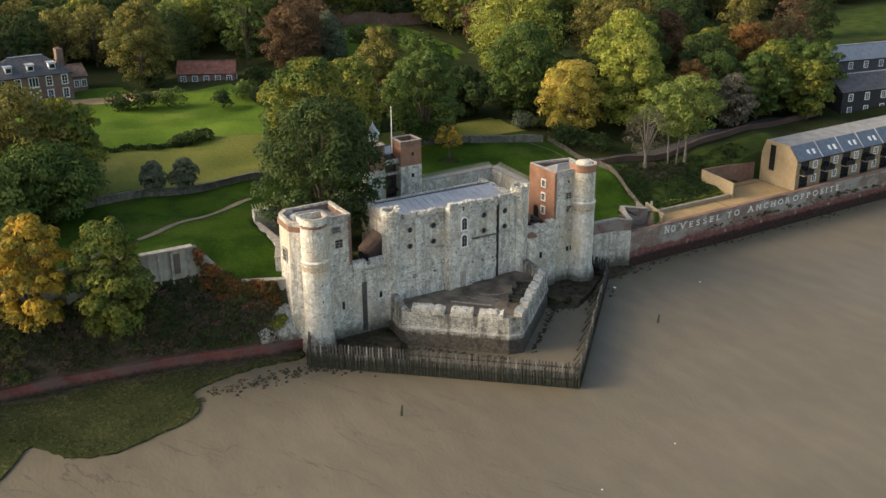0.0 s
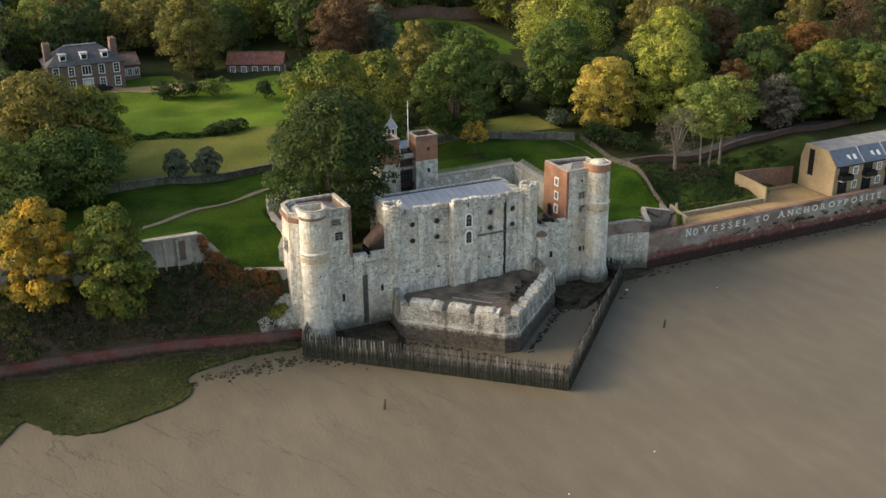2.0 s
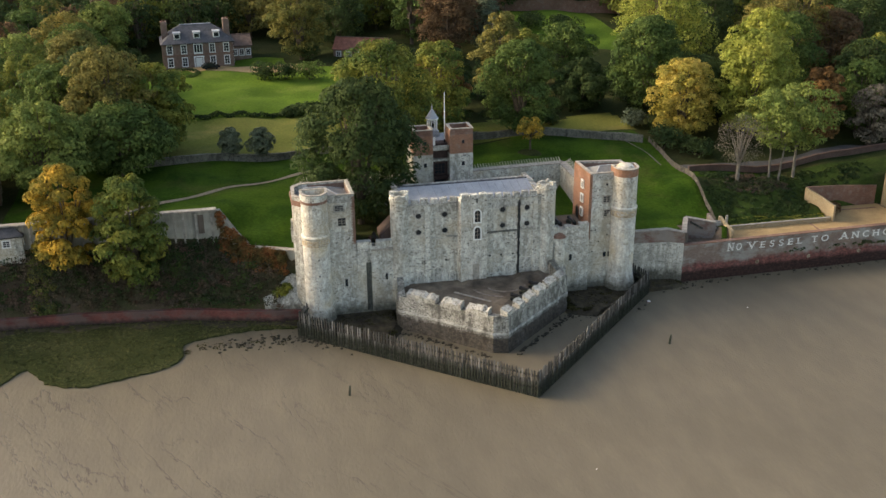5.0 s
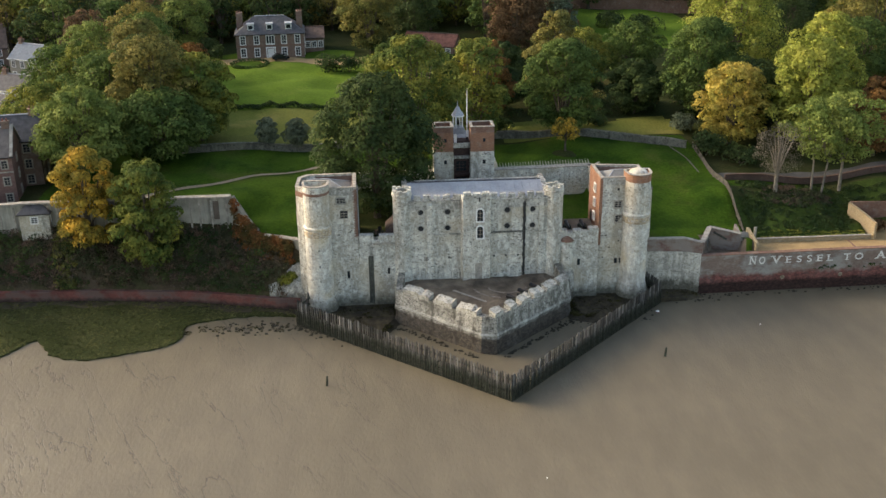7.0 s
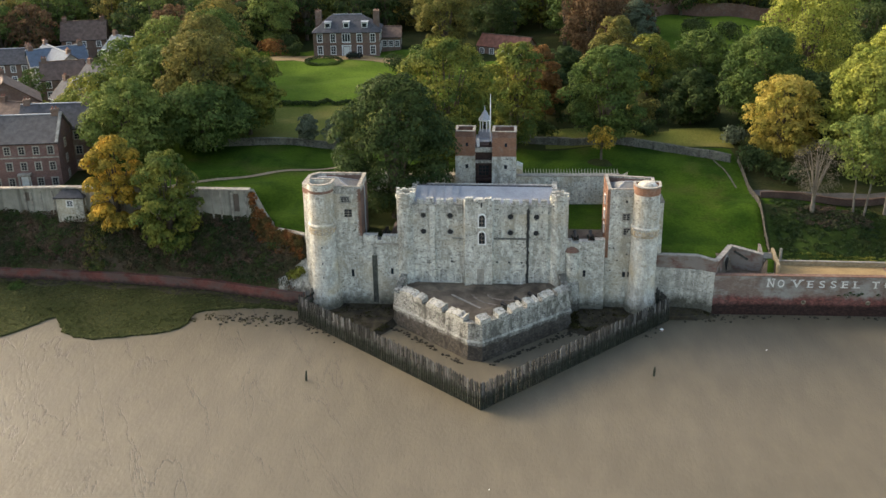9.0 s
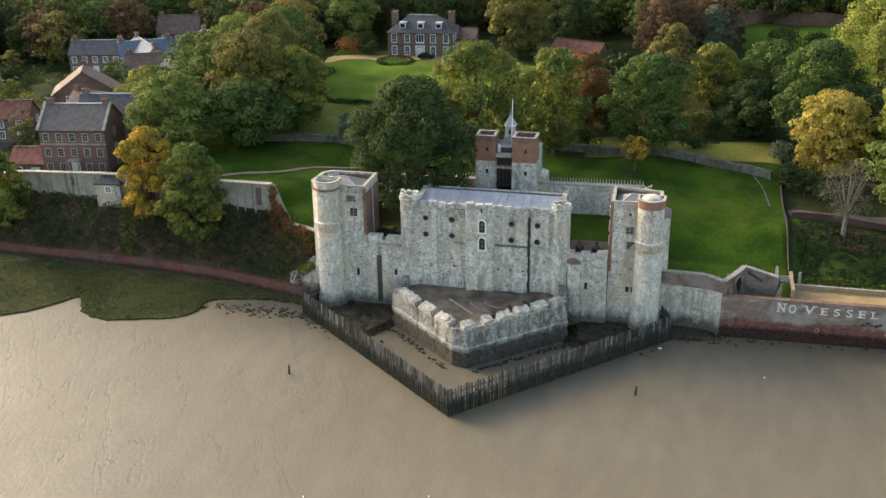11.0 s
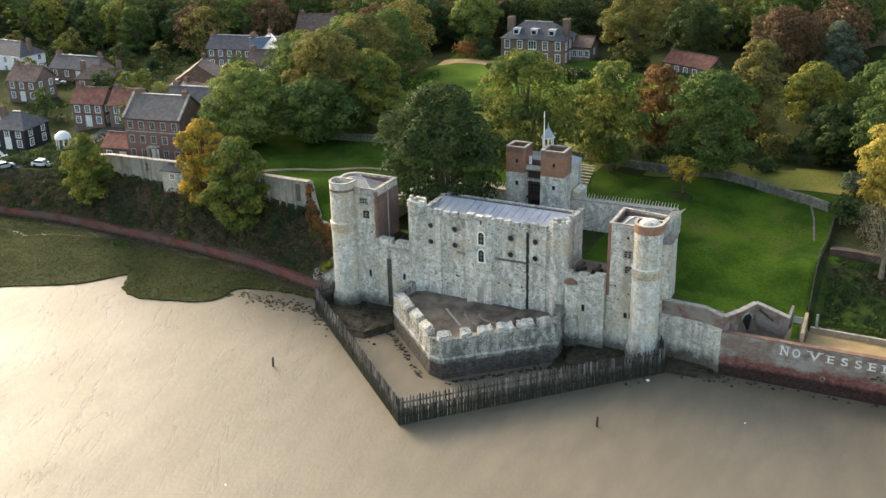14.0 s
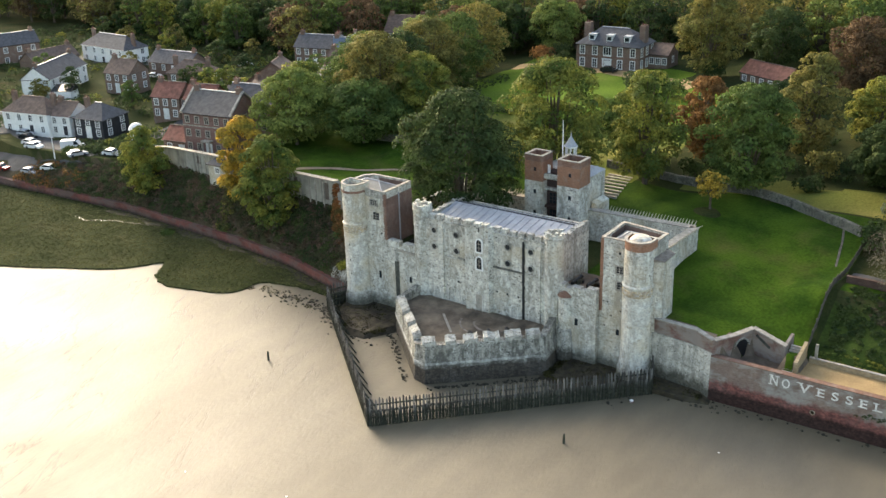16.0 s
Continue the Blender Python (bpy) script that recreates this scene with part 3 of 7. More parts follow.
# ---- castle ----
def opening(parent, x, y, z, w, h, face="y", arch=False, surround=None, bars=True, name="window", pane_mat=None, depth=0.12, frame_mat=None):
    """A window or door in a wall that faces -y (or -x): a surround, a dark pane set in it, and glazing bars."""
    seg = 8
    def outline(hw, hh, grow):
        pts = [(-hw - grow, -hh - grow), (hw + grow, -hh - grow)]
        if arch:
            r = hw + grow
            zc = hh + grow - r
            pts += [(r * math.cos(math.pi * i / seg), zc + r * math.sin(math.pi * i / seg)) for i in range(seg + 1)]
        else:
            pts += [(hw + grow, hh + grow), (-hw - grow, hh + grow)]
        return pts
    def slab(pts, d0, d1):
        n = len(pts)
        vs = [((a, d, b) if face == "y" else (d, -a, b)) for d in (d0, d1) for a, b in pts]
        return MB().add(vs, [tuple(range(n)), tuple(range(n, 2 * n))[::-1]] + [(i, (i + 1) % n, n + (i + 1) % n, n + i) for i in range(n)])
    m = pose(x, y, z)
    # Nothing is cut: in loopholes and doorways this dark pane paints the shade inside.
    pane = slab(outline(w / 2, h / 2, 0), -depth, 0.3)
    win = part(name, pane, pane_mat or GLASS, parent, m=m)
    if surround:
        o, i = outline(w / 2, h / 2, 0.2), outline(w / 2, h / 2, 0.0)
        n = len(o)
        vs = [((a, d, b) if face == "y" else (d, -a, b)) for d in (-depth - 0.06, 0.2) for ring in (o, i) for a, b in ring]
        fs = []
        for k in range(n):
            j = (k + 1) % n
            fs += [(k, j, n + j, n + k), (2 * n + k, 3 * n + k, 3 * n + j, 2 * n + j), (k, 2 * n + k, 2 * n + j, j), (n + k, n + j, 3 * n + j, 3 * n + k)]
        part("surround", MB().add(vs, fs), surround, win)
    if bars:
        b = MB()
        d = -depth - 0.03
        for a in ((-w / 6, w / 6) if w > 1.2 else (0,)):
            b.bar((a, d, -h / 2) if face == "y" else (d, -a, -h / 2), (a, d, h / 2 - 0.1) if face == "y" else (d, -a, h / 2 - 0.1), 0.07)
        for c in (-h / 6, h / 6):
            b.bar((-w / 2, d, c) if face == "y" else (d, w / 2, c), (w / 2, d, c) if face == "y" else (d, -w / 2, c), 0.06)
        part("glazing_bar", b, frame_mat or WHITE, win)
    return win


rng = random.Random(4)


def merlons(mb, a, b, thick, z, h, n, gap=0.35, inner=1):
    """Worn battlements along a line: uneven blocks with gaps."""
    a, b = Vector((*a, 0)), Vector((*b, 0))
    d = b - a
    u = d.normalized()
    nrm = Vector((-u.y, u.x, 0)) * thick * inner
    for i in range(n):
        p = a + d * ((i + gap / 2 + rng.uniform(-0.05, 0.05)) / n)
        q = a + d * ((i + 1 - gap / 2 + rng.uniform(-0.05, 0.05)) / n)
        hs = [z + h * rng.uniform(0.75, 1.1) for _ in range(2)]
        mb.prism([(p.x, p.y), (q.x, q.y), (q.x + nrm.x, q.y + nrm.y), (p.x + nrm.x, p.y + nrm.y)], z, [hs[0], hs[1], hs[1], hs[0]])
    return mb


def ragged(mb, pts, thick, z, inner=1, step=0.7, h=0.35):
    """Loose uneven top courses along a wall head."""
    for a, b in zip(pts, pts[1:]):
        a, b = Vector((*a, 0)), Vector((*b, 0))
        n = max(1, int((b - a).length / step))
        u = (b - a).normalized()
        nrm = Vector((-u.y, u.x, 0)) * thick * inner
        for i in range(n):
            p, q = a + (b - a) * (i / n), a + (b - a) * ((i + 0.97) / n)
            k = z + h * rng.random() ** 1.5
            mb.prism([(p.x, p.y), (q.x, q.y), (q.x + nrm.x, q.y + nrm.y), (p.x + nrm.x, p.y + nrm.y)], z - 0.1, k)
    return mb


def hollow(mb, poly, z0, z1, thick):
    """A parapet that runs round a plan."""
    n = len(poly)
    cx, cy = sum(p[0] for p in poly) / n, sum(p[1] for p in poly) / n
    inn = []
    for x, y in poly:
        d = math.hypot(x - cx, y - cy)
        inn.append((x - (x - cx) / d * thick * 1.3, y - (y - cy) / d * thick * 1.3))
    vs = [(x, y, z) for z in (z0, z1) for ring in (poly, inn) for x, y in ring]
    fs = []
    for k in range(n):
        j = (k + 1) % n
        fs += [(k, j, 2 * n + j, 2 * n + k), (n + k, 3 * n + k, 3 * n + j, n + j), (2 * n + k, 2 * n + j, 3 * n + j, 3 * n + k), (k, n + k, n + j, j)]
    return mb.add(vs, fs)


# main block
block = thing("castle_main_block", "pale grey ragstone castle block with battlements and lead roof", "castle")
w = MB()
w.prism([(-11.4, 1.1), (11.4, 1.1), (11.3, 12.6), (-11.3, 12.6)], 2.5, 16.2)
part("wall", w, STONE, block)
w = MB().box(-11.4, 11.4, 1.1, 1.95, 16.2, 17.7)
merlons(w, (-10, 1.1), (-2.6, 1.1), 0.8, 17.7, 0.75, 5, 0.3)
merlons(w, (1.6, 1.1), (10, 1.1), 0.8, 17.7, 0.75, 6, 0.3)
part("battlement", w, PARAPET_STONE, block)
w = MB().box(-11.4, -10.6, 1.95, 12.6, 16.2, 17.6).box(10.6, 11.4, 1.95, 12.6, 16.2, 17.5).box(-10.6, 10.6, 12.0, 12.6, 16.2, 17.1)
ragged(w, [(-10.6, 2), (-10.6, 12.6)], 0.8, 17.6)
ragged(w, [(11.4, 2), (11.4, 12.6)], 0.8, 17.5)
part("parapet", w, STONE_DARK, block)
w = MB().prism([(-2.5, 0.0), (1.6, 0.0), (1.9, 1.2), (-2.8, 1.2)], 3, 18.5)
merlons(w, (-2.5, 0.0), (1.6, 0.0), 0.9, 18.4, 0.6, 3, 0.25)
part("stair_bay", w, STONE, block)
for x, top in ((-11.6, 19.3), (11.6, 19.2)):
    w = MB().lathe(x, 1.9, [(1.65, 2), (1.6, 4.5), (1.42, 6), (1.4, top - 0.9), (1.55, top - 0.8), (1.55, top - 0.5), (1.42, top - 0.5), (1.42, top), (1.0, top), (1.0, top - 0.7)], 18)
    for i in range(7):
        a = i * 0.9 + rng.random() * 0.3
        w.bar((x + 1.2 * math.cos(a), 1.9 + 1.2 * math.sin(a), top - 0.1), (x + 1.2 * math.cos(a), 1.9 + 1.2 * math.sin(a), top + rng.uniform(0.1, 0.45)), 0.5)
    part("corner_turret", w, STONE, block)
roof = MB().add([(-10.6, 1.95, 16.5), (10.6, 1.95, 16.5), (10.6, 9.4, 17.8), (-10.6, 9.4, 17.8), (10.6, 12.1, 16.9), (-10.6, 12.1, 16.9)], [(0, 1, 2, 3), (3, 2, 4, 5)])
roof_ob = part("lead_roof", roof, LEAD, block, "shallow grey lead sheet roof with standing seams")
for i in range(17):
    x = -10.0 + i * 1.25
    part("roof_seam", MB().bar((x, 2.0, 16.56), (x, 9.4, 17.86), 0.09, 0.07), LEAD, roof_ob)
w = MB().bar((-10.6, 9.4, 17.84), (10.6, 9.4, 17.84), 0.3, 0.14)
part("ridge_roll", w, SLATE, roof_ob)
# pilasters, string courses, downpipe
for x0, x1, y0, z1 in ((-7.95, -7.1, 0.75, 17.0), (9.2, 9.9, 0.8, 16.5)):
    part("pilaster", MB().prism([(x0, y0), (x1, y0), (x1, 1.2), (x0, 1.2)], 3, [z1, z1, z1 + 0.5, z1 + 0.5]), STONE, block)
part("string_course", MB().bar((1.6, 1.0, 12.25), (7.1, 1.0, 12.3), 0.3, 0.22), STRING_STONE, block, "weathered string course with its shadow line in the colour")
part("string_course", MB().bar((7.4, 1.0, 12.3), (10.4, 1.0, 12.3), 0.3, 0.22), STONE_DARK, block)
part("coping_course", MB().bar((-11.0, 1.02, 17.62), (11.0, 1.02, 17.62), 0.3, 0.16), STONE_DARK, block)
part("string_course", MB().bar((-7.0, 1.0, 12.1), (-4.6, 1.0, 11.95), 0.32, 0.26), STONE_DARK, block)
part("string_course", MB().bar((-4.6, 1.0, 12.3), (-2.5, 1.0, 12.1), 0.3, 0.2), STONE_DARK, block)
part("downpipe", MB().bar((6.98, 0.94, 4.6), (6.98, 0.94, 17.2), 0.2, 0.16), BLACK, block, "black downpipe")
stain = MB()
for i in range(22):
    z = 4.8 + i * 0.55
    wl, wr = 0.12 + 0.16 * rng.random(), 0.12 + 0.16 * rng.random()
    stain.box(6.98 - wl, 6.98 + wr, 1.09, 1.2, z, z + 0.56)
part("damp_stain", stain, STONE_WET_SHADE, block, "dark damp staining round the pipe")
for z in (15.5, 12.75):
    opening(block, 0.08, 0.0, z, 0.9, 1.9, arch=True, surround=WHITE, frame_mat=COPING_DARK)
opening(block, 0.0, 0.0, 17.95, 0.2, 0.75, bars=False, name="loophole", depth=0.02)
for x in (-8.85, -4.78, 4.32, 8.22):
    for z in (15.85, 13.25):
        # A dark plug paints the shade inside each port; the wall stays whole.
        w = MB()
        n = 14
        for d, r in ((0.98, 0.42),):
            w.add([(r * math.cos(2 * math.pi * i / n), e, r * math.sin(2 * math.pi * i / n)) for e in (-0.12, 0.3) for i in range(n)],
                  [tuple(range(n)), tuple(range(n, 2 * n))[::-1]] + [(i, (i + 1) % n, n + (i + 1) % n, n + i) for i in range(n)])
        port = part("gun_port", w, GLASS, block, m=pose(x, 1.1, z))
        part("surround", MB().lathe(0, 0, [(0.42, -0.09), (0.56, -0.09), (0.56, 0.09), (0.42, 0.09), (0.42, -0.08)], 16), STONE_DARK, port, m=pose(0, -0.08, 0, 90, 0, 0))
opening(block, 8.85, 1.1, 6.1, 1.7, 2.8, arch=True, surround=STONE_PALE, bars=False, name="door", pane_mat=STONE_DARK, depth=0.05)
opening(block, -0.1, 0.0, 6.2, 1.1, 2.9, surround=STONE_PALE, bars=False, name="door", pane_mat=COPING, depth=0.04)
for x, ww, h in ((-5.9, 1.1, 2.3), (-1.6 - 2.0, 0.7, 1.5), (5.4, 1.1, 1.9), (-8.6, 0.9, 1.9)):
    opening(block, x, 1.1, 4.8 + h / 2, ww, h, arch=True, surround=STONE_PALE, bars=False, name="blocked_doorway", pane_mat=STONE_DARK, depth=0.05)
for x in (2.4, 4.2, 6.1, -4.6, -7.9):
    opening(block, x, 1.1, 8.3, 0.3, 0.3, bars=False, name="putlog_hole", depth=0.02)

# towers
def tower(name, label, body, top, tur, tur_r, tur_top, brick, ridge):
    """A tower with a round-fronted stair turret: parapet lined with brick, hipped lead roof behind it."""
    t = thing(name, label, "castle tower")
    n = len(body)
    cx, cy = sum(p[0] for p in body) / n, sum(p[1] for p in body) / n
    part("wall", MB().prism(body, 0.6, top - 1.15, grow=0.15), STONE, t)
    part("parapet", hollow(MB(), body, top - 1.15, top, 0.42), PARAPET_STONE, t)
    inner = [(cx + (x - cx) * 0.915, cy + (y - cy) * 0.9) for x, y in body]
    part("parapet_lining", hollow(MB(), inner, top - 1.1, top - 0.22, 0.1), BRICK_FACE, t, "brown brick inner face of the parapet")
    part("coping", hollow(MB(), [(cx + (x - cx) * 1.012, cy + (y - cy) * 1.012) for x, y in body], top, top + 0.12, 0.48), COPING, t)
    inn = [(cx + (x - cx) * 0.86, cy + (y - cy) * 0.84) for x, y in body]
    r = MB().add([(x, y, top - 1.05) for x, y in inn], [tuple(range(n))])
    ra, rb = (cx - ridge, cy + 0.3, top + 0.3), (cx + ridge, cy + 0.3, top + 0.3)
    rolls = MB()
    for i in range(n):
        k = (i + 1) % n
        pa, pb = [ra if q[0] < cx else rb for q in (inn[i], inn[k])]
        lo = [(*inn[i], top - 1.03), (*inn[k], top - 1.03)]
        r.add(lo + [pb, pa], [(0, 1, 2, 3)] if pa != pb else [(0, 1, 2)])
        rolls.bar(lo[0], pa, 0.16, 0.1)
    rolls.bar(ra, rb, 0.18, 0.12)
    roof_ = part("lead_roof", r, ROOF_FELT, t, "grey lead hipped roof behind the parapet")
    part("hip_roll", rolls, LEAD, roof_, "pale lead rolls over the hips")
    x, y = tur
    part("turret_foot", MB().lathe(x, y, [(tur_r + 0.62, 0.2), (tur_r + 0.5, 1.6), (tur_r + 0.16, 2.9)], 24), STONE, t, "weathered flared turret foot")
    part("turret", MB().lathe(x, y, [(tur_r + 0.16, 2.9), (tur_r + 0.08, 4.0), (tur_r + 0.06, 13.0)], 24), STONE_PALE, t, "pale smooth stair turret")
    part("turret_band", MB().lathe(x, y, [(tur_r + 0.06, 13.0), (tur_r + 0.13, 13.1), (tur_r + 0.13, 13.9), (tur_r + 0.02, 14.0)], 24), BAND, t, "ochre-stained carved band")
    part("turret_band", MB().lathe(x, y, [(tur_r + 0.02, 13.95), (tur_r + 0.2, 14.25), (tur_r + 0.22, 14.45), (tur_r + 0.0, 14.65)], 24), STONE_PALE, t, "pale moulded string course")
    part("turret_head", MB().lathe(x, y, [(tur_r, 14.6), (tur_r - 0.02, tur_top - 1.1)], 24), STONE, t)
    dee = [(x + tur_r * math.cos(a), y + tur_r * math.sin(a)) for a in [math.pi * (1 + k / 14) for k in range(15)]] + [(x + tur_r, y + 1.4), (x - tur_r, y + 1.4)]
    part("turret_parapet", hollow(MB(), dee, tur_top - 1.2, tur_top, 0.3), brick, t)
    part("turret_coping", hollow(MB(), [(x + (a - x) * 1.035, y + (b - y) * 1.035) for a, b in dee], tur_top, tur_top + 0.13, 0.36), COPING, t)
    part("turret_floor", MB().prism([(x + (a - x) * 0.86, y + (b - y) * 0.86) for a, b in dee], tur_top - 1.1, tur_top - 0.75), COPING_DARK, t)
    return t


BAND = mat_stone("ochre_band_stone", (0.6, 0.47, 0.3), (0.48, 0.37, 0.24), (0.3, 0.24, 0.17), (1.2, 1.2, 3.0), 0.4, 0.4)
LT = [(-18.45, 1.35), (-18.55, 8.2), (-26.0, 8.1), (-27.3, 6.8), (-27.5, 2.6), (-26.3, 1.3)]
lt = tower("castle_tower", "pale ragstone tower with round stair turret and brick parapet", LT, 20.05, (-24.4, 0.95), 1.95, 20.95, STONE, 1.4)
part("brick_course", MB().lathe(-24.4, 0.95, [(1.93, 19.55), (1.98, 19.6), (1.98, 19.95), (1.93, 20.0)], 24), BRICK_WALL, lt, "thin brick course round the turret")
part("brick_course", MB().wall([(-27.55, 6.8), (-27.55, 2.6), (-26.35, 1.28)], 0.1, 18.7, [19.5, 19.5, 19.5]), BRICK_WALL, lt)
opening(lt, -20.75, 1.3, 18.05, 1.25, 0.75, bars=True, surround=STONE_DARK, frame_mat=STONE_DARK, depth=0.03)
opening(lt, -20.4, 1.3, 15.85, 1.15, 1.2, bars=True, frame_mat=COPING, depth=0.03)
opening(lt, -20.1, 1.25, 5.95, 0.42, 1.15, bars=False, name="loophole", depth=0.05)
for x, z in ((-20.9, 9.2), (-19.6, 8.4), (-21.3, 12.6), (-19.4, 13.2)):
    opening(lt, x, 1.3, z, 0.2, 0.2, bars=False, name="putlog_hole", depth=0.02)
for z in (6.0, 8.4, 11.0):
    opening(lt, -24.3, -1.05, z, 0.16, 0.3, bars=False, name="putlog_hole", depth=0.02)
opening(lt, -27.62, 4.4, 14.6, 1.1, 1.7, face="x", bars=True, surround=STONE_DARK, frame_mat=COPING, depth=0.02)
w = MB()
for i in range(36):
    z = 12.2 + i * 0.21
    w.box(-18.95 + (0.17 if i % 2 else 0), -18.4, 1.28, 1.7, z, z + 0.19)
part("brick_quoin", w, BRICK_WALL, lt)
part("brick_face", MB().prism([(-18.38, 1.5), (-18.48, 8.2), (-18.9, 8.2), (-18.8, 1.5)], 9, 18.95), BRICK_FACE, lt, "stained brown brick inner face")
part("drainpipe", MB().bar((-18.3, 4.6, 10.5), (-18.3, 4.6, 19.3), 0.16), LEAD, lt, "pale lead drainpipe")

RT = [(18.85, 2.2), (23.2, 2.2), (25.9, 3.6), (26.0, 8.0), (18.7, 9.1)]
rt = tower("castle_tower", "pale ragstone tower with a red brick inner face and round turret", RT, 19.95, (24.5, 2.0), 1.95, 20.85, BRICK, 1.1)
part("brick_face", MB().prism([(18.7, 2.15), (18.55, 9.1), (19.0, 9.1), (19.15, 2.15)], 9, 19.9), BRICK, rt, "orange brick inner face")
part("turret_cap", MB().lathe(24.5, 2.3, [(1.62, 20.2), (1.5, 20.75), (1.05, 21.15), (0.5, 21.3), (0.05, 21.33)], 16), STONE_PALE, rt, "pale broken dome on the turret")
part("side_buttress", MB().prism([(25.6, 3.0), (27.3, 3.9), (27.2, 7.5), (25.6, 7.8)], 0.6, 17.4, grow=0.2), STONE, rt)
part("buttress_coping", MB().prism([(25.7, 3.05), (27.4, 3.95), (27.3, 7.6), (25.7, 7.9)], 17.4, [17.9, 17.5, 17.5, 17.9]), COPING_DARK, rt)
opening(rt, 26.0, 2.9, 6.3, 0.32, 0.9, bars=False, name="loophole", depth=0.1)
for z in (17.55, 15.2, 12.9):
    opening(rt, 18.62, 5.0, z, 0.75, 1.05, face="x", surround=WHITE, frame_mat=COPING)
opening(rt, 18.6, 6.9, 12.0, 1.3, 2.4, face="x", arch=True, surround=BRICK_WALL, bars=False, name="doorway", pane_mat=IRON, depth=0.06)
opening(rt, 21.65, 2.2, 15.65, 0.95, 0.95, bars=True, surround=COPING, frame_mat=COPING, depth=0.03)
opening(rt, 21.8, 2.2, 13.3, 0.95, 1.05, bars=True, surround=COPING, frame_mat=COPING, depth=0.03)
for x in (21.7, 22.5):
    opening(rt, x, 2.1, 6.3, 0.45, 0.8, bars=False, name="loophole", depth=0.08)
opening(rt, 21.6, 2.2, 18.1, 0.35, 0.35, bars=False, name="putlog_hole", depth=0.03)
for x, z in ((20.0, 10.6), (20.6, 8.6), (22.0, 9.6), (19.6, 6.9)):
    opening(rt, x, 2.15, z, 0.2, 0.2, bars=False, name="putlog_hole", depth=0.04)

# low gun walls between block and towers
for side, x0, x1, label in ((-1, -18.3, -12.6, "ragstone gun wall with a dark painted slot"), (1, 12.6, 18.6, "ragstone gun wall with embrasures and cannon behind")):
    t = thing("gun_wall", label, "wall")
    part("wall", MB().prism([(x0, 1.3), (x1, 1.3), (x1, 3.0), (x0, 3.0)], 0.6, 11.4, grow=0.15), STONE, t)
    w = MB()
    if side < 0:
        w.box(x0, -16.1, 1.3, 2.4, 11.4, 12.3).box(-15.3, x1, 1.3, 2.4, 11.4, 12.2)
    else:
        w.box(x0, 13.7, 1.3, 2.4, 11.4, 12.0).box(14.7, 16.1, 1.3, 2.4, 11.4, 11.9).box(17.1, x1, 1.3, 2.4, 11.4, 12.2)
    ragged(w, [(x0, 1.35), (x1, 1.35)], 0.5, 11.5, h=0.4)
    part("parapet", w, STONE, t)
    # The left platform is darkened too, for the shade between tower and block.
    part("gun_platform", MB().box(x0, x1, 2.9, 8.5, 9.2, 11.1), FLOOR if side < 0 else PAVING, t)
    if side < 0:
        # Slabs stand just proud; the slot's depth and shade are only their dark colour.
        opening(t, -16.6, 1.25, 5.0, 0.8, 8.0, bars=False, name="drain_recess", pane_mat=STONE_WET_SHADE, depth=0.03)
        opening(t, -16.55, 1.25, 10.1, 0.55, 2.2, bars=False, name="drain_recess", pane_mat=STONE_DARK, depth=0.03)
        opening(t, -13.9, 1.2, 6.4, 0.35, 0.95, bars=False, name="loophole", depth=0.08)
        part("string_course", MB().bar((-16.2, 1.2, 10.95), (-12.8, 1.2, 10.95), 0.35, 0.28), COPING, t)
        part("lean_to_roof", MB().prism([(-14.2, 4.2), (-11.6, 4.2), (-11.6, 8.0), (-14.2, 8.0)], 9.2, [11.9, 14.4, 14.4, 11.9]), TILE_BROWN, t, "red-brown tiled lean-to against the block")
        part("rubble", ragged(MB(), [(-15.8, 4.6), (-13.2, 4.9)], 0.9, 11.1, h=0.6), BRICK_WALL, t)
    else:
        opening(t, 15.65, 1.2, 6.7, 0.42, 1.0, bars=False, name="loophole", depth=0.08)
cap = thing("garderobe_turret", "small half-round stone turret with a brick cone cap", "turret")
part("wall", MB().lathe(13.7, 1.6, [(1.1, 5.2), (1.08, 10.3)], 14), STONE, cap)
part("foot", MB().lathe(13.7, 1.5, [(1.5, 0.6), (1.42, 3.4), (1.3, 4.9), (1.15, 5.4)], 14), STONE_DARK, cap, "weathered flared foot")
part("cone_cap", MB().lathe(13.7, 1.6, [(1.22, 10.3), (0.75, 10.8), (0.1, 11.2)], 14), BRICK_WALL, cap, "brick cone cap")


def cannon(m, group):
    c = thing("cannon", "black iron cannon on a stepped carriage", "cannon", m, group)
    b = MB()
    prof = [(0.30, -1.3), (0.32, -1.1), (0.27, -0.9), (0.22, 0.3), (0.17, 1.3), (0.24, 1.4), (0.22, 1.55), (0.08, 1.55)]
    n = 12
    b.add([(r * math.cos(2 * math.pi * i / n), -z, 0.85 + r * math.sin(2 * math.pi * i / n)) for r, z in prof for i in range(n)],
          [(k * n + i, k * n + (i + 1) % n, (k + 1) * n + (i + 1) % n, (k + 1) * n + i) for k in range(len(prof) - 1) for i in range(n)] + [tuple(range(n))])
    part("barrel", b, IRON, c)
    for s in (-0.38, 0.38):
        w = MB()
        for k, (y0, y1, z1) in enumerate(((-0.9, 0.0, 0.95), (0.0, 0.6, 0.75), (0.6, 1.2, 0.5))):
            w.box(s - 0.08, s + 0.08, y0, y1, 0.2, z1)
        part("cheek", w, TIMBER_DARK, c)
        for y in (-0.6, 0.85):
            w = MB()
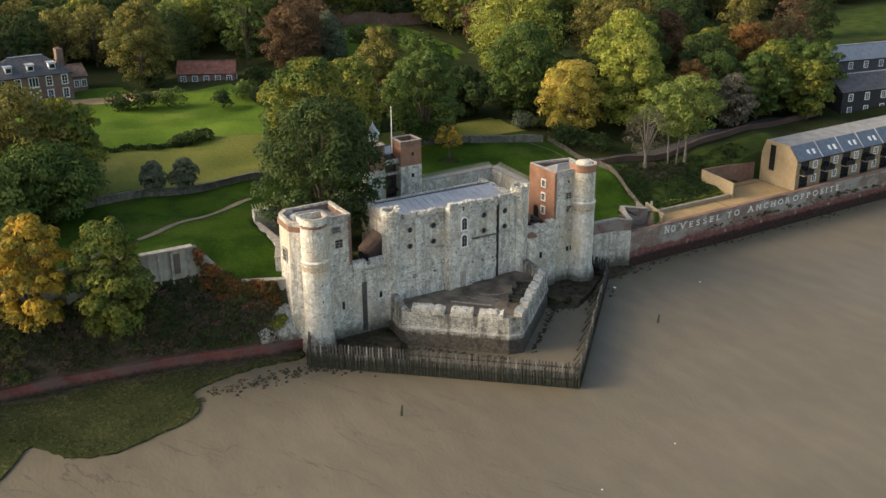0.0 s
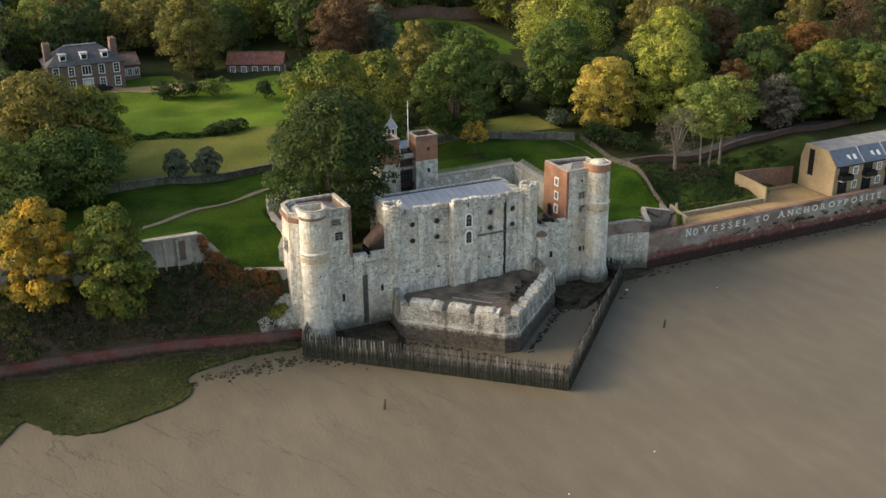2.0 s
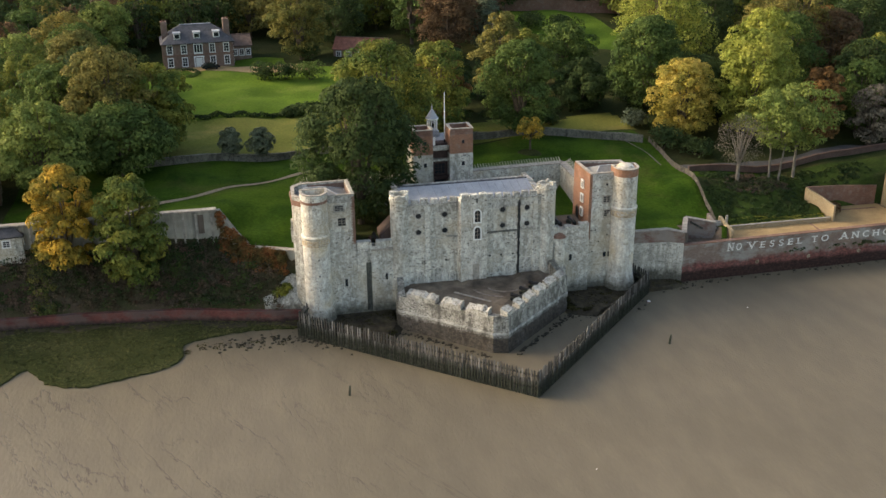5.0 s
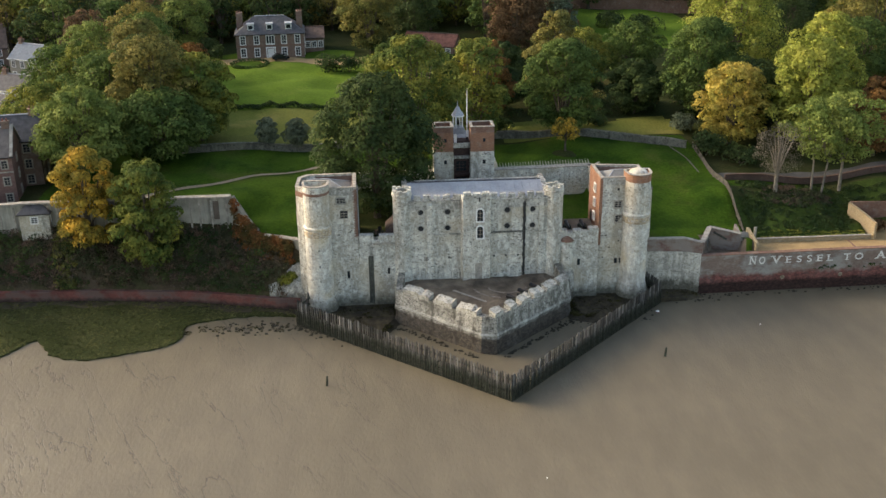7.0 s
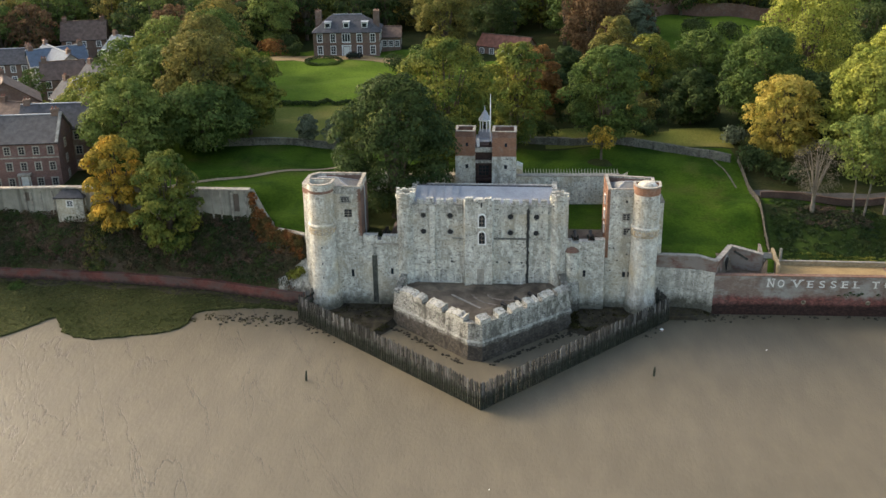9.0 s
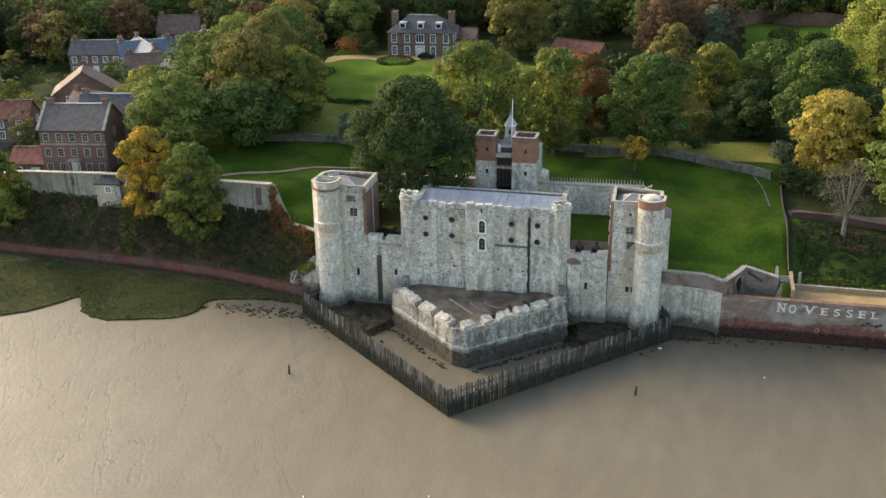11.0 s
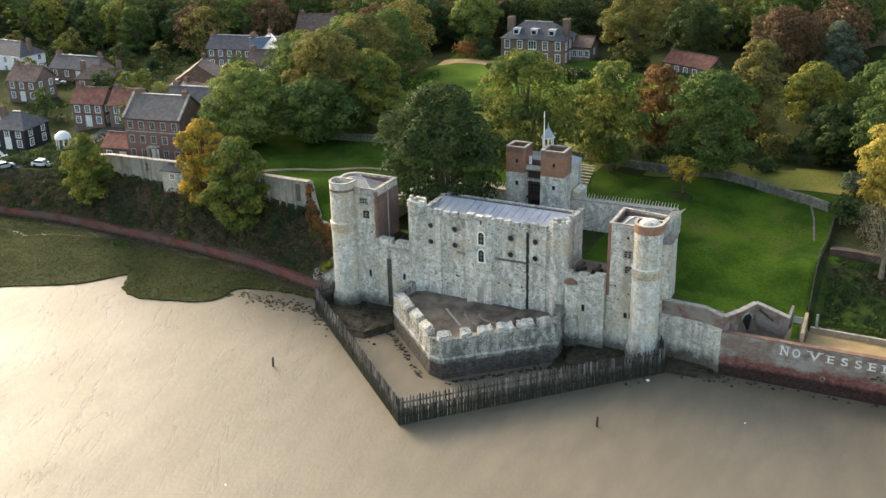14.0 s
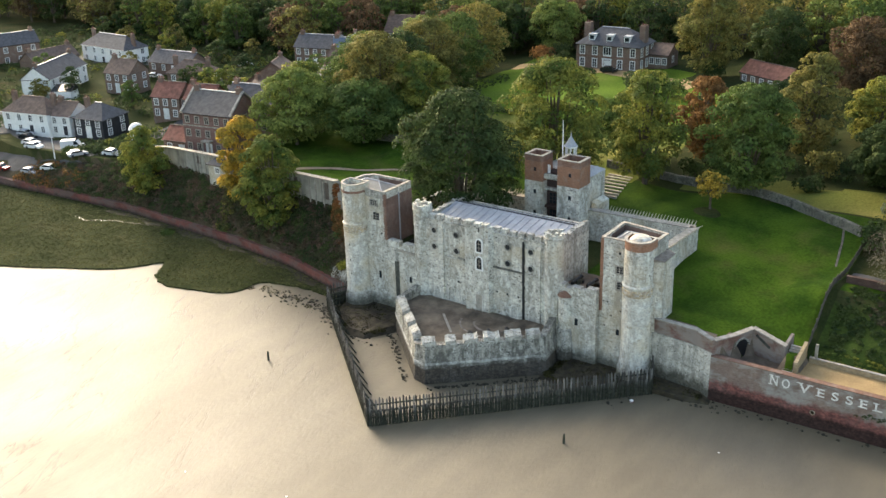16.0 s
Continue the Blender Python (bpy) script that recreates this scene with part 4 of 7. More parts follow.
            w.add([(s + d + (0.1 if s > 0 else -0.1), y + 0.25 * math.cos(2 * math.pi * i / 12), 0.25 + 0.25 * math.sin(2 * math.pi * i / 12)) for d in (-0.08, 0.08) for i in range(12)],
                  [tuple(range(12)), tuple(range(12, 24))[::-1]] + [(i, (i + 1) % 12, 12 + (i + 1) % 12, 12 + i) for i in range(12)])
            part("wheel", w, IRON, c)
    return c


gun = cannon(pose(14.2, 4.0, 11.1), "guns behind the river wall")
for m in (pose(16.6, 4.1, 11.1), pose(-15.1, 4.2, 11.1)):
    copy_thing(gun, m)
for x, y, r in ((8.2, -4.9, 45), (6.2, -6.7, 45), (4.3, -8.6, 46)):
    tagged(copy_thing(gun, pose(x, y, 4.72, 0, 0, r)), group="guns on the water bastion")

# water bastion
bast = thing("water_bastion", "low triangular stone gun bastion with battered wet foot", "bastion")
BL, BT0, BT1, BR = (-13.0, -3.9), (-1.2, -14.6), (0.9, -15.1), (13.5, -3.7)
core = [BL, BT0, BT1, BR, (12.6, 1.2), (-12.4, 1.2)]
part("foot_wall", MB().prism(core, -0.8, 2.3, grow=0.55), BASTION_STONE, bast, "dark weedy tide-stained foot")
part("wall", MB().prism(core, 2.3, 4.6, grow=0.3, top=core), BASTION_STONE, bast)
part("terrace", MB().prism([(x * 0.95, y * 0.93 if y < 0 else y) for x, y in core], 4.5, 4.72), TERRACE_FLOOR, bast, "damp brown terrace floor")
w = MB().wall([BL, BT0], 1.15, 4.6, [5.3, 5.6]).wall([BT1, BR], 1.15, 4.6, [5.8, 5.8]).wall([(-12.4, 1.0), BL], 1.0, 4.6, [6.4, 5.6]).wall([BR, (12.6, 1.0)], 1.0, 4.6, [5.8, 6.9]).wall([BT0, BT1], 0.9, 4.6, [5.6, 5.8])
part("parapet", w, BASTION_STONE, bast)
for a, b in ((BL, BT0), (BT0, BT1), (BT1, BR)):
    a, b = Vector((*a, 0)), Vector((*b, 0))
    o = Vector(((b - a).y, -(b - a).x, 0)).normalized() * 0.12
    n = max(1, round((b - a).length / 1.6))
    for k in range(n):
        z = 3.0 + rng.uniform(-0.06, 0.06)
        p, q = a + (b - a) * (k / n) + o, a + (b - a) * ((k + 1) / n) + o
        part("ledge_stone", MB().bar((p.x, p.y, z), (q.x, q.y, z + rng.uniform(-0.05, 0.05)), 0.2 + rng.uniform(0, 0.1), 0.35), LEDGE_STONE, bast, "pale ledge stone above the tide line")


def worn_merlon(a, b, f0, f1, thick, z0, z1):
    """A broken merlon whose head slopes outward, in a few uneven lumps."""
    mb = MB()
    a, b = Vector((*a, 0)), Vector((*b, 0))
    u = (b - a).normalized()
    nrm = Vector((-u.y, u.x, 0)) * thick
    n = max(2, round((b - a).length * (f1 - f0) / 0.55))
    vs = []
    for k in range(n + 1):
        p = a + (b - a) * (f0 + (f1 - f0) * k / n)
        o, h = p - nrm * rng.uniform(0.0, 0.06), z1 + rng.uniform(-0.28, 0.08)
        q = p + nrm * rng.uniform(0.92, 1.03)
        vs += [(o.x, o.y, z0 - 0.1), (q.x, q.y, z0 - 0.1), (q.x, q.y, h), (o.x, o.y, h - rng.uniform(0.3, 0.5))]
    fs = [(4 * k + e, 4 * k + (e + 1) % 4, 4 * k + 4 + (e + 1) % 4, 4 * k + 4 + e) for k in range(n) for e in range(4)]
    mb.add(vs, fs + [(3, 2, 1, 0), tuple(4 * n + e for e in range(4))])
    return mb


for a, b, z0, z1, cuts in ((BL, BT0, 5.35, 6.55, ((0.09, 0.4), (0.455, 0.666), (0.718, 0.946))), (BT1, BR, 5.8, 6.9, ((-0.02, 0.09), (0.172, 0.261), (0.323, 0.44), (0.488, 0.622), (0.666, 0.8), (0.844, 0.96)))):
    for f0, f1 in cuts:
        part("merlon", worn_merlon(a, b, f0, f1, 1.15, z0, z1), MERLON_STONE, bast, "pale broken stone merlon")
part("stone_curb", MB().bar((-4.3, -3.4, 4.76), (0.2, -7.8, 4.76), 0.34, 0.1), COPING, bast)
for k in range(3):
    rr = 3.0 + k * 2.2
    w = MB()
    for i in range(12):
        a0, a1 = radians(190 + i * 13), radians(190 + (i + 1) * 13)
        w.bar((4 + rr * math.cos(a0), -2.5 + 0.8 * rr * math.sin(a0), 4.73), (4 + rr * math.cos(a1), -2.5 + 0.8 * rr * math.sin(a1), 4.73), 0.3, 0.06)
    if k < 2:
        part("gun_racer", w, COPING_DARK, bast)
for pts_, h in (([(5.6, -1.6), (10.6, -1.2), (11.2, 1.0), (6.8, 1.0)], 0.55), ([(-2.4, -1.4), (2.6, -1.0), (2.2, 0.9), (-2.2, 0.9)], 0.3), ([(1.8, -9.8), (4.4, -7.4), (3.0, -6.2), (0.6, -8.6)], 0.25), ([(-10.2, -1.4), (-6.4, -2.0), (-5.4, 0.9), (-9.8, 0.9)], 0.28)):
    cx_b, cy_b = sum(p[0] for p in pts_) / 4, sum(p[1] for p in pts_) / 4
    part("earth_ramp", MB().prism(pts_, 4.7, 4.72 + h, grow=0.5, top=[(cx_b + (x - cx_b) * 0.6, cy_b + (y - cy_b) * 0.6) for x, y in pts_]), TERRACE_FLOOR, bast, "low trodden earth ramp")

# palisade of stakes
pal = thing("palisade", "weathered grey timber stake palisade with weedy foot", "palisade")
PL, PC, PR = (-28.0, -3.2), (1.4, -28.3), (28.4, -0.8)
stakes = []
for k in range(5):
    hh = 3.85 + 0.06 * k - (0.2 if k == 3 else 0)
    r = 0.095 + 0.008 * (k % 3)
    mb = MB()
    mb.prism([(-r, -r * 0.8), (r, -r * 0.8), (r * 0.9, r), (-r * 0.9, r)], -0.8, hh - 0.25)
    mb.prism([(-r, -r * 0.8), (r, -r * 0.8), (r * 0.9, r), (-r * 0.9, r)], hh - 0.25, hh, top=[(-0.03, -0.03), (0.03, -0.03), (0.03, 0.03), (-0.03, 0.03)])
    me = mb.mesh("stake")
    me.materials.append(STAKE)
    stakes.append(me)
low_stake = MB().prism([(-0.085, -0.07), (0.085, -0.07), (0.085, 0.07), (-0.085, 0.07)], -0.8, 2.45).mesh("short_stake")
low_stake.materials.append(STAKE)
for a, b, off in (((-26.0, 0.6), PL, 0), (PL, PC, 0), (PC, PR, 0), (PR, (27.0, 2.6), 0)):
    l = math.hypot(b[0] - a[0], b[1] - a[1])
    n = int(l / 0.44)
    ang = math.degrees(math.atan2(b[1] - a[1], b[0] - a[0]))
    nrm_ = Vector(((b[1] - a[1]) / l, -(b[0] - a[0]) / l, 0)) * 0.14
    for i in range(n):
        f = (i + 0.5) / n
        x, y = a[0] + (b[0] - a[0]) * f, a[1] + (b[1] - a[1]) * f
        k = rng.choice((0, 0, 1, 1, 2, 4, 3))
        part("short_stake", low_stake, None, pal, m=pose(x + nrm_.x + (b[0] - a[0]) / n * 0.5, y + nrm_.y + (b[1] - a[1]) / n * 0.5, rng.uniform(-0.25, 0.1), rng.uniform(-2, 2), rng.uniform(-2, 2), ang + rng.uniform(-6, 6)))
        part("stake", stakes[k], None, pal, m=pose(x, y, 0, rng.uniform(-1.5, 1.5), rng.uniform(-1.5, 1.5), ang + rng.uniform(-6, 6)))
    nrm = Vector((-(b[1] - a[1]) / l, (b[0] - a[0]) / l, 0))
    for z, wd in ((3.0, 0.2), (2.05, 0.26), (1.1, 0.24)):
        p, q = Vector((*a, z)), Vector((*b, z))
        part("rail", MB().bar(p + nrm * 0.2, q + nrm * 0.2, 0.14, wd), TIMBER_DARK, pal)
    w = MB()
    for i in range(max(2, n)):
        f = rng.random()
        x, y = a[0] + (b[0] - a[0]) * f, a[1] + (b[1] - a[1]) * f
        w.bar((x + nrm.x * 0.05, y + nrm.y * 0.05, -0.5), (x + nrm.x * 0.05, y + nrm.y * 0.05, rng.uniform(0.3, 1.4)), 0.2, 0.16)
    tagged(part("weed_coat", w, TIMBER_DARK, pal, "dark wet weed on the foot of the stakes"), kind="stuff")
    if l > 10:
        for i in range(12):
            f = (i + 0.5) / 12
            x, y = a[0] + (b[0] - a[0]) * f, a[1] + (b[1] - a[1]) * f
            part("raking_strut", MB().bar((x + nrm.x * 0.2, y + nrm.y * 0.2, 2.6), (x + nrm.x * 1.9, y + nrm.y * 1.9, -0.3), 0.2), TIMBER_DARK, pal)
for x, y, h in ((-23.0, -22.1, 1.5), (24.6, -18.0, 1.4)):
    p = thing("mooring_post", "dark rotten timber post standing in the water", "post", pose(x, y, 0, 3, 4, 0))
    part("shaft", MB().lathe(0, 0, [(0.16, -1), (0.17, 0.8), (0.12, h), (0.03, h + 0.08)], 9), TIMBER_DARK, p)

# gatehouse
gate = thing("gatehouse", "twin-towered stone gatehouse with orange brick upper stage", "gatehouse")
for x0, x1, y0, y1 in ((-5.5, -2.2, 21.8, 25.2), (0.7, 4.7, 21.6, 25.2)):
    p = [(x0, y0), (x1, y0), (x1, y1), (x0, y1)]
    part("stone_stage", MB().prism(p, 8, 18.8, grow=0.1), STONE, gate)
    part("brick_stage", MB().prism(p, 18.8, 22.1), BRICK, gate, "orange brick upper stage")
    part("parapet", hollow(MB(), p, 22.1, 23.05, 0.45), BRICK_WALL, gate)
    part("coping", hollow(MB(), [(x + (0.06 if x > x0 else -0.06), y + (0.06 if y > y0 else -0.06)) for x, y in p], 23.05, 23.17, 0.5), COPING, gate)
    part("tower_roof", MB().box(x0 + 0.3, x1 - 0.3, y0 + 0.3, y1 - 0.3, 22.0, 22.2), SLATE, gate)
    opening(gate, (x0 + x1) / 2 + 0.3, y0, 20.8, 0.4, 0.6, bars=False, name="loophole", depth=0.05)
    opening(gate, (x0 + x1) / 2 + 0.3, y0, 17.0, 0.5, 0.7, bars=False, name="loophole", depth=0.05)
    opening(gate, (x0 + x1) / 2 + 0.3, y0, 13.4, 0.5, 0.7, bars=False, name="loophole", depth=0.05)
part("rear_range", MB().box(-5.2, 4.4, 25.3, 31.0, 8, 19.6), STONE, gate)
part("cupola_base", MB().box(-2.0, 0.3, 27.7, 29.9, 20.0, 20.75), LEAD, gate)
part("rear_roof", MB().prism([(-5.3, 25.2), (4.5, 25.2), (4.5, 31.1), (-5.3, 31.1)], 19.6, 20.2, top=[(-4.0, 26.2), (3.4, 26.2), (3.4, 30), (-4.0, 30)]), LEAD, gate)
part("middle_wall", MB().box(-2.3, 0.8, 23.4, 25.3, 8, 20.2), TIMBER_BROWN, gate, "dark brown timber gallery wall")
for z in (11.4, 14.3, 17.3):
    part("gallery_beam", MB().box(-2.3, 0.8, 22.6, 23.5, z, z + 0.35), TIMBER_BROWN if z < 17 else STONE_DARK, gate)
for z in (12.9, 15.8):
    opening(gate, -0.75, 23.4, z, 1.7, 1.7, bars=True, frame_mat=TIMBER_BROWN)
part("gallery_parapet", MB().box(-2.3, 0.8, 22.3, 22.7, 19.3, 20.1), STONE_DARK, gate)
part("clock_panel", MB().box(-2.0, -1.5, 23.2, 23.3, 20.0, 21.4), WHITE, gate)
part("stair_annex", MB().prism([(4.7, 25.9), (5.8, 25.9), (5.8, 30), (4.7, 30)], 9, [15.5, 15, 15, 15.5]), STONE_PALE, gate)
cup = thing("cupola", "white timber bell cupola with a grey lead cone roof", "cupola", pose(-0.87, 28.8, 20.9))
part("base", MB().box(-1.0, 1.0, -1.0, 1.0, -0.3, 0.3), LEAD, cup)
for i in range(8):
    a = math.pi / 4 * i + math.pi / 8
    part("column", MB().bar((0.85 * math.cos(a), 0.85 * math.sin(a), 0.3), (0.85 * math.cos(a), 0.85 * math.sin(a), 2.2), 0.16), WHITE, cup)
part("cornice", MB().lathe(0, 0, [(1.0, 2.15), (1.15, 2.3), (1.15, 2.45)], 8, 22.5, 382.5), WHITE, cup)
part("cone_roof", MB().lathe(0, 0, [(1.15, 2.45), (0.75, 3.0), (0.4, 3.6), (0.08, 4.1)], 8, 22.5, 382.5), LEAD, cup)
part("finial", MB().lathe(0, 0, [(0.05, 4.0), (0.12, 4.3), (0.04, 4.6), (0.02, 5.0)], 8), LEAD, cup)
part("bell", MB().lathe(0, 0, [(0.4, 0.8), (0.3, 1.0), (0.22, 1.4), (0.05, 1.5)], 12), IRON, cup)
pole = thing("flagpole", "tall white bare flagpole on the gatehouse", "flagpole", pose(0.3, 24.0, 20.2))
part("shaft", MB().lathe(0, 0, [(0.11, 0), (0.09, 4.5), (0.05, 8.7), (0.01, 8.75)], 10), WHITE, pole)
part("collar", MB().lathe(0, 0, [(0.17, 0), (0.17, 0.5), (0.12, 0.55)], 10), IRON, pole)

# curtain wall with storm stakes
curt = thing("curtain_wall", "grey ragstone curtain wall with sharpened stakes along its head", "wall")
runs = [[(-27.0, 8.5), (-24.6, 14), (-24.6, 25.4)], [(-24.6, 25.4), (-5.4, 25.4)], [(4.6, 25.4), (22.4, 26.2)], [(22.4, 26.2), (21.8, 9.0)]]
for r in runs:
    w = MB()
    for (ax, ay), (bx, by) in zip(r, r[1:]):
        l = math.hypot(bx - ax, by - ay)
        ux, uy = -(by - ay) / l * 0.6, (bx - ax) / l * 0.6
        w.prism([(ax + ux, ay + uy), (bx + ux, by + uy), (bx - ux, by - uy), (ax - ux, ay - uy)], 4, 14.3 if r is not runs[0] else 12.5)
    part("wall", w, STONE, curt)
    w = MB()
    for (ax, ay), (bx, by) in zip(r, r[1:]):
        w.bar((ax, ay, 14.36 if r is not runs[0] else 12.56), (bx, by, 14.36 if r is not runs[0] else 12.56), 1.4, 0.16)
    part("coping", w, COPING, curt)
st = MB().prism([(-0.07, -0.07), (0.07, -0.07), (0.07, 0.07), (-0.07, 0.07)], -0.2, 1.05, top=[(-0.03, -0.03), (0.03, -0.03), (0.03, 0.03), (-0.03, 0.03)]).mesh("storm_stake")
st.materials.append(TIMBER_PALE)
for (ax, ay), (bx, by) in ((runs[1][0], runs[1][1]), (runs[2][0], runs[2][1]), (runs[3][0], (22.0, 15.5))):
    l = math.hypot(bx - ax, by - ay)
    n = int(l / 0.5)
    ang = math.degrees(math.atan2(by - ay, bx - ax))
    ux, uy = -(by - ay) / l * 0.5, (bx - ax) / l * 0.5
    for i in range(n):
        f = (i + 0.5) / n
        part("storm_stake", st, None, curt, m=pose(ax + (bx - ax) * f + ux, ay + (by - ay) * f + uy, 14.4, 0, 0, ang) @ pose(0, 0, 0, -58 + rng.uniform(-4, 4), rng.uniform(-4, 4), 0))

# ---- river walls, fences, yard ----
LETTER = mat_plain("faded_white_paint", (0.74, 0.71, 0.64), 0.8, vary=0.25, scale=2.0)
rw = thing("river_wall", "old red-brown brick river wall with painted white lettering", "river wall", kind="structure")
A, B = (35.4, 1.9), (125.0, 3.8)
def on_wall(x):
    return A[1] + (B[1] - A[1]) * (x - A[0]) / (B[0] - A[0])
part("wall", MB().wall([A, (60.0, on_wall(60.0)), (90.0, on_wall(90.0)), B], 0.8, -0.8, [6.5, 6.5, 6.5, 6.5]), RIVER_BRICK, rw)
part("coping", MB().wall([(A[0], A[1] - 0.06), (B[0], B[1] - 0.06)], 0.9, 6.5, [6.6, 6.6]), BRICK_WALL, rw)
SERIFS = {"N": ((0.1, 0), (0.1, 1), (0.9, 1)), "V": ((0.08, 1), (0.92, 1)), "E": ((0.12, 0), (0.12, 1)), "L": ((0.12, 0), (0.12, 1)), "T": ((0.5, 0),),
          "A": ((0.08, 0), (0.92, 0)), "H": ((0.1, 0), (0.1, 1), (0.9, 0), (0.9, 1)), "R": ((0.12, 0), (0.12, 1), (0.92, 0)), "P": ((0.12, 0), (0.12, 1)), "I": ((0.5, 0), (0.5, 1))}


def glyph(ch, size):
    """Vertices, faces and width of one painted capital with its serifs."""
    cu = bpy.data.curves.new("letter", "FONT")
    cu.body, cu.size, cu.extrude, cu.offset = ch, size, 0.02, 0.02
    tmp = new("lettering", cu)
    bpy.context.view_layer.update()
    me = bpy.data.meshes.new_from_object(tmp.evaluated_get(bpy.context.evaluated_depsgraph_get()))
    bpy.data.objects.remove(tmp)
    lo = min(v.co.x for v in me.vertices)
    hi = max(v.co.x for v in me.vertices)
    top = max(v.co.y for v in me.vertices)
    vs = [(v.co.x - lo, v.co.y, v.co.z) for v in me.vertices]
    fs = [tuple(p.vertices) for p in me.polygons]
    for f, up in SERIFS.get(ch, ()):
        x, y = f * (hi - lo), top if up else 0.0
        n = len(vs)
        y0, y1 = (y - 0.07 * size, y) if up else (y, y + 0.07 * size)
        q = 0.17 * size
        vs += [(x - q, y0, 0.018), (x + q, y0, 0.018), (x + q, y1, 0.018), (x - q, y1, 0.018)]
        fs.append((n, n + 1, n + 2, n + 3))
    return vs, fs, hi - lo


for word, x0, x1, size in [("NO", 43.4, 45.9, 1.75), ("VESSEL", 47.0, 57.1, 1.60), ("TO", 58.9, 62.1, 1.60), ("ANCHOR", 64.3, 75.8, 1.60), ("OPPOSITE", 76.7, 90.1, 1.60)]:
    gl = [glyph(ch, size * (1.15 if i == 0 and word in ("NO", "VESSEL", "ANCHOR") else 1.0)) for i, ch in enumerate(word)]
    k = (x1 - x0) / (sum(g[2] for g in gl) + 0.42 * size * (len(gl) - 1))
    mb, at = MB(), 0.0
    for vs, fs, wd in gl:
        mb.add([((at + v[0]) * k, v[1], v[2]) for v in vs], fs)
        at += wd + 0.42 * size
    part("lettering", mb, LETTER, rw, "large white painted capital letters", m=pose(x0, on_wall(x0) - 0.05, 4.75, 90, 0, math.degrees(math.atan2(B[1] - A[1], B[0] - A[0]))))
RING_STEP = 9.6
for i in range(6):
    x = 49.05 + i * RING_STEP
    ring = MB().lathe(0, 0, [(0.3, -0.05), (0.36, 0.0), (0.3, 0.05), (0.23, 0.05), (0.23, -0.05)], 14)
    part("mooring_ring", ring, RUST_PALE, rw, m=pose(x, on_wall(x) - 0.12, 2.3, 90, 0, 0))
tagged(part("wall", MB().wall([(26.0, 3.3), (32.8, 2.6), (35.4, 1.9)], 1.6, 0.2, [7.1, 7.1, 6.9]), QUAY_STONE), "pale rubble river wall beside the tower", "wall", kind="structure")
bk = thing("brick_wall", "old brick garden wall with a worn sloping head", "wall", kind="structure")
BW = [(26.2, 3.45), (32.8, 2.78), (35.5, 2.05), (37.0, 5.2), (38.6, 8.2)]
BWZ = [9.1, 9.25, 8.7, 8.5, 8.75]
part("wall", MB().wall(BW, 0.6, 4.6, BWZ), BRICK_OLD, bk)
w = MB()
for i in range(4):
    w.bar((BW[i][0], BW[i][1] + 0.28, BWZ[i] + 0.06), (BW[i + 1][0], BW[i + 1][1] + 0.28, BWZ[i + 1] + 0.06), 0.8, 0.14)
part("coping", w, COPING, bk)
arch = thing("arched_vault", "dark old brick vault with an arched doorway beside steps", "vault")
part("wall", MB().wall([(38.6, 8.2), (43.5, 7.0)], 0.6, 4.6, [8.8, 7.9]).wall([(43.5, 7.0), (43.6, 10.0)], 0.4, 4.6, [7.9, 8.6]), BRICK_OLD, arch)
part("coping", MB().bar((38.6, 8.5, 8.86), (43.5, 7.3, 7.96), 0.8, 0.14), COPING, arch)
part("scar", MB().bar((39.2, 8.0, 8.1), (41.3, 7.48, 6.9), 0.1, 0.34), STONE_WET_SHADE, arch, "dark sloping strip across the brick")
ob = opening(arch, 0, 0, 0, 2.2, 2.9, arch=True, surround=STONE_DARK, bars=False, name="doorway", pane_mat=IRON, depth=0.1)
ob.matrix_basis = pose(37.75, 6.6, 6.25, 0, 0, 62)
part("court", MB().add([(35.4, 2.6, 5.08), (45.2, 2.7, 5.08), (44.0, 7.2, 5.08), (38.6, 8.3, 5.08)], [(0, 1, 2, 3)]), PAVING, arch, "damp paved court before the vault")
stp = thing("stone_steps", "worn stone steps beside the brick vault", "steps")
for i in range(11):
    part("step", MB().box(43.75, 45.1, 5.3 + i * 0.3, 5.6 + i * 0.3 + 0.02, 4.9, 5.3 + i * 0.24), COPING, stp)
yard = MB().add([(45.3, 2.7, 5.28), (80.0, 3.4, 5.28), (80.0, 15.7, 5.28), (66.9, 15.9, 5.28), (67.0, 9.5, 5.28), (45.3, 9.5, 5.28)], [(0, 1, 2, 3, 4, 5)])
yard_ob = tagged(part("yard", yard, GRAVEL), "tan resin gravel yard behind the river wall", "yard", kind="structure")
part("brick_band", MB().bar((69.0, 14.2, 5.3), (78.6, 13.8, 5.3), 0.35, 0.03), BRICK_WALL, yard_ob)
part("brick_band", MB().bar((62.5, 4.0, 5.3), (62.6, 9.2, 5.3), 0.35, 0.03), BRICK_WALL, yard_ob)
yw = thing("yard_wall", "brick retaining wall with pale coping round the yard", "wall", kind="structure")
part("wall", MB().wall([(46.0, 9.4), (67.0, 9.4)], 0.35, 4.8, [5.95, 5.95]), BRICK_YELLOW, yw)
part("wall", MB().wall([(67.2, 9.1), (66.6, 12.5), (65.6, 16.2)], 0.4, 4.8, [8.2, 8.8, 9.4]), BRICK_YELLOW, yw)
part("wall", MB().wall([(65.6, 16.2), (72.0, 16.2), (79.5, 15.8)], 0.4, 4.8, [9.4, 9.2, 8.8]), BRICK_WALL, yw)
part("wall", MB().wall([(45.75, 5.0), (45.6, 9.6)], 0.45, 4.8, [7.1, 8.1]), BRICK_YELLOW, yw)
part("post", MB().box(46.6, 46.95, 9.5, 9.85, 5.0, 8.0), COPING, yw)
